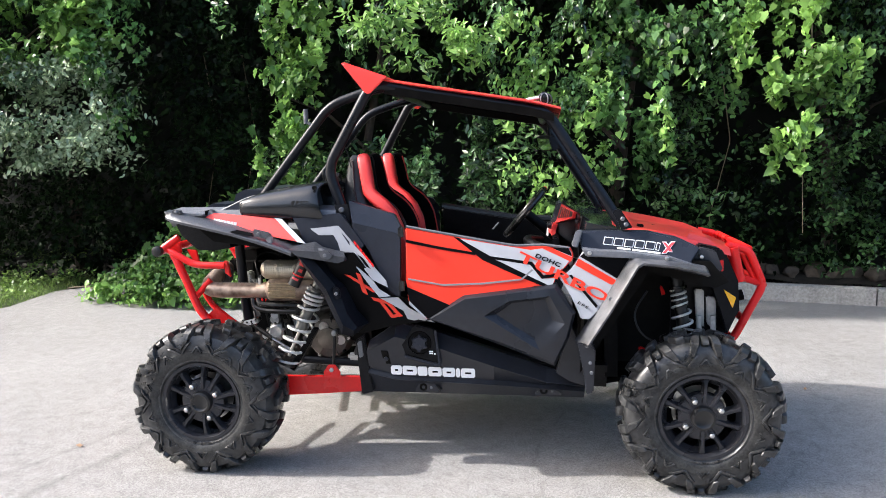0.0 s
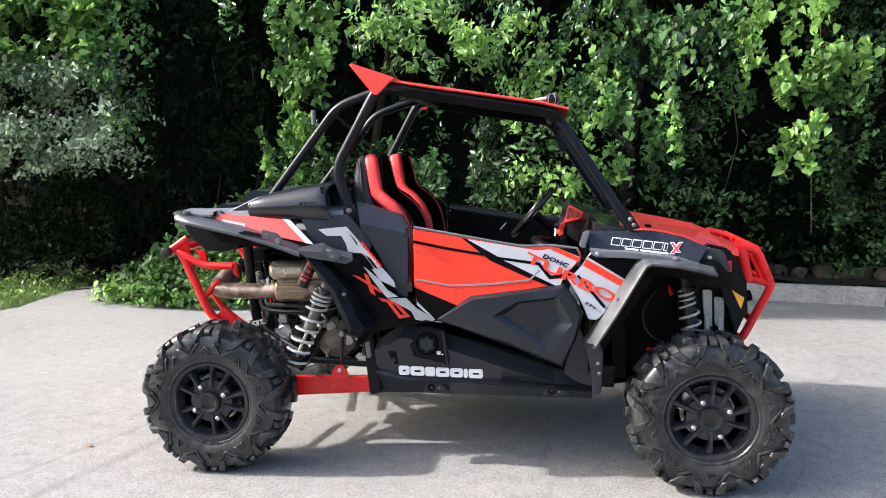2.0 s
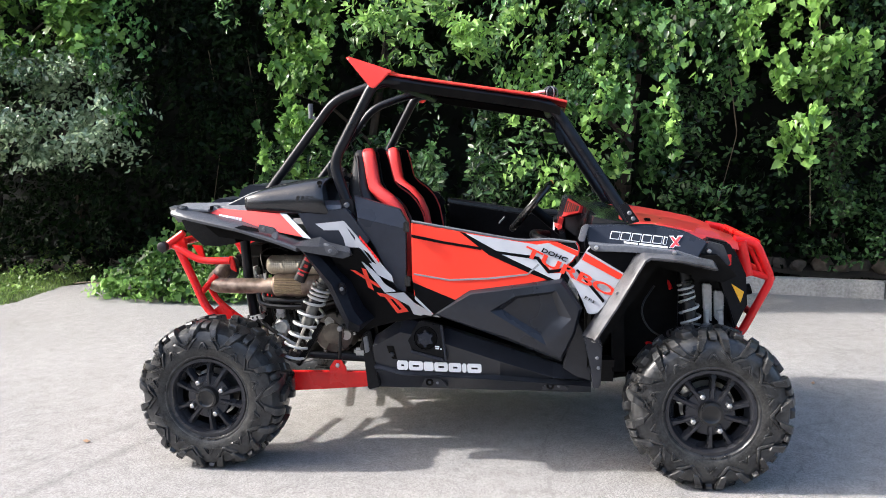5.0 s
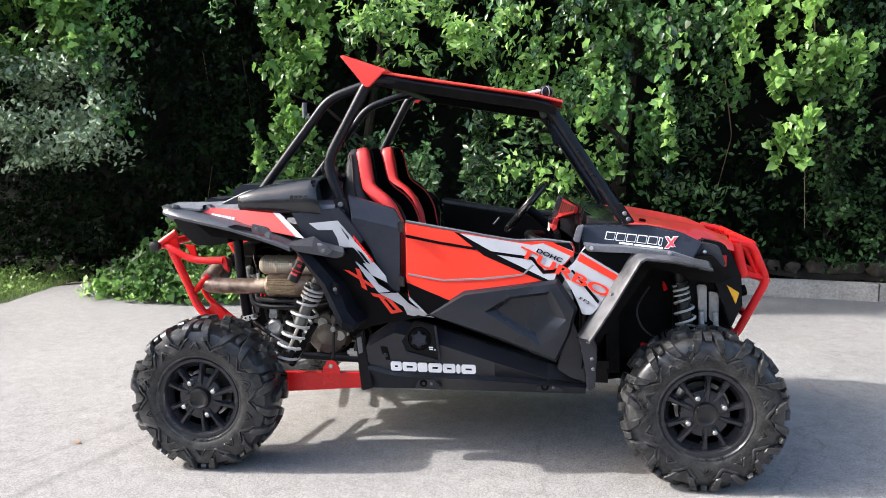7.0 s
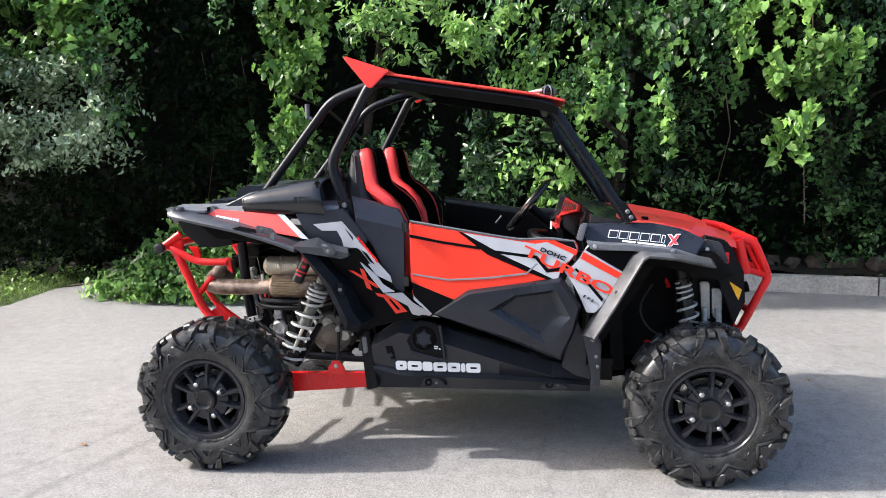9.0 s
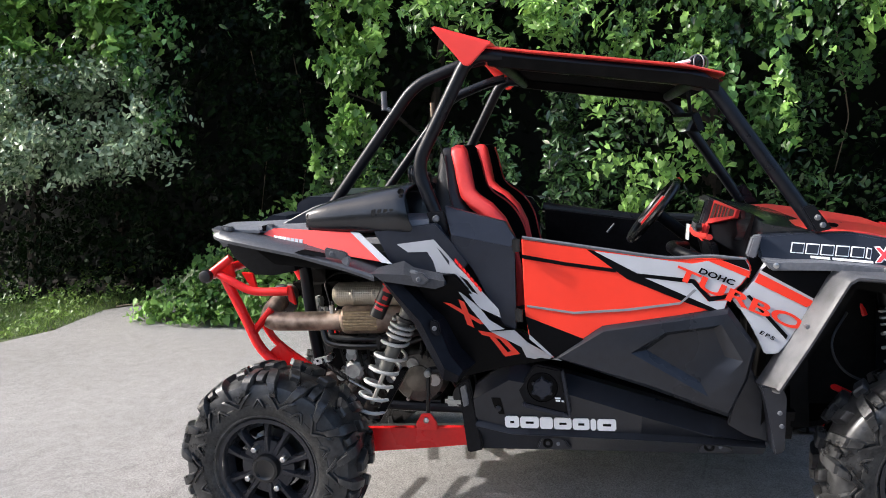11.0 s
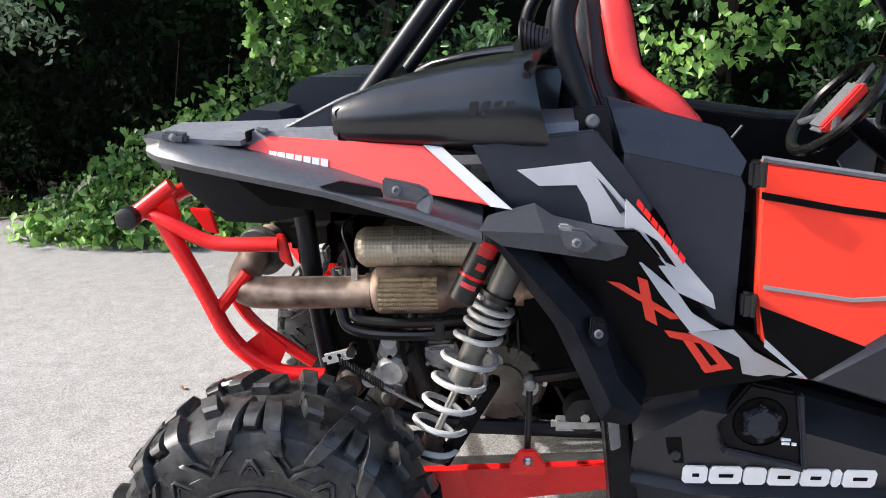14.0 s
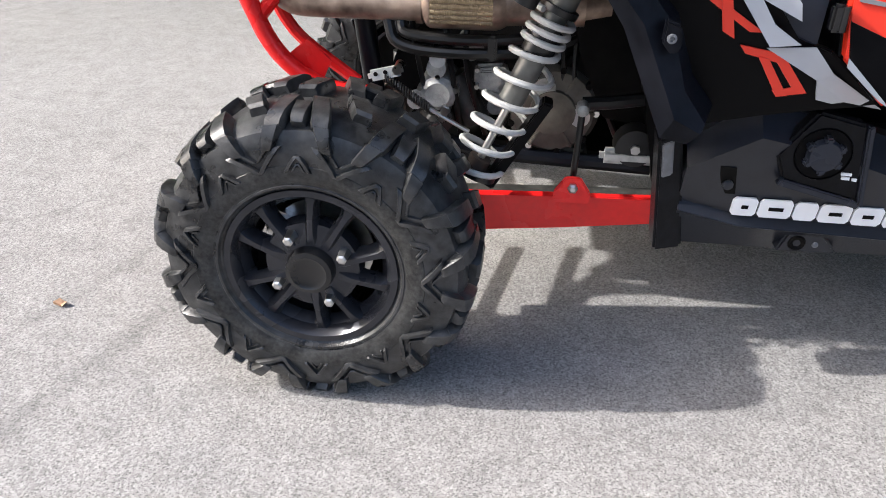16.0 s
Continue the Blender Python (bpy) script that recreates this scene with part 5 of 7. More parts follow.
    cooler = part("oil_cooler", slab([(1.149, 0.862), (1.192, 0.860), (1.198, 0.680), (1.160, 0.735)], 0.475, 0.03, 0.006, side), COOLER, car, "pale metal cooler plates beside the radiator")
    part("cooler_plate", slab([(1.203, 0.832), (1.247, 0.823), (1.252, 0.665), (1.209, 0.700)], 0.475, 0.03, 0.006, side), COOLER, cooler)
    for x in (1.172, 1.236):
        part("cooler_tube", rod(P(x, 0.485, 0.668), P(x - 0.004, 0.485, 0.742), 0.013), COOLER, cooler)
    part("under_fender_stay", box((1.066, side * 0.60, 0.942), (0.078, 0.02, 0.014), (0, 3, 0), 0.004), TAB, car)
    part("front_frame_tube", rod(P(0.988, 0.40, 0.915), P(1.018, 0.42, 0.825), 0.010, 10), RED, car, "red front frame tube")
    part("steering_link", rod(P(0.88, 0.38, 0.575), P(0.965, 0.46, 0.545), 0.012, 10), RED, car, "red steering link")
    part("brake_hose", tube([P(0.93, 0.52, 0.86), P(0.86, 0.55, 0.76), P(0.90, 0.57, 0.66), P(1.00, 0.58, 0.62), P(1.06, 0.57, 0.55)], 0.0045, 6), HOSE, car)

# flank graphics, near side only where they are seen
def decal(name, poly, f, mat, parent=car, d=0.003, label=""):
    return part(name, slab(poly, lifted(f, d), 0.004, 0.0, -1), mat, parent, label, 0)


near_door = bpy.data.objects["door"]
decal("door_edge_stripe", [(-0.168, 1.115), (-0.02, 1.085), (0.15, 1.058), (0.15, 1.046), (-0.02, 1.073), (-0.168, 1.102)], y_door, DARKV, near_door)
decal("door_grey_band", [(-0.157, 0.940), (0.004, 0.914), (0.184, 0.923), (0.356, 0.942), (0.401, 0.985), (0.411, 0.982), (0.374, 0.949), (0.356, 0.935), (0.184, 0.915), (0.004, 0.907), (-0.157, 0.933)], y_door, GREYV, near_door, 0.0038)
part("door_top_trim", tube([(-0.168, -0.676, 1.174), (0.23, -0.684, 1.104), (0.33, -0.685, 1.089), (0.46, -0.685, 1.094), (0.57, -0.687, 1.079)], 0.0065, 6, 1), TAB, near_door, "grey edge trim along the door top")
decal("door_dark_corner", [(-0.163, 0.90), (0.035, 0.82), (-0.065, 0.756), (-0.15, 0.832)], y_door, DARKV, near_door)
decal("door_dark_wedge", [(0.053, 1.127), (0.079, 1.122), (0.219, 1.044), (0.479, 0.921), (0.461, 0.908), (0.376, 0.940), (0.184, 1.024)], y_door, DARKV, near_door)
decal("door_grey_flash", [(0.079, 1.120), (0.398, 1.070), (0.450, 1.078), (0.564, 1.079), (0.577, 1.064), (0.579, 1.036), (0.545, 0.994), (0.511, 0.971), (0.456, 0.961), (0.406, 1.018), (0.219, 1.042)], y_door, SILVER, near_door, 0.0035)
decal("door_grey_arrow", [(0.242, 1.027), (0.396, 1.005), (0.446, 0.943), (0.506, 0.946), (0.496, 0.918), (0.474, 0.916)], y_door, SILVER, near_door, 0.0035)
decal("door_dark_line", [(0.219, 1.042), (0.403, 1.018), (0.454, 0.958), (0.513, 0.966), (0.513, 0.954), (0.449, 0.943), (0.396, 1.005), (0.242, 1.027)], y_door, DARKV, near_door, 0.0042)
decal("door_dark_corner", [(0.490, 1.081), (0.564, 1.079), (0.574, 1.064), (0.579, 1.044)], y_door, DARKV, near_door, 0.0042)
decal("door_red_flash", [(0.450, 1.078), (0.490, 1.081), (0.579, 1.041), (0.577, 1.019)], y_door, ORANGE, near_door, 0.0048)
decal("door_grey_sliver", [(-0.152, 0.838), (-0.075, 0.765), (-0.07, 0.757), (-0.085, 0.765), (-0.152, 0.822)], y_door, SILVER, near_door, 0.0045)
flank = bpy.data.objects["rear_flank"]
shoulder = bpy.data.objects["shoulder_panel"]
decal("grey_bolt_top", [(-0.615, 1.165), (-0.48, 1.178), (-0.435, 1.125), (-0.405, 1.09), (-0.41, 1.05), (-0.475, 1.062), (-0.485, 1.10), (-0.505, 1.135), (-0.575, 1.135)], lambda x, z: 0.688, SILVER, shoulder, 0.003)
decal("grey_bolt_notch", [(-0.468, 1.148), (-0.455, 1.135), (-0.415, 1.085), (-0.425, 1.080)], lambda x, z: 0.688, NAVY, shoulder, 0.0045)
decal("grey_bolt_middle", [(-0.42, 1.115), (-0.34, 1.03), (-0.255, 0.93), (-0.248, 0.90), (-0.32, 0.935), (-0.37, 1.005), (-0.42, 1.05)], lambda x, z: 0.712 + 0.02 * (z - 0.9), SILVER, flank, 0.012)
decal("grey_bolt_notch", [(-0.385, 1.052), (-0.36, 1.035), (-0.325, 0.985), (-0.345, 0.995)], lambda x, z: 0.712 + 0.02 * (z - 0.9), DARKV, flank, 0.0135)
decal("grey_bolt_low", [(-0.40, 1.005), (-0.32, 0.935), (-0.29, 0.892), (-0.238, 0.858), (-0.29, 0.852), (-0.35, 0.93)], lambda x, z: 0.710 + 0.06 * (z - 0.9), SILVER, flank, 0.012)
decal("grey_bolt_foot", [(-0.29, 0.845), (-0.205, 0.85), (-0.16, 0.80), (-0.045, 0.725), (-0.12, 0.74), (-0.165, 0.725), (-0.185, 0.785)], lambda x, z: min(y_rear(x, z), 0.66 + 0.75 * (z - 0.75)), SILVER, flank, 0.012)
decal("red_cross_bar", [(-0.45, 0.957), (-0.425, 0.953), (-0.30, 0.872), (-0.325, 0.872)], y_rear, ORANGE, flank, 0.004)
decal("red_cross_bar", [(-0.395, 0.967), (-0.375, 0.958), (-0.348, 0.858), (-0.372, 0.872)], y_rear, ORANGE, flank, 0.0055)
decal("red_hook", [(-0.335, 0.847), (-0.255, 0.832), (-0.192, 0.755), (-0.245, 0.745), (-0.255, 0.757), (-0.222, 0.765), (-0.262, 0.815), (-0.322, 0.83)], y_rear, ORANGE, flank, 0.004)
decal("red_hook_stem", [(-0.298, 0.826), (-0.278, 0.822), (-0.226, 0.748), (-0.245, 0.745)], y_rear, ORANGE, flank, 0.0055)
for k in range(7):
    x, z = -0.398 + 0.0130 * k, 1.098 - 0.0165 * k
    decal("red_mark", [(x, z + 0.017), (x + 0.0105, z + 0.004), (x + 0.008, z - 0.008), (x - 0.003, z + 0.006)], lambda x, z: 0.716, RED, flank, 0.014)
strip = bpy.data.objects["rear_side_strip"]
decal("grey_edge", [(-0.79, 1.214), (-0.755, 1.21), (-0.625, 1.10), (-0.665, 1.106)], y_strip, SILVER, strip, 0.004)
for k in range(7):
    x, z = -1.085 + 0.0168 * k, 1.210 - 0.0026 * k
    decal("white_mark", [(x, z), (x + 0.0138, z - 0.002), (x + 0.0138, z - 0.0155), (x, z - 0.0135)], y_strip, WHITE if k < 3 else SILVER, strip, 0.003)
sill = bpy.data.objects["sill"]
def y_face(x, z):
    return 0.602 + 0.034 * max(0.0, z - 0.447) / 0.15


# maker's plate: seven plain white blocks with rounded ends
for k, (x0, w_) in enumerate([(-0.264, 0.052), (-0.208, 0.068), (-0.136, 0.047), (-0.085, 0.064), (-0.017, 0.060), (0.047, 0.020), (0.071, 0.067)]):
    dz = -0.022 * (x0 + 0.264)
    part("white_block", slab([(x0 + 0.006, 0.505 + dz), (x0 + w_ - 0.006, 0.505 + dz), (x0 + w_, 0.497 + dz), (x0 + w_, 0.466 + dz), (x0 + w_ - 0.006, 0.458 + dz), (x0 + 0.006, 0.458 + dz), (x0, 0.466 + dz), (x0, 0.497 + dz)],
                              lifted(y_face, 0.004), 0.006, 0.0, -1), WHITE, sill, "plain white block of the maker's mark" if k == 0 else "", 0)
    if k in (0, 1, 3, 4, 6):
        part("black_slot", slab([(x0 + 0.020, 0.486 + dz), (x0 + w_ - 0.018, 0.486 + dz), (x0 + w_ - 0.018, 0.477 + dz), (x0 + 0.020, 0.477 + dz)], lifted(y_face, 0.0055), 0.004, 0.0, -1), DARKV, sill, "", 0)
# plate without a hollow: the recess's shade is put into its black
recess = part("cap_recess", slab([(-0.208, 0.615), (-0.145, 0.708), (-0.050, 0.686), (-0.028, 0.520), (-0.185, 0.560)], 0.638, 0.04, 0.006, -1), BLACK, sill)
part("recess_ledge", slab([(-0.190, 0.566), (-0.032, 0.526), (-0.026, 0.508), (-0.196, 0.552)], 0.647, 0.02, 0.003, -1), NAVY, sill)
part("recess_ledge", slab([(-0.052, 0.684), (-0.040, 0.688), (-0.018, 0.512), (-0.030, 0.518)], 0.647, 0.02, 0.003, -1), NAVY, sill)
cap = part("fuel_cap", lathe([(0.020, -0.657), (0.030, -0.656), (0.033, -0.649), (0.034, -0.631), (0.034, -0.60)], (-0.120, 0, 0.622), 24), NAVY, sill, "slate-black lobed fuel cap")
# black ring that paints the shade round the cap
part("cap_well", lathe([(0.030, -0.6385), (0.052, -0.6385), (0.054, -0.642), (0.056, -0.638)], (-0.120, 0, 0.622), 28), DARKV, recess)
for k in range(6):
    a = math.pi / 3 * k + 0.5
    part("grip_rib", box((-0.120 + 0.033 * math.cos(a), -0.643, 0.622 + 0.033 * math.sin(a)), (0.016, 0.028, 0.016), (0, -math.degrees(a), 0), 0.004), NAVY, cap)
for x0, z0, w_ in ((-0.076, 0.582, 0.020), (-0.074, 0.573, 0.016), (-0.053, 0.571, 0.009)):
    part("cap_decal", slab([(x0, z0 + 0.004), (x0 + w_, z0 + 0.003), (x0 + w_, z0 - 0.003), (x0, z0 - 0.002)], 0.6415, 0.004, 0.0, -1), WHITE, sill, "", 0)
for x0 in (-0.152, 0.416):
    part("bolt_pod", slab([(x0, 0.375), (x0 + 0.020, 0.425), (x0 + 0.095, 0.423), (x0 + 0.130, 0.378)], 0.606, 0.05, 0.005, -1), SLATE, sill)
    part("recessed_bolt", lathe([(0.006, -0.604), (0.010, -0.608), (0.016, -0.610), (0.019, -0.606), (0.019, -0.59)], (x0 + 0.042, 0, 0.399), 18), DARK, sill)
    part("trim_stud", lathe([(0.004, -0.610), (0.007, -0.608), (0.007, -0.59)], (x0 + 0.080, 0, 0.398), 10), TAB, sill)
part("bolt_pocket", slab([(-0.316, 0.588), (-0.270, 0.583), (-0.256, 0.506), (-0.288, 0.506), (-0.308, 0.545)], y_face, 0.03, 0.006, -1), DARK, sill)
part("recessed_bolt", lathe([(0.006, -0.632), (0.011, -0.630), (0.012, -0.60)], (-0.285, 0, 0.537), 14), SLATE, sill)
for x, z, y in ((0.662, 0.575, 0.752), (0.668, 0.53, 0.752), (0.745, 0.865, 0.760)):
    part("recessed_bolt", lathe([(0.004, -y), (0.008, -y + 0.002), (0.008, -0.72), (0.004, -0.72)], (x, 0, z), 12), TAB, sill)
part("front_sill_panel", slab([(0.511, 0.50), (0.577, 0.729), (0.612, 0.65), (0.64, 0.60), (0.645, 0.44), (0.575, 0.46)], 0.655, 0.03, 0.005, -1), SLATE, sill)
# hinges
for z in (1.152, 0.905):
    h = part("hinge", box((-0.188, -0.708, z), (0.022, 0.022, 0.048), (0, 0, 0), 0.005), GLOSS, near_door)
    part("hinge_pin", rod((-0.178, -0.716, z - 0.022), (-0.178, -0.716, z + 0.022), 0.007, 10), GLOSS, h)
# lettering that can be read
quarter_near = bpy.data.objects["front_quarter_panel"]
lettering("TURBO", 0.060, on_door(0.336, 1.028, 0.0065, -25.5) @ Matrix.Diagonal((2.24, 1, 1, 1)), ORANGE, near_door, "lettering", 0.0, 0.0008, 0.98, 0.022)
lettering("DOHC", 0.026, on_door(0.415, 1.041, 0.006, -22.4) @ Matrix.Diagonal((1.5, 1, 1, 1)), DARKV, near_door, "lettering", 0.1, 0.0008, 1.05, 0.03)
lettering("EPS", 0.018, on_door(0.603, 0.837, 0.005, -29.1) @ Matrix.Diagonal((1.5, 1, 1, 1)), DARKV, quarter_near, "lettering", 0.1, 0.0008, 1.4, 0.02)
decal("quarter_red_edge", [(0.609, 1.034), (0.784, 0.933), (0.751, 0.920), (0.595, 1.005)], y_door, ORANGE, quarter_near)
decal("quarter_seam", [(0.568, 0.960), (0.578, 0.963), (0.693, 0.828), (0.686, 0.816)], y_door, DARKV, quarter_near, 0.0045)
# plain marks on the bonnet side
bside = bpy.data.objects["bonnet_side"]


def y_bonnet(x, z):
    return 0.655 - 0.45 * (z - 1.05)


for k in range(6):
    x, z, w_ = 0.720 + 0.0455 * k, 1.124 - 0.0046 * k, 0.040
    if k == 5:
        w_ = 0.015
    decal("white_mark", [(x + 0.006, z), (x + w_ + 0.006, z - 0.004), (x + w_ - 0.003, z - 0.037), (x - 0.003, z - 0.033)], y_bonnet, WHITE, bside, 0.003)
    decal("dark_core", [(x + 0.0080, z - 0.0036), (x + w_ + 0.0030, z - 0.0072), (x + w_ - 0.0050, z - 0.0338), (x + 0.0008, z - 0.0302)], y_bonnet, NAVY, bside, 0.0042)
for m_, grow, lift_ in ((WHITE, 0.003, 0.003), (PINK, 0.0, 0.0045)):
    decal("cross_mark", [(0.978 - grow, 1.100 + grow), (0.990 + grow, 1.100 + grow), (1.018 + grow, 1.062 - grow), (1.004 - grow, 1.062 - grow)], y_bonnet, m_, bside, lift_)
    decal("cross_mark", [(1.016 - grow, 1.101 + grow), (1.030 + grow, 1.101 + grow), (0.988 + grow, 1.055 - grow), (0.974 - grow, 1.055 - grow)], y_bonnet, m_, bside, lift_ + 0.0006)
for x0, x1 in ((0.779, 0.838), (0.845, 0.966)):
    decal("white_bar", [(x0, 1.080 - 0.115 * (x0 - 0.777)), (x1, 1.080 - 0.115 * (x1 - 0.777)), (x1, 1.0725 - 0.115 * (x1 - 0.777)), (x0, 1.0725 - 0.115 * (x0 - 0.777))], y_bonnet, WHITE, bside, 0.003)
for x, z in ((0.655, 1.062), (0.985, 1.04), (1.145, 1.036)):
    part("screw", lathe([(0.005, -0.731), (0.009, -0.729), (0.009, -0.70), (0.004, -0.70)], (x, 0.0 if x < 1.1 else 0.085, z), 12), STEEL, bside)

# bonnet, cowl, nose
rows = []
for x, ze, zc, hw in ((0.74, 1.158, 1.168, 0.56), (0.84, 1.154, 1.172, 0.56), (0.98, 1.137, 1.150, 0.55), (1.10, 1.108, 1.128, 0.53), (1.22, 1.074, 1.103, 0.49), (1.315, 1.045, 1.064, 0.44)):
    rows.append([(x, y, z) for y, z in ((-hw, ze - 0.03), (-hw + 0.03, ze), (-hw * 0.62, zc), (-hw * 0.5, zc - 0.025), (0, zc - 0.015), (hw * 0.5, zc - 0.025), (hw * 0.62, zc), (hw - 0.03, ze), (hw, ze - 0.03))])
part("bonnet", soften(loft(rows), 0.006, 2, 15), REDP, car, "faceted red bonnet")
part("bonnet_vent", box((1.02, -0.30, 1.130), (0.10, 0.08, 0.010), (0, 15, 0), 0.003), DARK, bpy.data.objects["bonnet"])
for y in (-0.46, -0.44):
    part("bonnet_latch", box((0.90, y, 1.158), (0.03, 0.012, 0.012), (0, 8, 0), 0.003), DARK, bpy.data.objects["bonnet"])
part("bonnet_facet", soften(loft([[(1.10, -0.505, 1.105), (1.14, -0.42, 1.110), (1.20, -0.40, 1.096), (1.235, -0.455, 1.068)], [(1.115, -0.49, 1.124), (1.145, -0.43, 1.128), (1.19, -0.41, 1.118), (1.215, -0.45, 1.096)]]), 0.002, 1), REDP, bpy.data.objects["bonnet"])
mid_ = ((0.610, 1.10), (0.622, 1.210), (0.67, 1.194), (0.84, 1.154), (0.83, 1.12), (0.64, 1.08))
low_ = ((0.640, 1.12), (0.650, 1.182), (0.69, 1.174), (0.84, 1.146), (0.83, 1.14), (0.62, 1.10))
full_ = ((0.530, 1.10), (0.566, 1.238), (0.62, 1.212), (0.84, 1.158), (0.83, 1.12), (0.60, 1.08))
part("cowl", soften(loft([[(x, y, z) for x, z in q] for y, q in ((-0.565, low_), (-0.36, mid_), (-0.20, full_), (0.20, full_), (0.36, mid_), (0.565, low_))]), 0.006, 2), SMOKE, car, "smoked plastic cowl and wind deflector", 25)
part("front_fascia", soften(loft([[(x, y, z) for x, z in ((1.16, 1.06), (1.29, 1.03), (1.35, 0.90), (1.36, 0.76), (1.28, 0.62), (1.05, 0.50), (1.05, 0.90))] for y in (-0.44, -0.40, 0.40, 0.44)]), 0.01, 2), BLACK, car)
# interior
dash_ = ((0.62, 1.212), (0.552, 1.236), (0.512, 1.10), (0.54, 0.98), (0.70, 0.95), (0.72, 1.15))
dash_end = ((0.66, 1.190), (0.634, 1.205), (0.612, 1.10), (0.62, 0.99), (0.72, 0.95), (0.74, 1.14))
dash = part("dashboard", soften(loft([[(x, y, z) for x, z in q] for y, q in ((-0.49, dash_end), (-0.355, dash_end), (-0.20, dash_), (0.20, dash_), (0.355, dash_end), (0.49, dash_end))]), 0.008, 2), BLACK, car, "black dashboard with red trim")
END = [Vector(q) for q in ((0.546, -0.19, 1.240), (0.604, -0.340, 1.212), (0.596, -0.340, 1.182), (0.518, -0.19, 1.146))]
end_out = (END[3] - END[0]).cross(END[1] - END[0]).normalized()
if end_out.x > 0:
    end_out = -end_out


def end_plate(u0, u1, v0, v1, low, high):
    """A plate on the slanted end of the dash: u runs towards the door, v downwards."""
    ring = []
    for u, v in ((u0, v0), (u1, v0), (u1, v1), (u0, v1)):
        ring.append(END[0].lerp(END[1], u).lerp(END[3].lerp(END[2], u), v))
    return loft([[p + end_out * low for p in ring], [p + end_out * high for p in ring]])


trim_ = part("red_trim", soften(end_plate(0.0, 1.0, 0.0, 1.0, -0.01, 0.006), 0.003, 1), REDSEAT, dash, "red trim panel with dark vents")
part("trim_vent", end_plate(0.07, 0.93, 0.12, 0.76, 0.004, 0.0075), BRONZE, trim_)
for k in range(5):
    part("vent_slat", end_plate(0.215 + 0.13 * k, 0.240 + 0.13 * k, 0.12, 0.76, 0.007, 0.010), REDSEAT, trim_)
part("door_post_trim", slab([(0.598, 1.150), (0.628, 1.156), (0.606, 1.075), (0.578, 1.085)], 0.655, 0.04, 0.005, -1), DECK, car)
part("red_lower_trim", tube([(0.490, 0.14, 1.10), (0.486, -0.02, 1.090), (0.490, -0.14, 1.098), (0.500, -0.36, 1.115)], 0.012, 8), REDP, dash)
part("glove_box", box((0.515, -0.26, 1.065), (0.03, 0.24, 0.06), (0, -10, 0), 0.008), BLACK, dash)
part("red_frame", box((0.504, -0.085, 1.118), (0.024, 0.27, 0.075), (0, 16.5, 0), 0.010), REDP, dash)
part("dash_knob", lathe([(0.008, 0.0), (0.016, 0.004), (0.018, 0.02), (0.012, 0.024)], (0.468, -0.215, 1.138), 16, "x"), GLOSS, dash)
disp = part("display", box((0.513, -0.06, 1.173), (0.03, 0.22, 0.150), (0, 16.5, 0), 0.008), BLEACHED, dash, "dash display with a dark screen")
part("screen_glass", box((0.5005, -0.06, 1.184), (0.006, 0.170, 0.098), (0, 16.5, 0), 0.002), SCREEN, disp)
for k in range(5):
    part("button", box((0.481, -0.12 + 0.03 * k, 1.118), (0.008, 0.018, 0.008), (0, 16.5, 0), 0.002), TAB, disp)
part("paper_tag", box((0.474, 0.11, 1.083), (0.004, 0.050, 0.068), (0, 5, 10), 0.001), WHITE, dash, "white paper tag")
part("grab_bar", tube([(0.50, -0.42, 1.03), (0.40, -0.40, 1.06), (0.36, -0.22, 1.07), (0.44, -0.12, 1.05)], 0.022, 12), BLACK, dash)
# steering wheel
sw_c = Vector((0.345, 0.28, 1.165))
axis = Vector((-0.74, 0, 0.62)).normalized()
su = Vector((0, 1, 0))
sv = axis.cross(su)
steer = part("steering_wheel", tube([sw_c + 0.165 * (math.cos(a) * su + math.sin(a) * sv) for a in (2 * math.pi * k / 40 for k in range(40))], 0.0175, 10, 0, closed=True), GLOSS, car, "black and red steering wheel")
for a in (0.55, math.pi - 0.55, -math.pi / 2):
    part("spoke", tube([sw_c - axis * 0.012, sw_c + 0.155 * (math.cos(a) * su + math.sin(a) * sv)], 0.013, 8, 0), FENDER, steer)
hub_ = part("hub_pad", box((0, 0, 0), (0.18, 0.105, 0.03), (0, 0, 0), 0.012), DECK, steer, "grey padded hub with red edges")
hub_m = Matrix.Translation(sw_c - axis * 0.004) @ Matrix((sv, su, axis)).transposed().to_4x4()
hub_.matrix_world = hub_m
e_ = part("red_edge", box((0, 0, 0), (0.165, 0.034, 0.030), (0, 0, 0), 0.006), REDSEAT, hub_)
e_.matrix_world = hub_m @ Matrix.Translation((0, -0.046, 0.003))
part("top_mark", box(sw_c + 0.172 * sv * (1 if sv.z > 0 else -1), (0.026, 0.02, 0.026), (0, 0, 0), 0.006), RED, steer)
part("column", rod(sw_c - axis * 0.02, sw_c - axis * 0.32, 0.028), BLACK, steer)


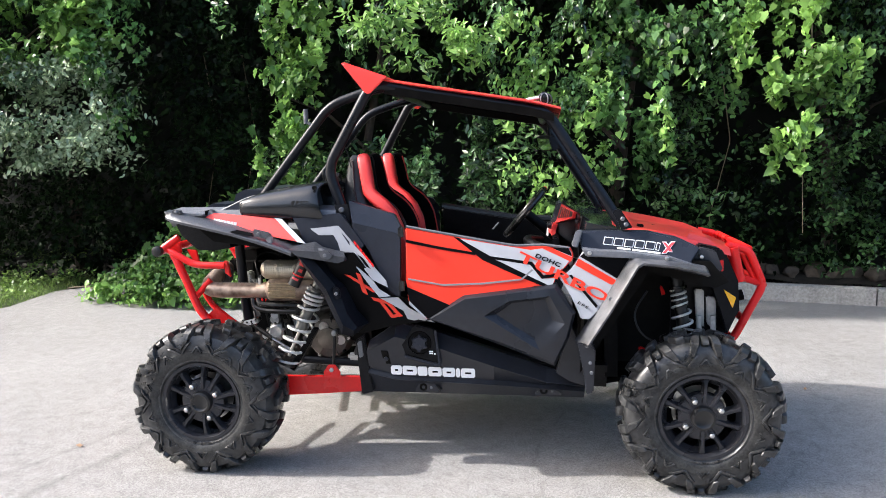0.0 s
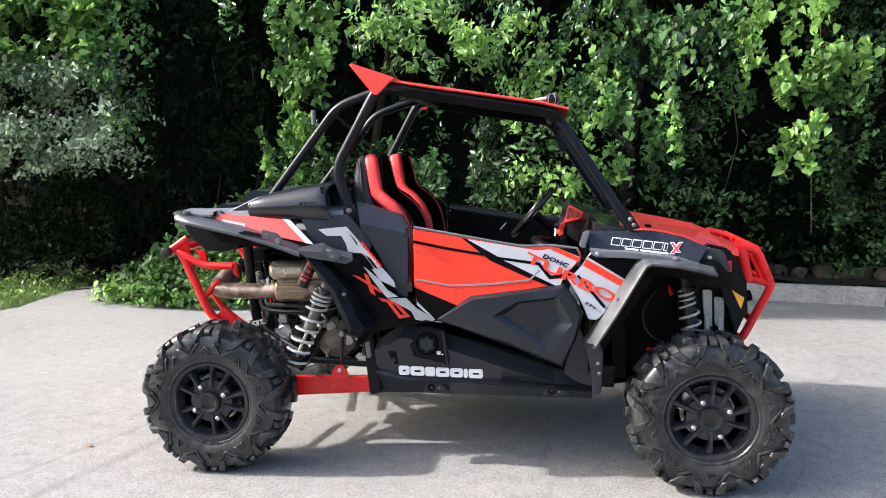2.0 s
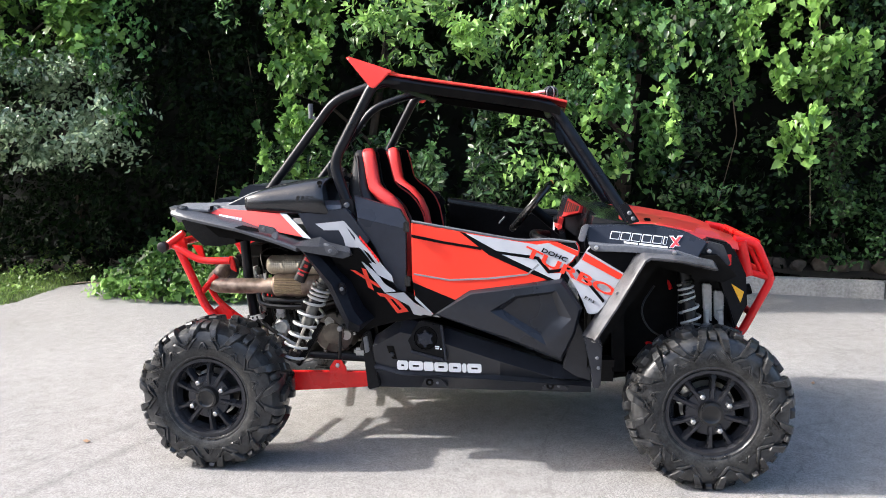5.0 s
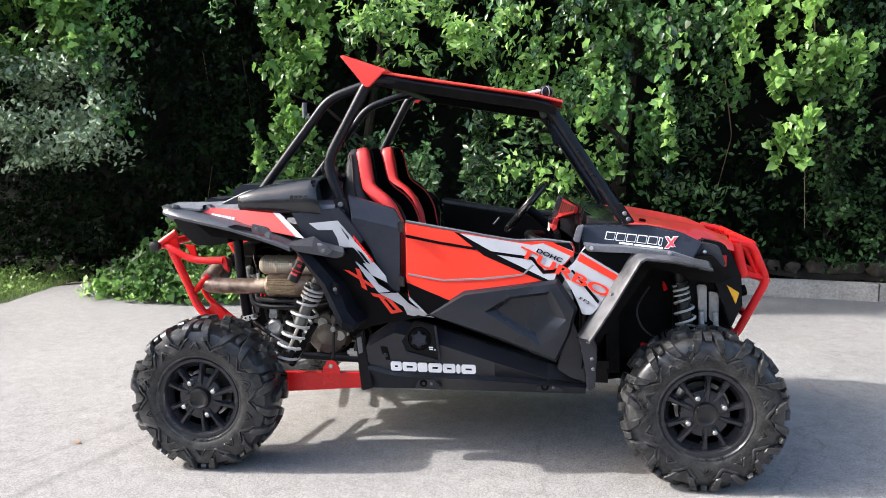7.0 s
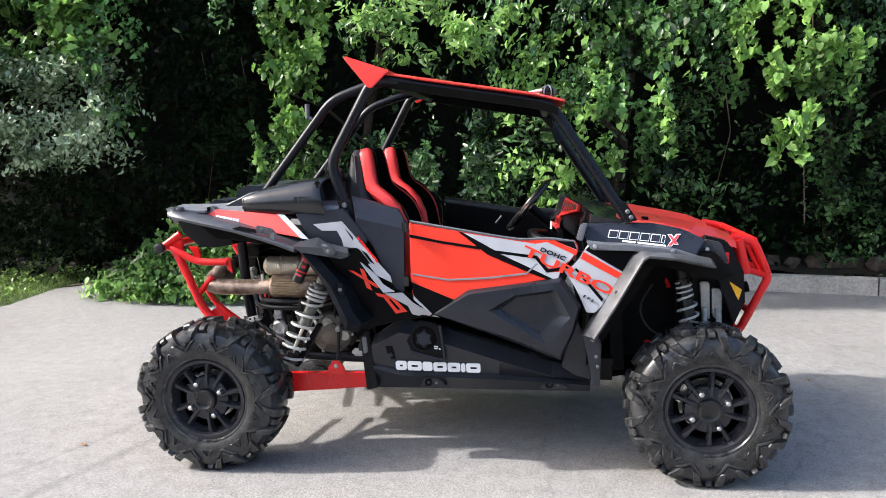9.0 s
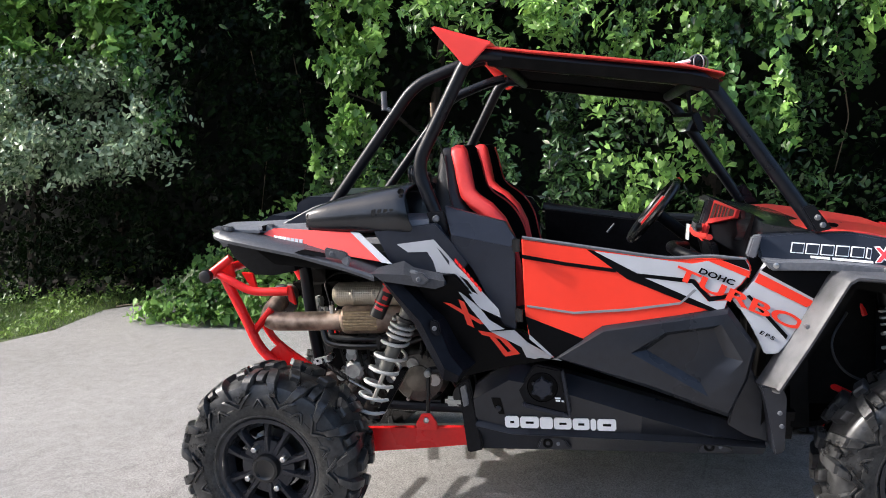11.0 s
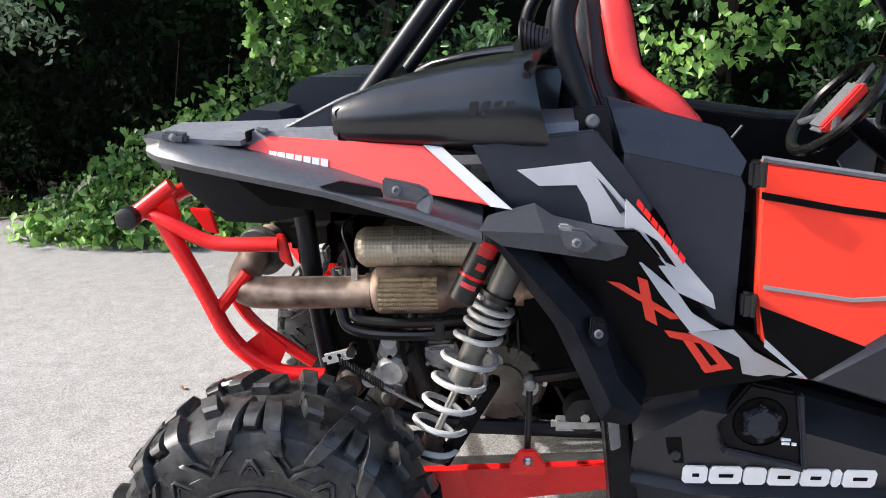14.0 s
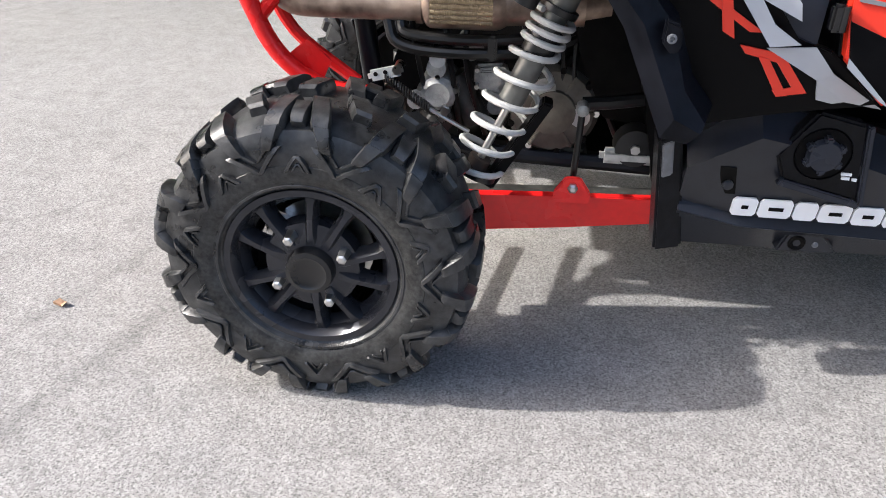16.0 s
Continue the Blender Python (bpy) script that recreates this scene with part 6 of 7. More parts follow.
# seats
def seat(yc):
    """A bucket seat: shell, side bolsters that flare out below the headrest, cushion."""
    rows_ = []
    for z, xb, xf, w in ((0.80, -0.50, -0.20, 0.20), (1.0, -0.53, -0.26, 0.205), (1.18, -0.54, -0.31, 0.21), (1.27, -0.535, -0.37, 0.20), (1.33, -0.525, -0.40, 0.175), (1.42, -0.51, -0.41, 0.155), (1.475, -0.50, -0.415, 0.145), (1.498, -0.485, -0.425, 0.125)):
        cx, hx = (xb + xf) / 2, (xf - xb) / 2
        rows_.append([(cx + hx * math.copysign(abs(math.cos(a)) ** 0.5, math.cos(a)), yc + w * math.copysign(abs(math.sin(a)) ** 0.5, math.sin(a)), z) for a in (2 * math.pi * (k + 0.5) / 20 for k in range(20))])
    s = part("seat", loft(rows_), SHELL, car, "black bucket seat with red bolsters", 60)
    line_ = [(-0.426, 1.506, 0.120, 0.006), (-0.423, 1.502, 0.126, 0.022), (-0.417, 1.484, 0.136, 0.031), (-0.404, 1.43, 0.150, 0.031), (-0.394, 1.37, 0.158, 0.031), (-0.384, 1.325, 0.170, 0.031), (-0.356, 1.293, 0.185, 0.032), (-0.312, 1.262, 0.200, 0.033), (-0.272, 1.215, 0.210, 0.035), (-0.242, 1.15, 0.214, 0.035), (-0.222, 1.04, 0.212, 0.034), (-0.195, 0.90, 0.205, 0.030)]
    for sg in (-1, 1):
        ring = []
        for i, (x, z, y, w) in enumerate(line_):
            p, q = line_[max(i - 1, 0)], line_[min(i + 1, len(line_) - 1)]
            d = Vector((q[0] - p[0], 0, q[1] - p[1])).normalized()
            if i < 3:
                d = Vector((0.15, 0, -1)).normalized()
            n_ = Vector((-d.z, 0, d.x))
            ring.append([Vector((x, yc + sg * y, z)) + n_ * (w * math.copysign(abs(math.cos(a)) ** 0.6, math.cos(a))) + Vector((0, 0.75 * w * math.copysign(abs(math.sin(a)) ** 0.6, math.sin(a)), 0)) for a in (2 * math.pi * (k + 0.5) / 16 for k in range(16))])
        part("bolster", loft(ring), REDSEAT if sg < 0 else BLKSEAT, s, "red padded bolster" if sg < 0 else "", 50)
        part("piping", tube([sum(q, Vector()) / 16 + Vector((0.034, sg * -0.020, 0.004)) for q in ring[2:]], 0.004, 6, 1), BLKSEAT if sg < 0 else REDSEAT, s)
    part("shell_seam", tube([(-0.470, yc - 0.150, 1.47), (-0.463, yc - 0.163, 1.40), (-0.455, yc - 0.185, 1.32), (-0.43, yc - 0.208, 1.25)], 0.005, 6, 1), HOSE, s)
    part("cushion", soften(loft([[(x, yc + y, z) for y, z in ((-0.21, 0.72), (-0.21, h_), (-0.13, h_ - 0.035), (0.13, h_ - 0.035), (0.21, h_), (0.21, 0.72))] for x, h_ in ((-0.45, 0.86), (-0.15, 0.87), (0.08, 0.90))]), 0.02, 3), BLKSEAT, s)
    return s


seat(-0.295)
seat(0.295)
for yc in (-0.16, 0.40):
    part("seat_belt", tube([(-0.52, yc, 1.32), (-0.36, yc - 0.02, 1.22), (-0.20, yc - 0.02, 0.95)], 0.012, 6), HOSE, car)
# tub, firewall, underbody
part("floor_tub", soften(loft([[(x, y, z) for y, z in ((-w_ - 0.06, 0.52), (-w_, 0.40), (w_, 0.40), (w_ + 0.06, 0.52), (w_ + 0.02, 0.53), (w_ - 0.04, 0.46), (0.04 - w_, 0.46), (-w_ - 0.02, 0.53))] for x, w_ in ((-0.36, 0.38), (-0.16, 0.40), (-0.08, 0.50), (0.75, 0.52))]), 0.006), BLACK, car)
# dark walls added inside the body to block light from passing
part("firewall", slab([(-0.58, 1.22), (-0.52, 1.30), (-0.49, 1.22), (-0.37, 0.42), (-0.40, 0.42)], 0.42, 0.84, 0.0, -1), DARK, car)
part("front_bulkhead", slab([(0.72, 1.14), (0.78, 1.14), (0.80, 0.46), (0.74, 0.46)], 0.56, 1.12, 0.0, -1), DARK, car)
keel = [(-0.98, 0.09), (-0.74, 0.14), (-0.40, 0.19), (-0.10, 0.40), (0.62, 0.46), (1.0, 0.25)]
part("skid_plate", loft([[(x, y, z) for x, y in keel + [(x, -y) for x, y in keel[::-1]]] for z in (0.375, 0.395)]), DARK, car)
part("centre_console", box((0.05, 0, 0.60), (0.75, 0.14, 0.26), (0, 0, 0), 0.03), BLACK, car)
part("gear_lever", join(rod((0.22, -0.02, 0.72), (0.19, -0.02, 0.98), 0.008), rod((0.19, -0.02, 0.96), (0.188, -0.02, 1.02), 0.02)), GLOSS, car)
part("door_strap_bar", rod((0.14, 0.60, 1.035), (0.175, 0.61, 1.075), 0.005), TAB, car)
part("far_door_top_rail", tube([(-0.18, 0.662, 1.172), (0.23, 0.668, 1.104), (0.33, 0.669, 1.09), (0.46, 0.669, 1.094), (0.59, 0.67, 1.078)], 0.026, 10), GLOSS, car)
# cage cross tubes and roof
for x, y, z in ((-0.24, 0.56, 1.792), (0.44, 0.555, 1.685)):
    part("cage_cross_tube", rod((x, -y, z), (x, y, z), 0.022), TUBE, car)
part("shoulder_cross_tube", tube([(-0.53, -0.61, 1.40), (-0.57, -0.3, 1.36), (-0.59, 0.3, 1.36), (-0.56, 0.61, 1.40)], 0.019, 10), TUBE, car)
roof = part("roof", soften(loft([[(x, y, z) for y, z in ((-w, zt - 0.004), (-w, zt), (-w + 0.06, zt + 0.010), (w - 0.06, zt + 0.010), (w, zt), (w, zt - 0.004), (w - 0.03, zt - 0.010), (w - 0.05, zt - 0.008), (-w + 0.05, zt - 0.008), (-w + 0.03, zt - 0.010))] for x, zt, w in ((-0.27, 1.838, 0.62), (-0.12, 1.812, 0.62), (0.40, 1.728, 0.61), (0.53, 1.698, 0.55))]), 0.003, 1, 40), REDP, car, "red plastic roof panel with rear spoiler")
for y in (-0.575, 0.575):
    part("roof_rail_trim", loft([[(x, y + a, z + b) for a, b in ((-0.04, 0), (0.03, 0), (0.02, -0.035), (-0.03, -0.035))] for x, z in ((-0.27, 1.812), (-0.12, 1.785), (0.40, 1.700), (0.50, 1.672))]), DARK, roof)
part("roof_liner", loft([[(x, y, z) for y, z in ((0.0, z0), (0.56, z0), (0.56, z0 - 0.006), (0.0, z0 - 0.006))] for x, z0 in ((-0.25, 1.818), (0.40, 1.712), (0.52, 1.675))]), BLKSEAT, roof)
# sheet added under the red roof; its darker red paints the shade
part("roof_inner_panel", loft([[(x, y, z) for y, z in ((-0.56, z0), (-0.004, z0), (-0.004, z0 - 0.006), (-0.56, z0 - 0.006))] for x, z0 in ((-0.25, 1.818), (0.40, 1.712), (0.52, 1.675))]), DARKRED, roof, "sheet under the roof with shade in its red")
part("spoiler", soften(loft([[(x, y, z) for x, z in ((-0.455, 1.912), (-0.44, 1.915), (-0.25, 1.850), (-0.25, 1.835), (-0.44, 1.899))] for y in (-0.66, 0.66)]), 0.003, 1), REDP, roof)
mount = part("light_pod", lathe([(0.012, -0.014), (0.024, -0.012), (0.028, 0.0), (0.024, 0.012), (0.012, 0.014)], (0.455, -0.44, 1.748), 20), GLOSS, roof, "small round clear light on a white bracket")
for a0 in (0.0, 60.0, 120.0):
    part("wire_guard", tube([(0.455 + 0.034 * math.cos(a) * math.cos(radians(a0)), -0.44 + 0.034 * math.cos(a) * math.sin(radians(a0)), 1.745 + 0.030 * math.sin(a)) for a in (2 * math.pi * k / 20 for k in range(20))], 0.003, 6, 0, closed=True), TAB, mount)
part("white_bracket", tube([(0.36, -0.44, 1.742), (0.40, -0.44, 1.752), (0.43, -0.44, 1.755)], 0.007, 8), WHITE, mount)
part("rear_mirror", soften(loft([[(x, y, z) for y, z in ((-0.10, 1.515), (-0.085, 1.58), (0.10, 1.585), (0.105, 1.53), (0.07, 1.51))] for x in (0.455, 0.485)]), 0.008), BLACK, car, "interior rear-view mirror")
part("mirror_glass", loft([[(x, y, z) for y, z in ((-0.09, 1.522), (-0.078, 1.572), (0.092, 1.577), (0.096, 1.534), (0.065, 1.518))] for x in (0.452, 0.4545)]), MIRROR, bpy.data.objects["rear_mirror"], "", 0)
for name_ in ("rear_mirror", "mirror_glass"):
    turn_ = Matrix.Translation((0.47, 0, 1.55)) @ Matrix.Rotation(radians(24), 4, "Z") @ Matrix.Rotation(radians(-16), 4, "Y") @ Matrix.Diagonal((1, 0.85, 1.1, 1)) @ Matrix.Translation((-0.47, 0, -1.55))
    bpy.data.objects[name_].data.transform(turn_)
part("mirror_stalk", rod((0.48, 0, 1.57), (0.47, 0, 1.68), 0.008), BLACK, bpy.data.objects["rear_mirror"])
for yy, m_, nm in ((-0.455, TAB, "whip_mount"), (0.455, TWIG, "whip_mount")):
    wm = part(nm, rod((-0.690, yy - 0.005, 1.652), (-0.690, yy - 0.005, 1.722), 0.0115, 12), m_, car, "small clamp mount on the cage brace")
    part("clamp", box((-0.665, yy, 1.648), (0.045, 0.03, 0.014), (0, 30, 0), 0.004), TAB, wm)
part("hoop_clip", box((-0.455, -0.59, 1.60), (0.03, 0.03, 0.035), (0, 30, 0), 0.005), GLOSS, car)
part("cord_coil", tube([Vector((-0.60, -0.47, 1.405)).lerp(Vector((-0.53, -0.45, 1.375)), k / 110) + 0.030 * Vector((0.2 * math.cos(k * 0.5), 0.75 * math.cos(k * 0.5), math.sin(k * 0.5))) for k in range(111)], 0.0055, 6, 0), HOSE, car, "wound black cord behind the scoop")
part("dangling_cord", tube([(-0.48, -0.58, 1.56), (-0.46, -0.55, 1.50), (-0.45, -0.54, 1.44)], 0.0025, 6), HOSE, car)
# front bumper
fb = part("front_bumper", rod((1.415, -0.34, 1.035), (1.415, 0.34, 1.035), 0.019), RED, car, "red tubular steel front bumper")
for sg in (-1, 1):
    part("bumper_post", rod((1.335, sg * 0.37, 1.045), (1.372, sg * 0.37, 0.885), 0.027, 18), RED, fb)
    part("bumper_loop", tube([(1.31, sg * 0.355, 1.055), (1.415, sg * 0.345, 1.035), (1.488, sg * 0.345, 0.865), (1.352, sg * 0.36, 0.60), (1.24, sg * 0.36, 0.575)], 0.0195, 12, 1.3), RED, fb)
    part("bumper_stay", rod((1.372, sg * 0.36, 0.905), (1.485, sg * 0.345, 0.868), 0.015, 10), RED, fb)
    part("bumper_strut", rod((1.385, sg * 0.33, 1.02), (1.455, sg * 0.335, 0.875), 0.012, 10), RED, fb)
    part("bumper_plate", slab([(1.335, 1.05), (1.41, 1.035), (1.425, 1.005), (1.35, 1.015)], 0.35, 0.012, 0.003, sg), RED, fb)
    part("tow_light", rod((1.365, sg * 0.30, 0.80), (1.405, sg * 0.30, 0.81), 0.026, 14), DARK, fb)
for x, z in ((1.488, 0.865), (1.352, 0.60), (1.40, 0.70)):
    part("bumper_cross_tube", rod((x, -0.34, z), (x, 0.34, z), 0.017), RED, fb)
# rear bumper
rb = part("rear_bumper", rod((-1.533, -0.385, 1.015), (-1.533, 0.385, 1.015), 0.022), RED, car, "red tubular steel rear bumper")
for sg in (-1, 1):
    part("end_cap", lathe([(0.018, sg * 0.402), (0.026, sg * 0.398), (0.028, sg * 0.390), (0.028, sg * 0.372), (0.02, sg * 0.370)], (-1.533, 0, 1.015), 20), HOSE, rb, "dark rubber end cap")
    part("main_tube", tube([(-1.47, sg * 0.345, 1.005), (-1.42, sg * 0.36, 0.915), (-1.38, sg * 0.36, 0.825), (-1.335, sg * 0.36, 0.710), (-1.285, sg * 0.36, 0.650), (-1.21, sg * 0.355, 0.60), (-1.10, sg * 0.34, 0.587)], 0.0215, 12, 1.4), RED, rb)
    part("stay_tube", tube([(-1.52, sg * 0.33, 1.022), (-1.47, sg * 0.36, 1.012), (-1.37, sg * 0.36, 0.953), (-1.32, sg * 0.36, 0.94), (-1.18, sg * 0.36, 0.94)], 0.018, 12, 1.6), RED, rb)
    part("stay_plate", slab([(-1.185, 0.965), (-1.165, 0.96), (-1.15, 0.88), (-1.18, 0.90)], 0.365, 0.02, 0.003, sg), RED, rb)
    part("brace_tube", tube([(-1.355, sg * 0.355, 0.765), (-1.275, sg * 0.33, 0.86)], 0.0165, 10, 0), RED, rb)
    part("gusset", slab([(-1.316, 0.660), (-1.244, 0.717), (-1.189, 0.665), (-1.226, 0.590), (-1.275, 0.590)], 0.345, 0.008, 0.002, sg), RED, rb)
    part("top_tube", rod((-1.533, sg * 0.36, 1.015), (-1.435, sg * 0.34, 1.085), 0.019, 12), RED, rb)
    part("lower_stay", tube([(-1.335, sg * 0.29, 0.80), (-1.316, sg * 0.285, 0.752), (-1.285, sg * 0.28, 0.705), (-1.235, sg * 0.28, 0.664), (-1.14, sg * 0.28, 0.595)], 0.016, 10), RED, rb)
    part("corner_plate", slab([(-1.50, 1.06), (-1.44, 1.06), (-1.43, 1.0), (-1.46, 0.97), (-1.50, 1.0)], 0.325, 0.012, 0.003, sg), RED, rb)
part("rear_fascia", soften(loft([[(x, y, z) for x, z in ((-1.29, 1.20), (-1.24, 1.06), (-1.12, 1.05), (-1.10, 1.2))] for y in (-0.42, 0.42)]), 0.006), BLACK, car)
for sg in (-1, 1):
    part("tail_flap", slab([(-1.435, 1.01), (-1.38, 1.005), (-1.365, 0.94), (-1.40, 0.95)], 0.26, 0.015, 0.003, sg), RED, rb)
part("bed_floor", box((-0.85, 0, 1.10), (0.80, 1.14, 0.04), (0, 0, 0), 0.01), BLACK, car)
for sg in (-1, 1):
    part("deck_panel", soften(loft([[(x, sg * y, z) for x, y, z in ((-1.315, 0.695, z0 + 0.240), (-1.30, 0.56, z0 + 0.252), (-1.085, 0.56, z0 + 0.252), (-1.135, 0.69, z0 + 0.228))] for z0 in (0.994, 1.004)]), 0.003, 1), DECK, car, "flat deck panel coloured light for sky sheen")
part("tail_deck", soften(loft([[(x, y, z) for x, z in ((-1.33, 1.12), (-1.31, 1.19), (-1.235, 1.248), (-1.165, 1.256), (-1.150, 1.300), (-1.105, 1.324), (-0.955, 1.320), (-0.925, 1.26), (-0.91, 1.12))] for y in (-0.25, -0.22, 0.36, 0.40)]), 0.005, 2), NAVY, car, "stepped black plastic tail deck")
part("tail_deck_step", soften(loft([[(x, y, z) for x, z in ((-1.33, 1.12), (-1.305, 1.20), (-1.235, 1.245), (-1.19, 1.268), (-1.13, 1.262), (-1.10, 1.20), (-1.10, 1.11))] for y in (-0.44, -0.41, -0.28, -0.262)]), 0.005, 2), NAVY, car)
for yy in (-0.42, 0.42):
    part("deck_step", soften(loft([[(x, yy + a, z) for x, z in ((-1.34, 1.12), (-1.30, 1.19), (-1.22, 1.215), (-1.12, 1.19), (-1.10, 1.12))] for a in (-0.06, 0.06)]), 0.008, 2), FENDER, car)
part("bed_box", soften(loft([[(x, y, z) for y, z in ((-0.34, 1.12), (-0.30, h_), (0.30, h_), (0.34, 1.12))] for x, h_ in ((-0.85, 1.16), (-0.75, 1.18), (-0.62, 1.20), (-0.55, 1.20))]), 0.01), FENDER, car)
# exhaust
ex = part("exhaust_pipe", tube([(-1.283, -0.075, 0.885), (-1.312, -0.213, 0.848), (-1.301, -0.325, 0.807), (-1.182, -0.320, 0.803), (-0.969, -0.320, 0.805)], 0.0405, 20, 4), HEATED, car, "heat-stained steel exhaust pipe")
part("exhaust_flange", lathe([(0.040, -0.016), (0.064, -0.014), (0.069, -0.010), (0.069, -0.004), (0.060, 0.0), (0.060, 0.006), (0.069, 0.010), (0.066, 0.016), (0.040, 0.018)], (0, 0, 0), 28, "x"), ENGINE, ex).matrix_world = Matrix.Translation((-1.290, -0.155, 0.867)) @ Vector((-0.22, -0.95, -0.2)).to_track_quat("X", "Z").to_matrix().to_4x4()
part("exhaust_clamp", rod((-0.982, -0.320, 0.805), (-0.967, -0.320, 0.805), 0.046, 20), HEATED, ex)
flex = part("catalyst_body", lathe([(0.040, -0.969), (0.056, -0.956), (0.060, -0.948), (0.060, -0.798), (0.055, -0.782), (0.045, -0.766), (0.043, -0.596)], (0, -0.320, 0.810), 32, "x"), HEATED, ex, "heat-browned catalyst body")
for k in range(7):
    a = radians(-34 + 12.5 * k)
    c_ = Vector((0, -0.320 - 0.0565 * math.cos(a), 0.810 + 0.0565 * math.sin(a)))
    pts = [c_ + Vector((-0.945 + 0.0011 * q, 0, 0)) for q in range(131)]
    part("braided_band", tube(pts, [0.0070 + 0.0004 * math.sin(q * 1.25 + k) for q in range(131)], 8, 0), GOLD, flex, "gold braided band", 80)
part("exhaust_rear", rod((-0.788, -0.320, 0.812), (-0.543, -0.288, 0.816), 0.051), HEATED, ex)
bm = bmesh.new()
rows_ = []
for i in range(71):
    x = -1.008 + 0.0043 * i
    e = min(1, 0.45 + 0.22 * math.sqrt(i))                                     # rounded rear end
    ring = []
    for k in range(33):
        a = radians(-75 + 5 * k)
        d = 0.0035 * sum(math.exp(-((i - q - 3.0 * abs((k % 12) / 6 - 1)) / 1.6) ** 2) for q in (22, 43))     # two zigzag ribs
        ring.append(bm.verts.new((x, -0.283 - (0.062 * e + d) * math.cos(a), 0.911 + (0.051 * e + d) * math.sin(a))))
    rows_.append(ring)
for a_, b_ in zip(rows_, rows_[1:]):
    for k in range(32):
        bm.faces.new((a_[k], a_[k + 1], b_[k + 1], b_[k]))
bm.faces.new(rows_[0])
bm.faces.new(rows_[-1])
shield = part("heat_shield", bm, SHIELD, ex, "dimpled metal heat shield", 50)
part("shield_hole", rod((-0.982, -0.336, 0.925), (-0.982, -0.313, 0.925), 0.007, 12), DARK, shield)
part("sensor_cable", tube([(-1.006, -0.330, 0.832), (-1.011, -0.341, 0.901), (-1.043, -0.309, 0.975), (-0.979, -0.267, 1.007), (-0.916, -0.224, 0.975)], 0.004, 6), HOSE, ex)
part("sensor", rod((-1.006, -0.330, 0.826), (-1.006, -0.336, 0.874), 0.0095, 8), STEEL, ex)
part("muffler", soften(box((-1.16, 0.15, 0.90), (0.22, 0.60, 0.18), (0, 0, 0), 0.06), 0.002), DARK, car)
# engine bay
part("frame_upright", tube([(-1.150, -0.235, 1.06), (-1.135, -0.235, 0.80), (-1.10, -0.23, 0.48)], 0.026, 12), TUBE, car)
part("frame_upright", tube([(-1.150, 0.235, 1.06), (-1.135, 0.235, 0.80), (-1.10, 0.23, 0.48)], 0.026, 12), TUBE, car)
part("frame_rail", tube([(-1.10, -0.30, 0.50), (-0.80, -0.32, 0.44), (-0.40, -0.33, 0.43)], 0.02, 10), TUBE, car)
part("frame_rail", tube([(-1.10, 0.30, 0.50), (-0.80, 0.32, 0.44), (-0.40, 0.33, 0.43)], 0.02, 10), TUBE, car)
eng = part("engine_block", soften(box((-0.78, 0.0, 0.70), (0.44, 0.40, 0.44), (0, 0, 0), 0.03), 0.004), ENGINE, car, "dark grimy engine block")
part("gearbox_case", lathe([(0.06, -0.33), (0.10, -0.325), (0.115, -0.30), (0.118, -0.24), (0.09, -0.20)], (-0.65, 0, 0.56), 24), TAN, eng, "tan-stained cast gearbox cover")
part("gearbox_case", lathe([(0.03, -0.345), (0.055, -0.34), (0.06, -0.32), (0.05, -0.30)], (-0.65, 0, 0.56), 20), TAN, eng)
for k in range(9):
    a = 2 * math.pi * k / 9
    part("cover_bolt", rod((-0.65 + 0.105 * math.cos(a), -0.33, 0.56 + 0.105 * math.sin(a)), (-0.65 + 0.105 * math.cos(a), -0.29, 0.56 + 0.105 * math.sin(a)), 0.008, 8), DARK if k % 3 else STEEL, eng)
for k in range(6):
    a = math.pi * k / 3
    part("cover_rib", box((-0.65 + 0.075 * math.cos(a), -0.328, 0.56 + 0.075 * math.sin(a)), (0.055, 0.012, 0.008), (0, -math.degrees(a), 0), 0.002), TAN, eng)
case_ = part("crankcase_cover", lathe([(0.005, -0.33), (0.030, -0.332), (0.044, -0.322), (0.050, -0.30), (0.052, -0.22)], (-0.932, 0, 0.588), 24), ALU, eng, "cast aluminium crankcase cover")
part("pump_cover", lathe([(0.004, -0.338), (0.018, -0.336), (0.024, -0.325), (0.042, -0.32), (0.046, -0.29), (0.046, -0.22)], (-0.937, 0, 0.520), 24), ENGINE, eng)
part("vent_cap", rod((-0.935, -0.30, 0.655), (-0.935, -0.335, 0.655), 0.024, 16), ALU, eng)
for k in range(5):
    a = 2 * math.pi * k / 5 + 0.3
    part("cover_bolt", rod((-0.932 + 0.046 * math.cos(a), -0.335, 0.588 + 0.046 * math.sin(a)), (-0.932 + 0.046 * math.cos(a), -0.30, 0.588 + 0.046 * math.sin(a)), 0.007, 6), STEEL, case_)
plate_ = part("cover_plate", slab([(-0.846, 0.658), (-0.77, 0.665), (-0.755, 0.62), (-0.785, 0.578), (-0.82, 0.585), (-0.846, 0.605)], 0.30, 0.03, 0.008, -1), ALU, eng, "pale cast aluminium cover plate")
part("plate_rim", slab([(-0.83, 0.645), (-0.782, 0.65), (-0.772, 0.62), (-0.79, 0.595), (-0.815, 0.60), (-0.83, 0.612)], 0.308, 0.012, 0.004, -1), ALU, plate_)
for x, z in ((-0.838, 0.65), (-0.775, 0.657), (-0.765, 0.622), (-0.79, 0.588), (-0.838, 0.608)):
    part("cover_bolt", rod((x, -0.318, z), (x, -0.29, z), 0.006, 6), STEEL, plate_)
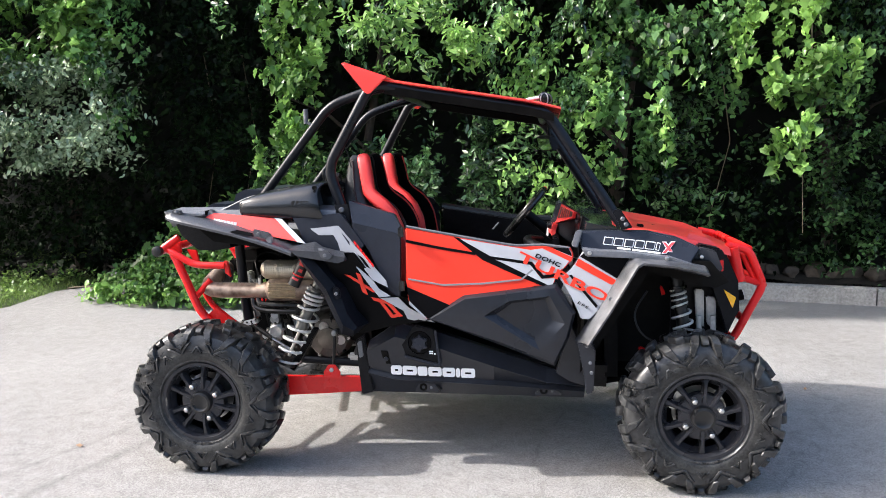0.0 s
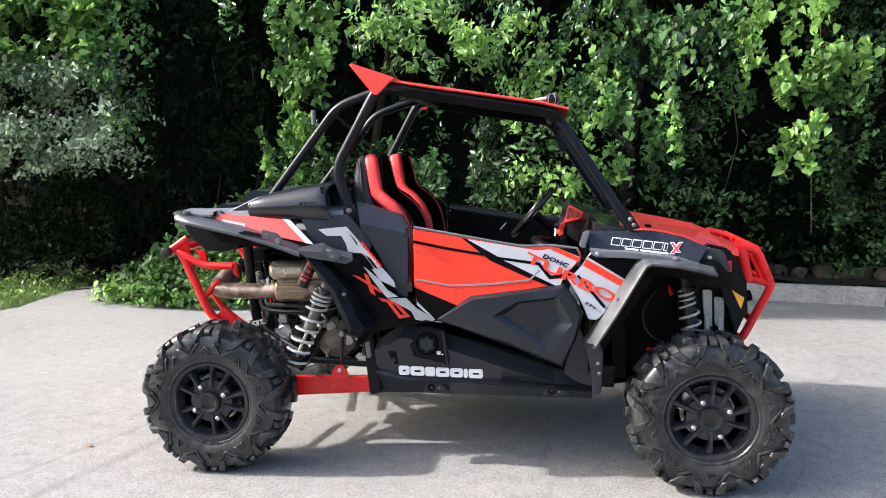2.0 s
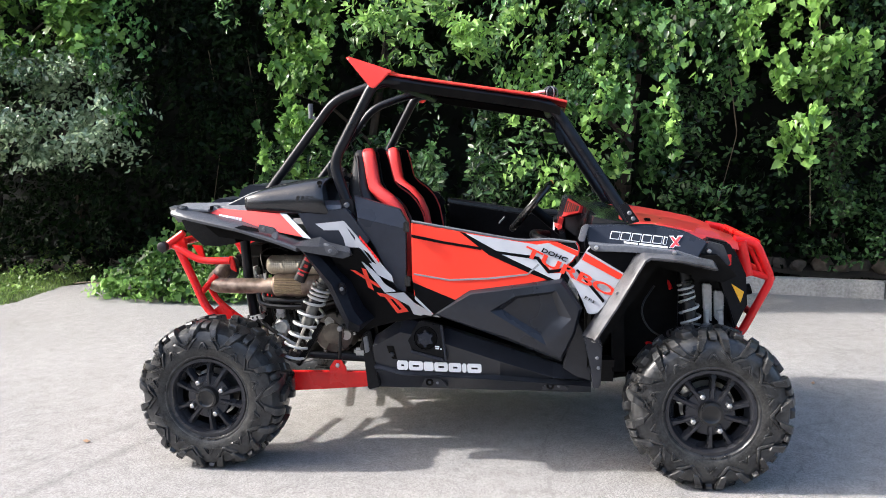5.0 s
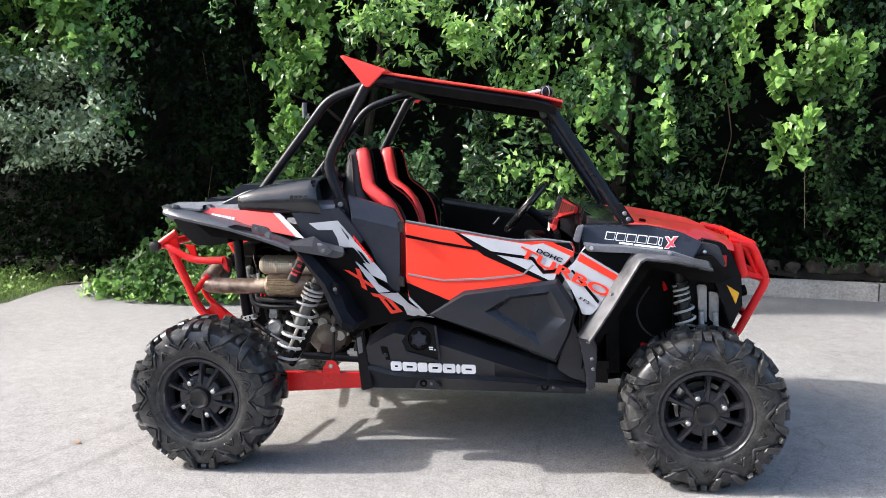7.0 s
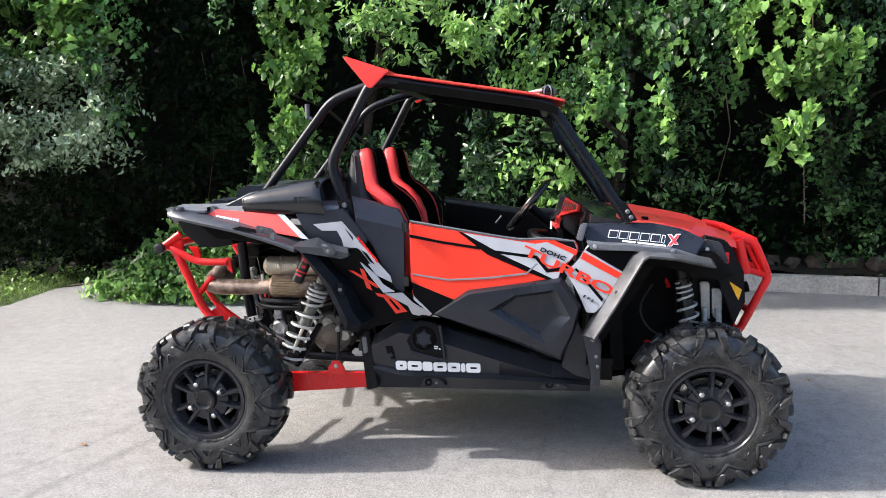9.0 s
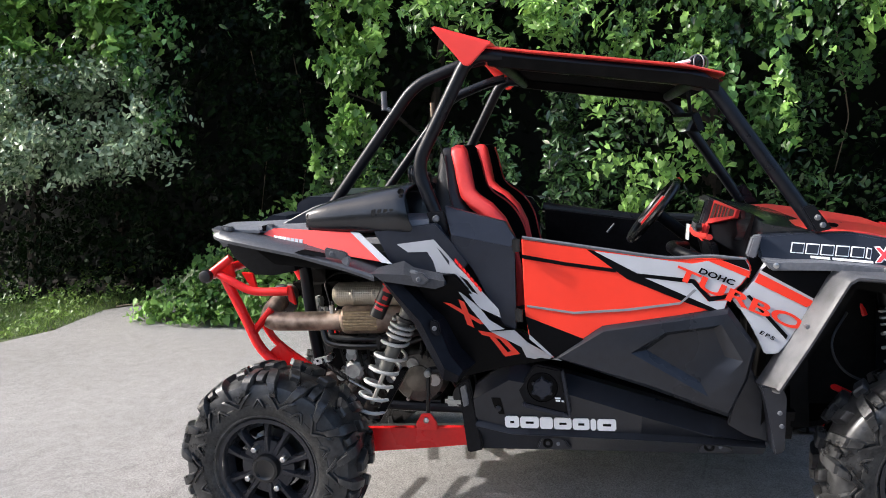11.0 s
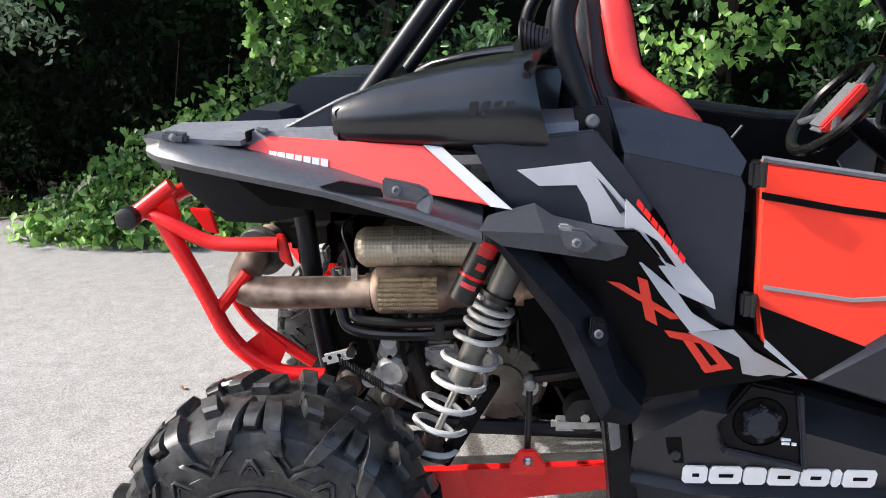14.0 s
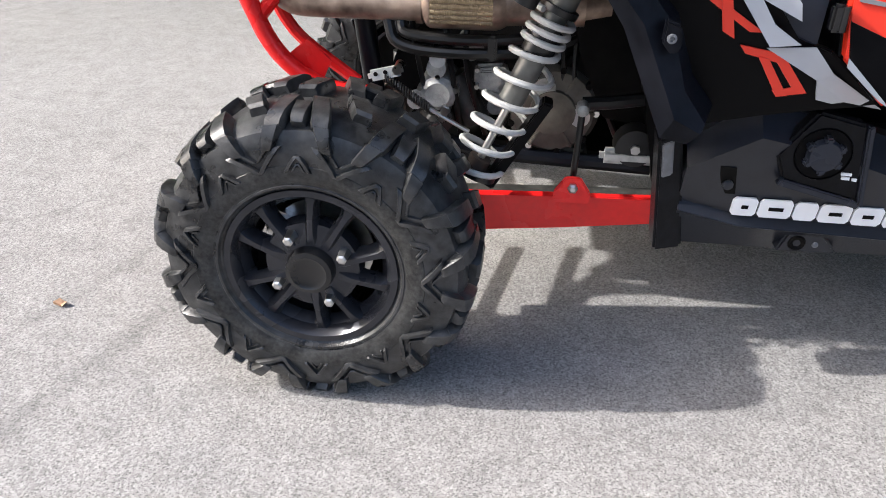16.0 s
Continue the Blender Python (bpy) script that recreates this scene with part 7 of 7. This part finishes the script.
# black sheet added to paint the shade behind the shock
part("arch_liner", slab([(-0.655, 1.00), (-0.40, 1.00), (-0.405, 0.53), (-0.53, 0.555), (-0.595, 0.70), (-0.64, 0.87)], 0.335, 0.012, 0.003, -1), DARK, eng, "black sheet added to darken the wheel arch")
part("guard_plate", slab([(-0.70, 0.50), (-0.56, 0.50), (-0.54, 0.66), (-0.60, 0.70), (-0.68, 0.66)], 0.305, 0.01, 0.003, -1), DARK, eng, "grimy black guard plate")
for k in range(3):
    part("lever_hole", rod((-1.082 + 0.024 * k, -0.3435, 0.637 + 0.006 * k), (-1.082 + 0.024 * k, -0.33, 0.637 + 0.006 * k), 0.0055, 10), DARK, eng)
part("oil_pan", box((-0.63, -0.27, 0.445), (0.15, 0.10, 0.035), (0, 4, 0), 0.012), TAN, eng)
part("cylinder_cover", box((-0.60, -0.28, 0.60), (0.05, 0.06, 0.05), (0, 18, 0), 0.012), ALU, eng)
part("final_drive", lathe([(0.03, -0.28), (0.040, -0.27), (0.045, -0.24), (0.052, -0.18), (0.045, -0.1)], (-1.05, 0, 0.53), 20), BRONZE, eng)
part("final_drive_case", box((-0.98, -0.18, 0.62), (0.16, 0.12, 0.16), (0, 20, 0), 0.02), DARK, eng)
part("pale_casting", slab([(-1.168, 0.846), (-1.141, 0.880), (-1.110, 0.885), (-1.102, 0.853), (-1.121, 0.801), (-1.166, 0.796)], 0.20, 0.06, 0.008, -1), COOLER, eng, "pale cast aluminium housing")
part("starter", rod((-0.90, -0.26, 0.62), (-0.84, -0.26, 0.50), 0.036, 16), ENGINE, eng)
part("pump", rod((-0.86, -0.24, 0.70), (-0.86, -0.30, 0.70), 0.034, 16), ALU, eng)
part("shift_lever", box((-1.058, -0.338, 0.640), (0.088, 0.008, 0.027), (0, -14, 0), 0.008), SPRING, eng)
part("shift_lever_boss", rod((-1.028, -0.348, 0.651), (-1.028, -0.30, 0.651), 0.012, 12), STEEL, eng)
part("return_spring", tube([Vector((-1.06, -0.335, 0.63)).lerp(Vector((-0.95, -0.34, 0.555)), k / 140) + 0.011 * Vector((0, math.cos(k * 0.8), math.sin(k * 0.8))) for k in range(141)], 0.0028, 5, 0), HOSE, eng)
part("cable_end", rod((-0.95, -0.34, 0.555), (-0.85, -0.35, 0.505), 0.0055, 8), STEEL, eng)
part("cable_bracket", box((-0.915, -0.34, 0.545), (0.02, 0.015, 0.045), (0, 20, 0), 0.004), STEEL, eng)
for dz in (0.0, 0.032):
    part("coolant_hose", tube([(-1.06 + dz, -0.30, 0.86), (-1.05 + dz, -0.33, 0.76), (-1.03 + dz * 0.6, -0.345, 0.705 + dz), (-0.85, -0.36, 0.70 + dz), (-0.65, -0.34, 0.715 + dz), (-0.52, -0.25, 0.78)], 0.0135, 10), HOSE, eng)
part("hose_clip", box((-0.80, -0.36, 0.72), (0.022, 0.03, 0.06), (0, 0, 0), 0.006), HOSE, eng)
part("hose_end", rod((-1.055, -0.30, 0.86), (-1.057, -0.30, 0.80), 0.0145, 10), STEEL, eng)
part("mount_ring", lathe([(0.018, -0.40), (0.046, -0.398), (0.05, -0.385), (0.05, -0.35), (0.03, -0.34)], (-0.451, 0, 0.505), 24), HOSE, car)
part("mount_bracket", box((-0.462, -0.39, 0.483), (0.14, 0.03, 0.04), (0, 0, 0), 0.012), ALU, car)
part("mount_bolt", rod((-0.451, -0.408, 0.505), (-0.451, -0.39, 0.505), 0.012, 6), STEEL, car)
rg = random.Random(11)
for k in range(26):                                                # brackets, caps and fittings in the bay
    x, z, y = rg.uniform(-1.05, -0.48), rg.uniform(0.47, 0.80), rg.uniform(-0.30, -0.18)
    if k % 2:
        part("fitting", rod((x, y, z), (x, y - rg.uniform(0.03, 0.07), z), rg.uniform(0.010, 0.026), 12), rg.choice([ALU, SPRING, HOSE, ALU]), eng)
    else:
        part("bracket", box((x, y, z), (rg.uniform(0.02, 0.09), 0.03, rg.uniform(0.02, 0.07)), (0, rg.uniform(-40, 40), 0), 0.005), rg.choice([ALU, ENGINE, ALU, DARK]), eng)
for k in range(7):
    x = -1.02 + 0.085 * k
    part("wire", tube([(x, -0.28, 0.88), (x + rg.uniform(-0.08, 0.08), -0.33, 0.68), (x + rg.uniform(-0.1, 0.1), -0.30, 0.48)], rg.uniform(0.004, 0.008), 6), HOSE, eng)
# black sheet added in mid-bay to block light from the far side
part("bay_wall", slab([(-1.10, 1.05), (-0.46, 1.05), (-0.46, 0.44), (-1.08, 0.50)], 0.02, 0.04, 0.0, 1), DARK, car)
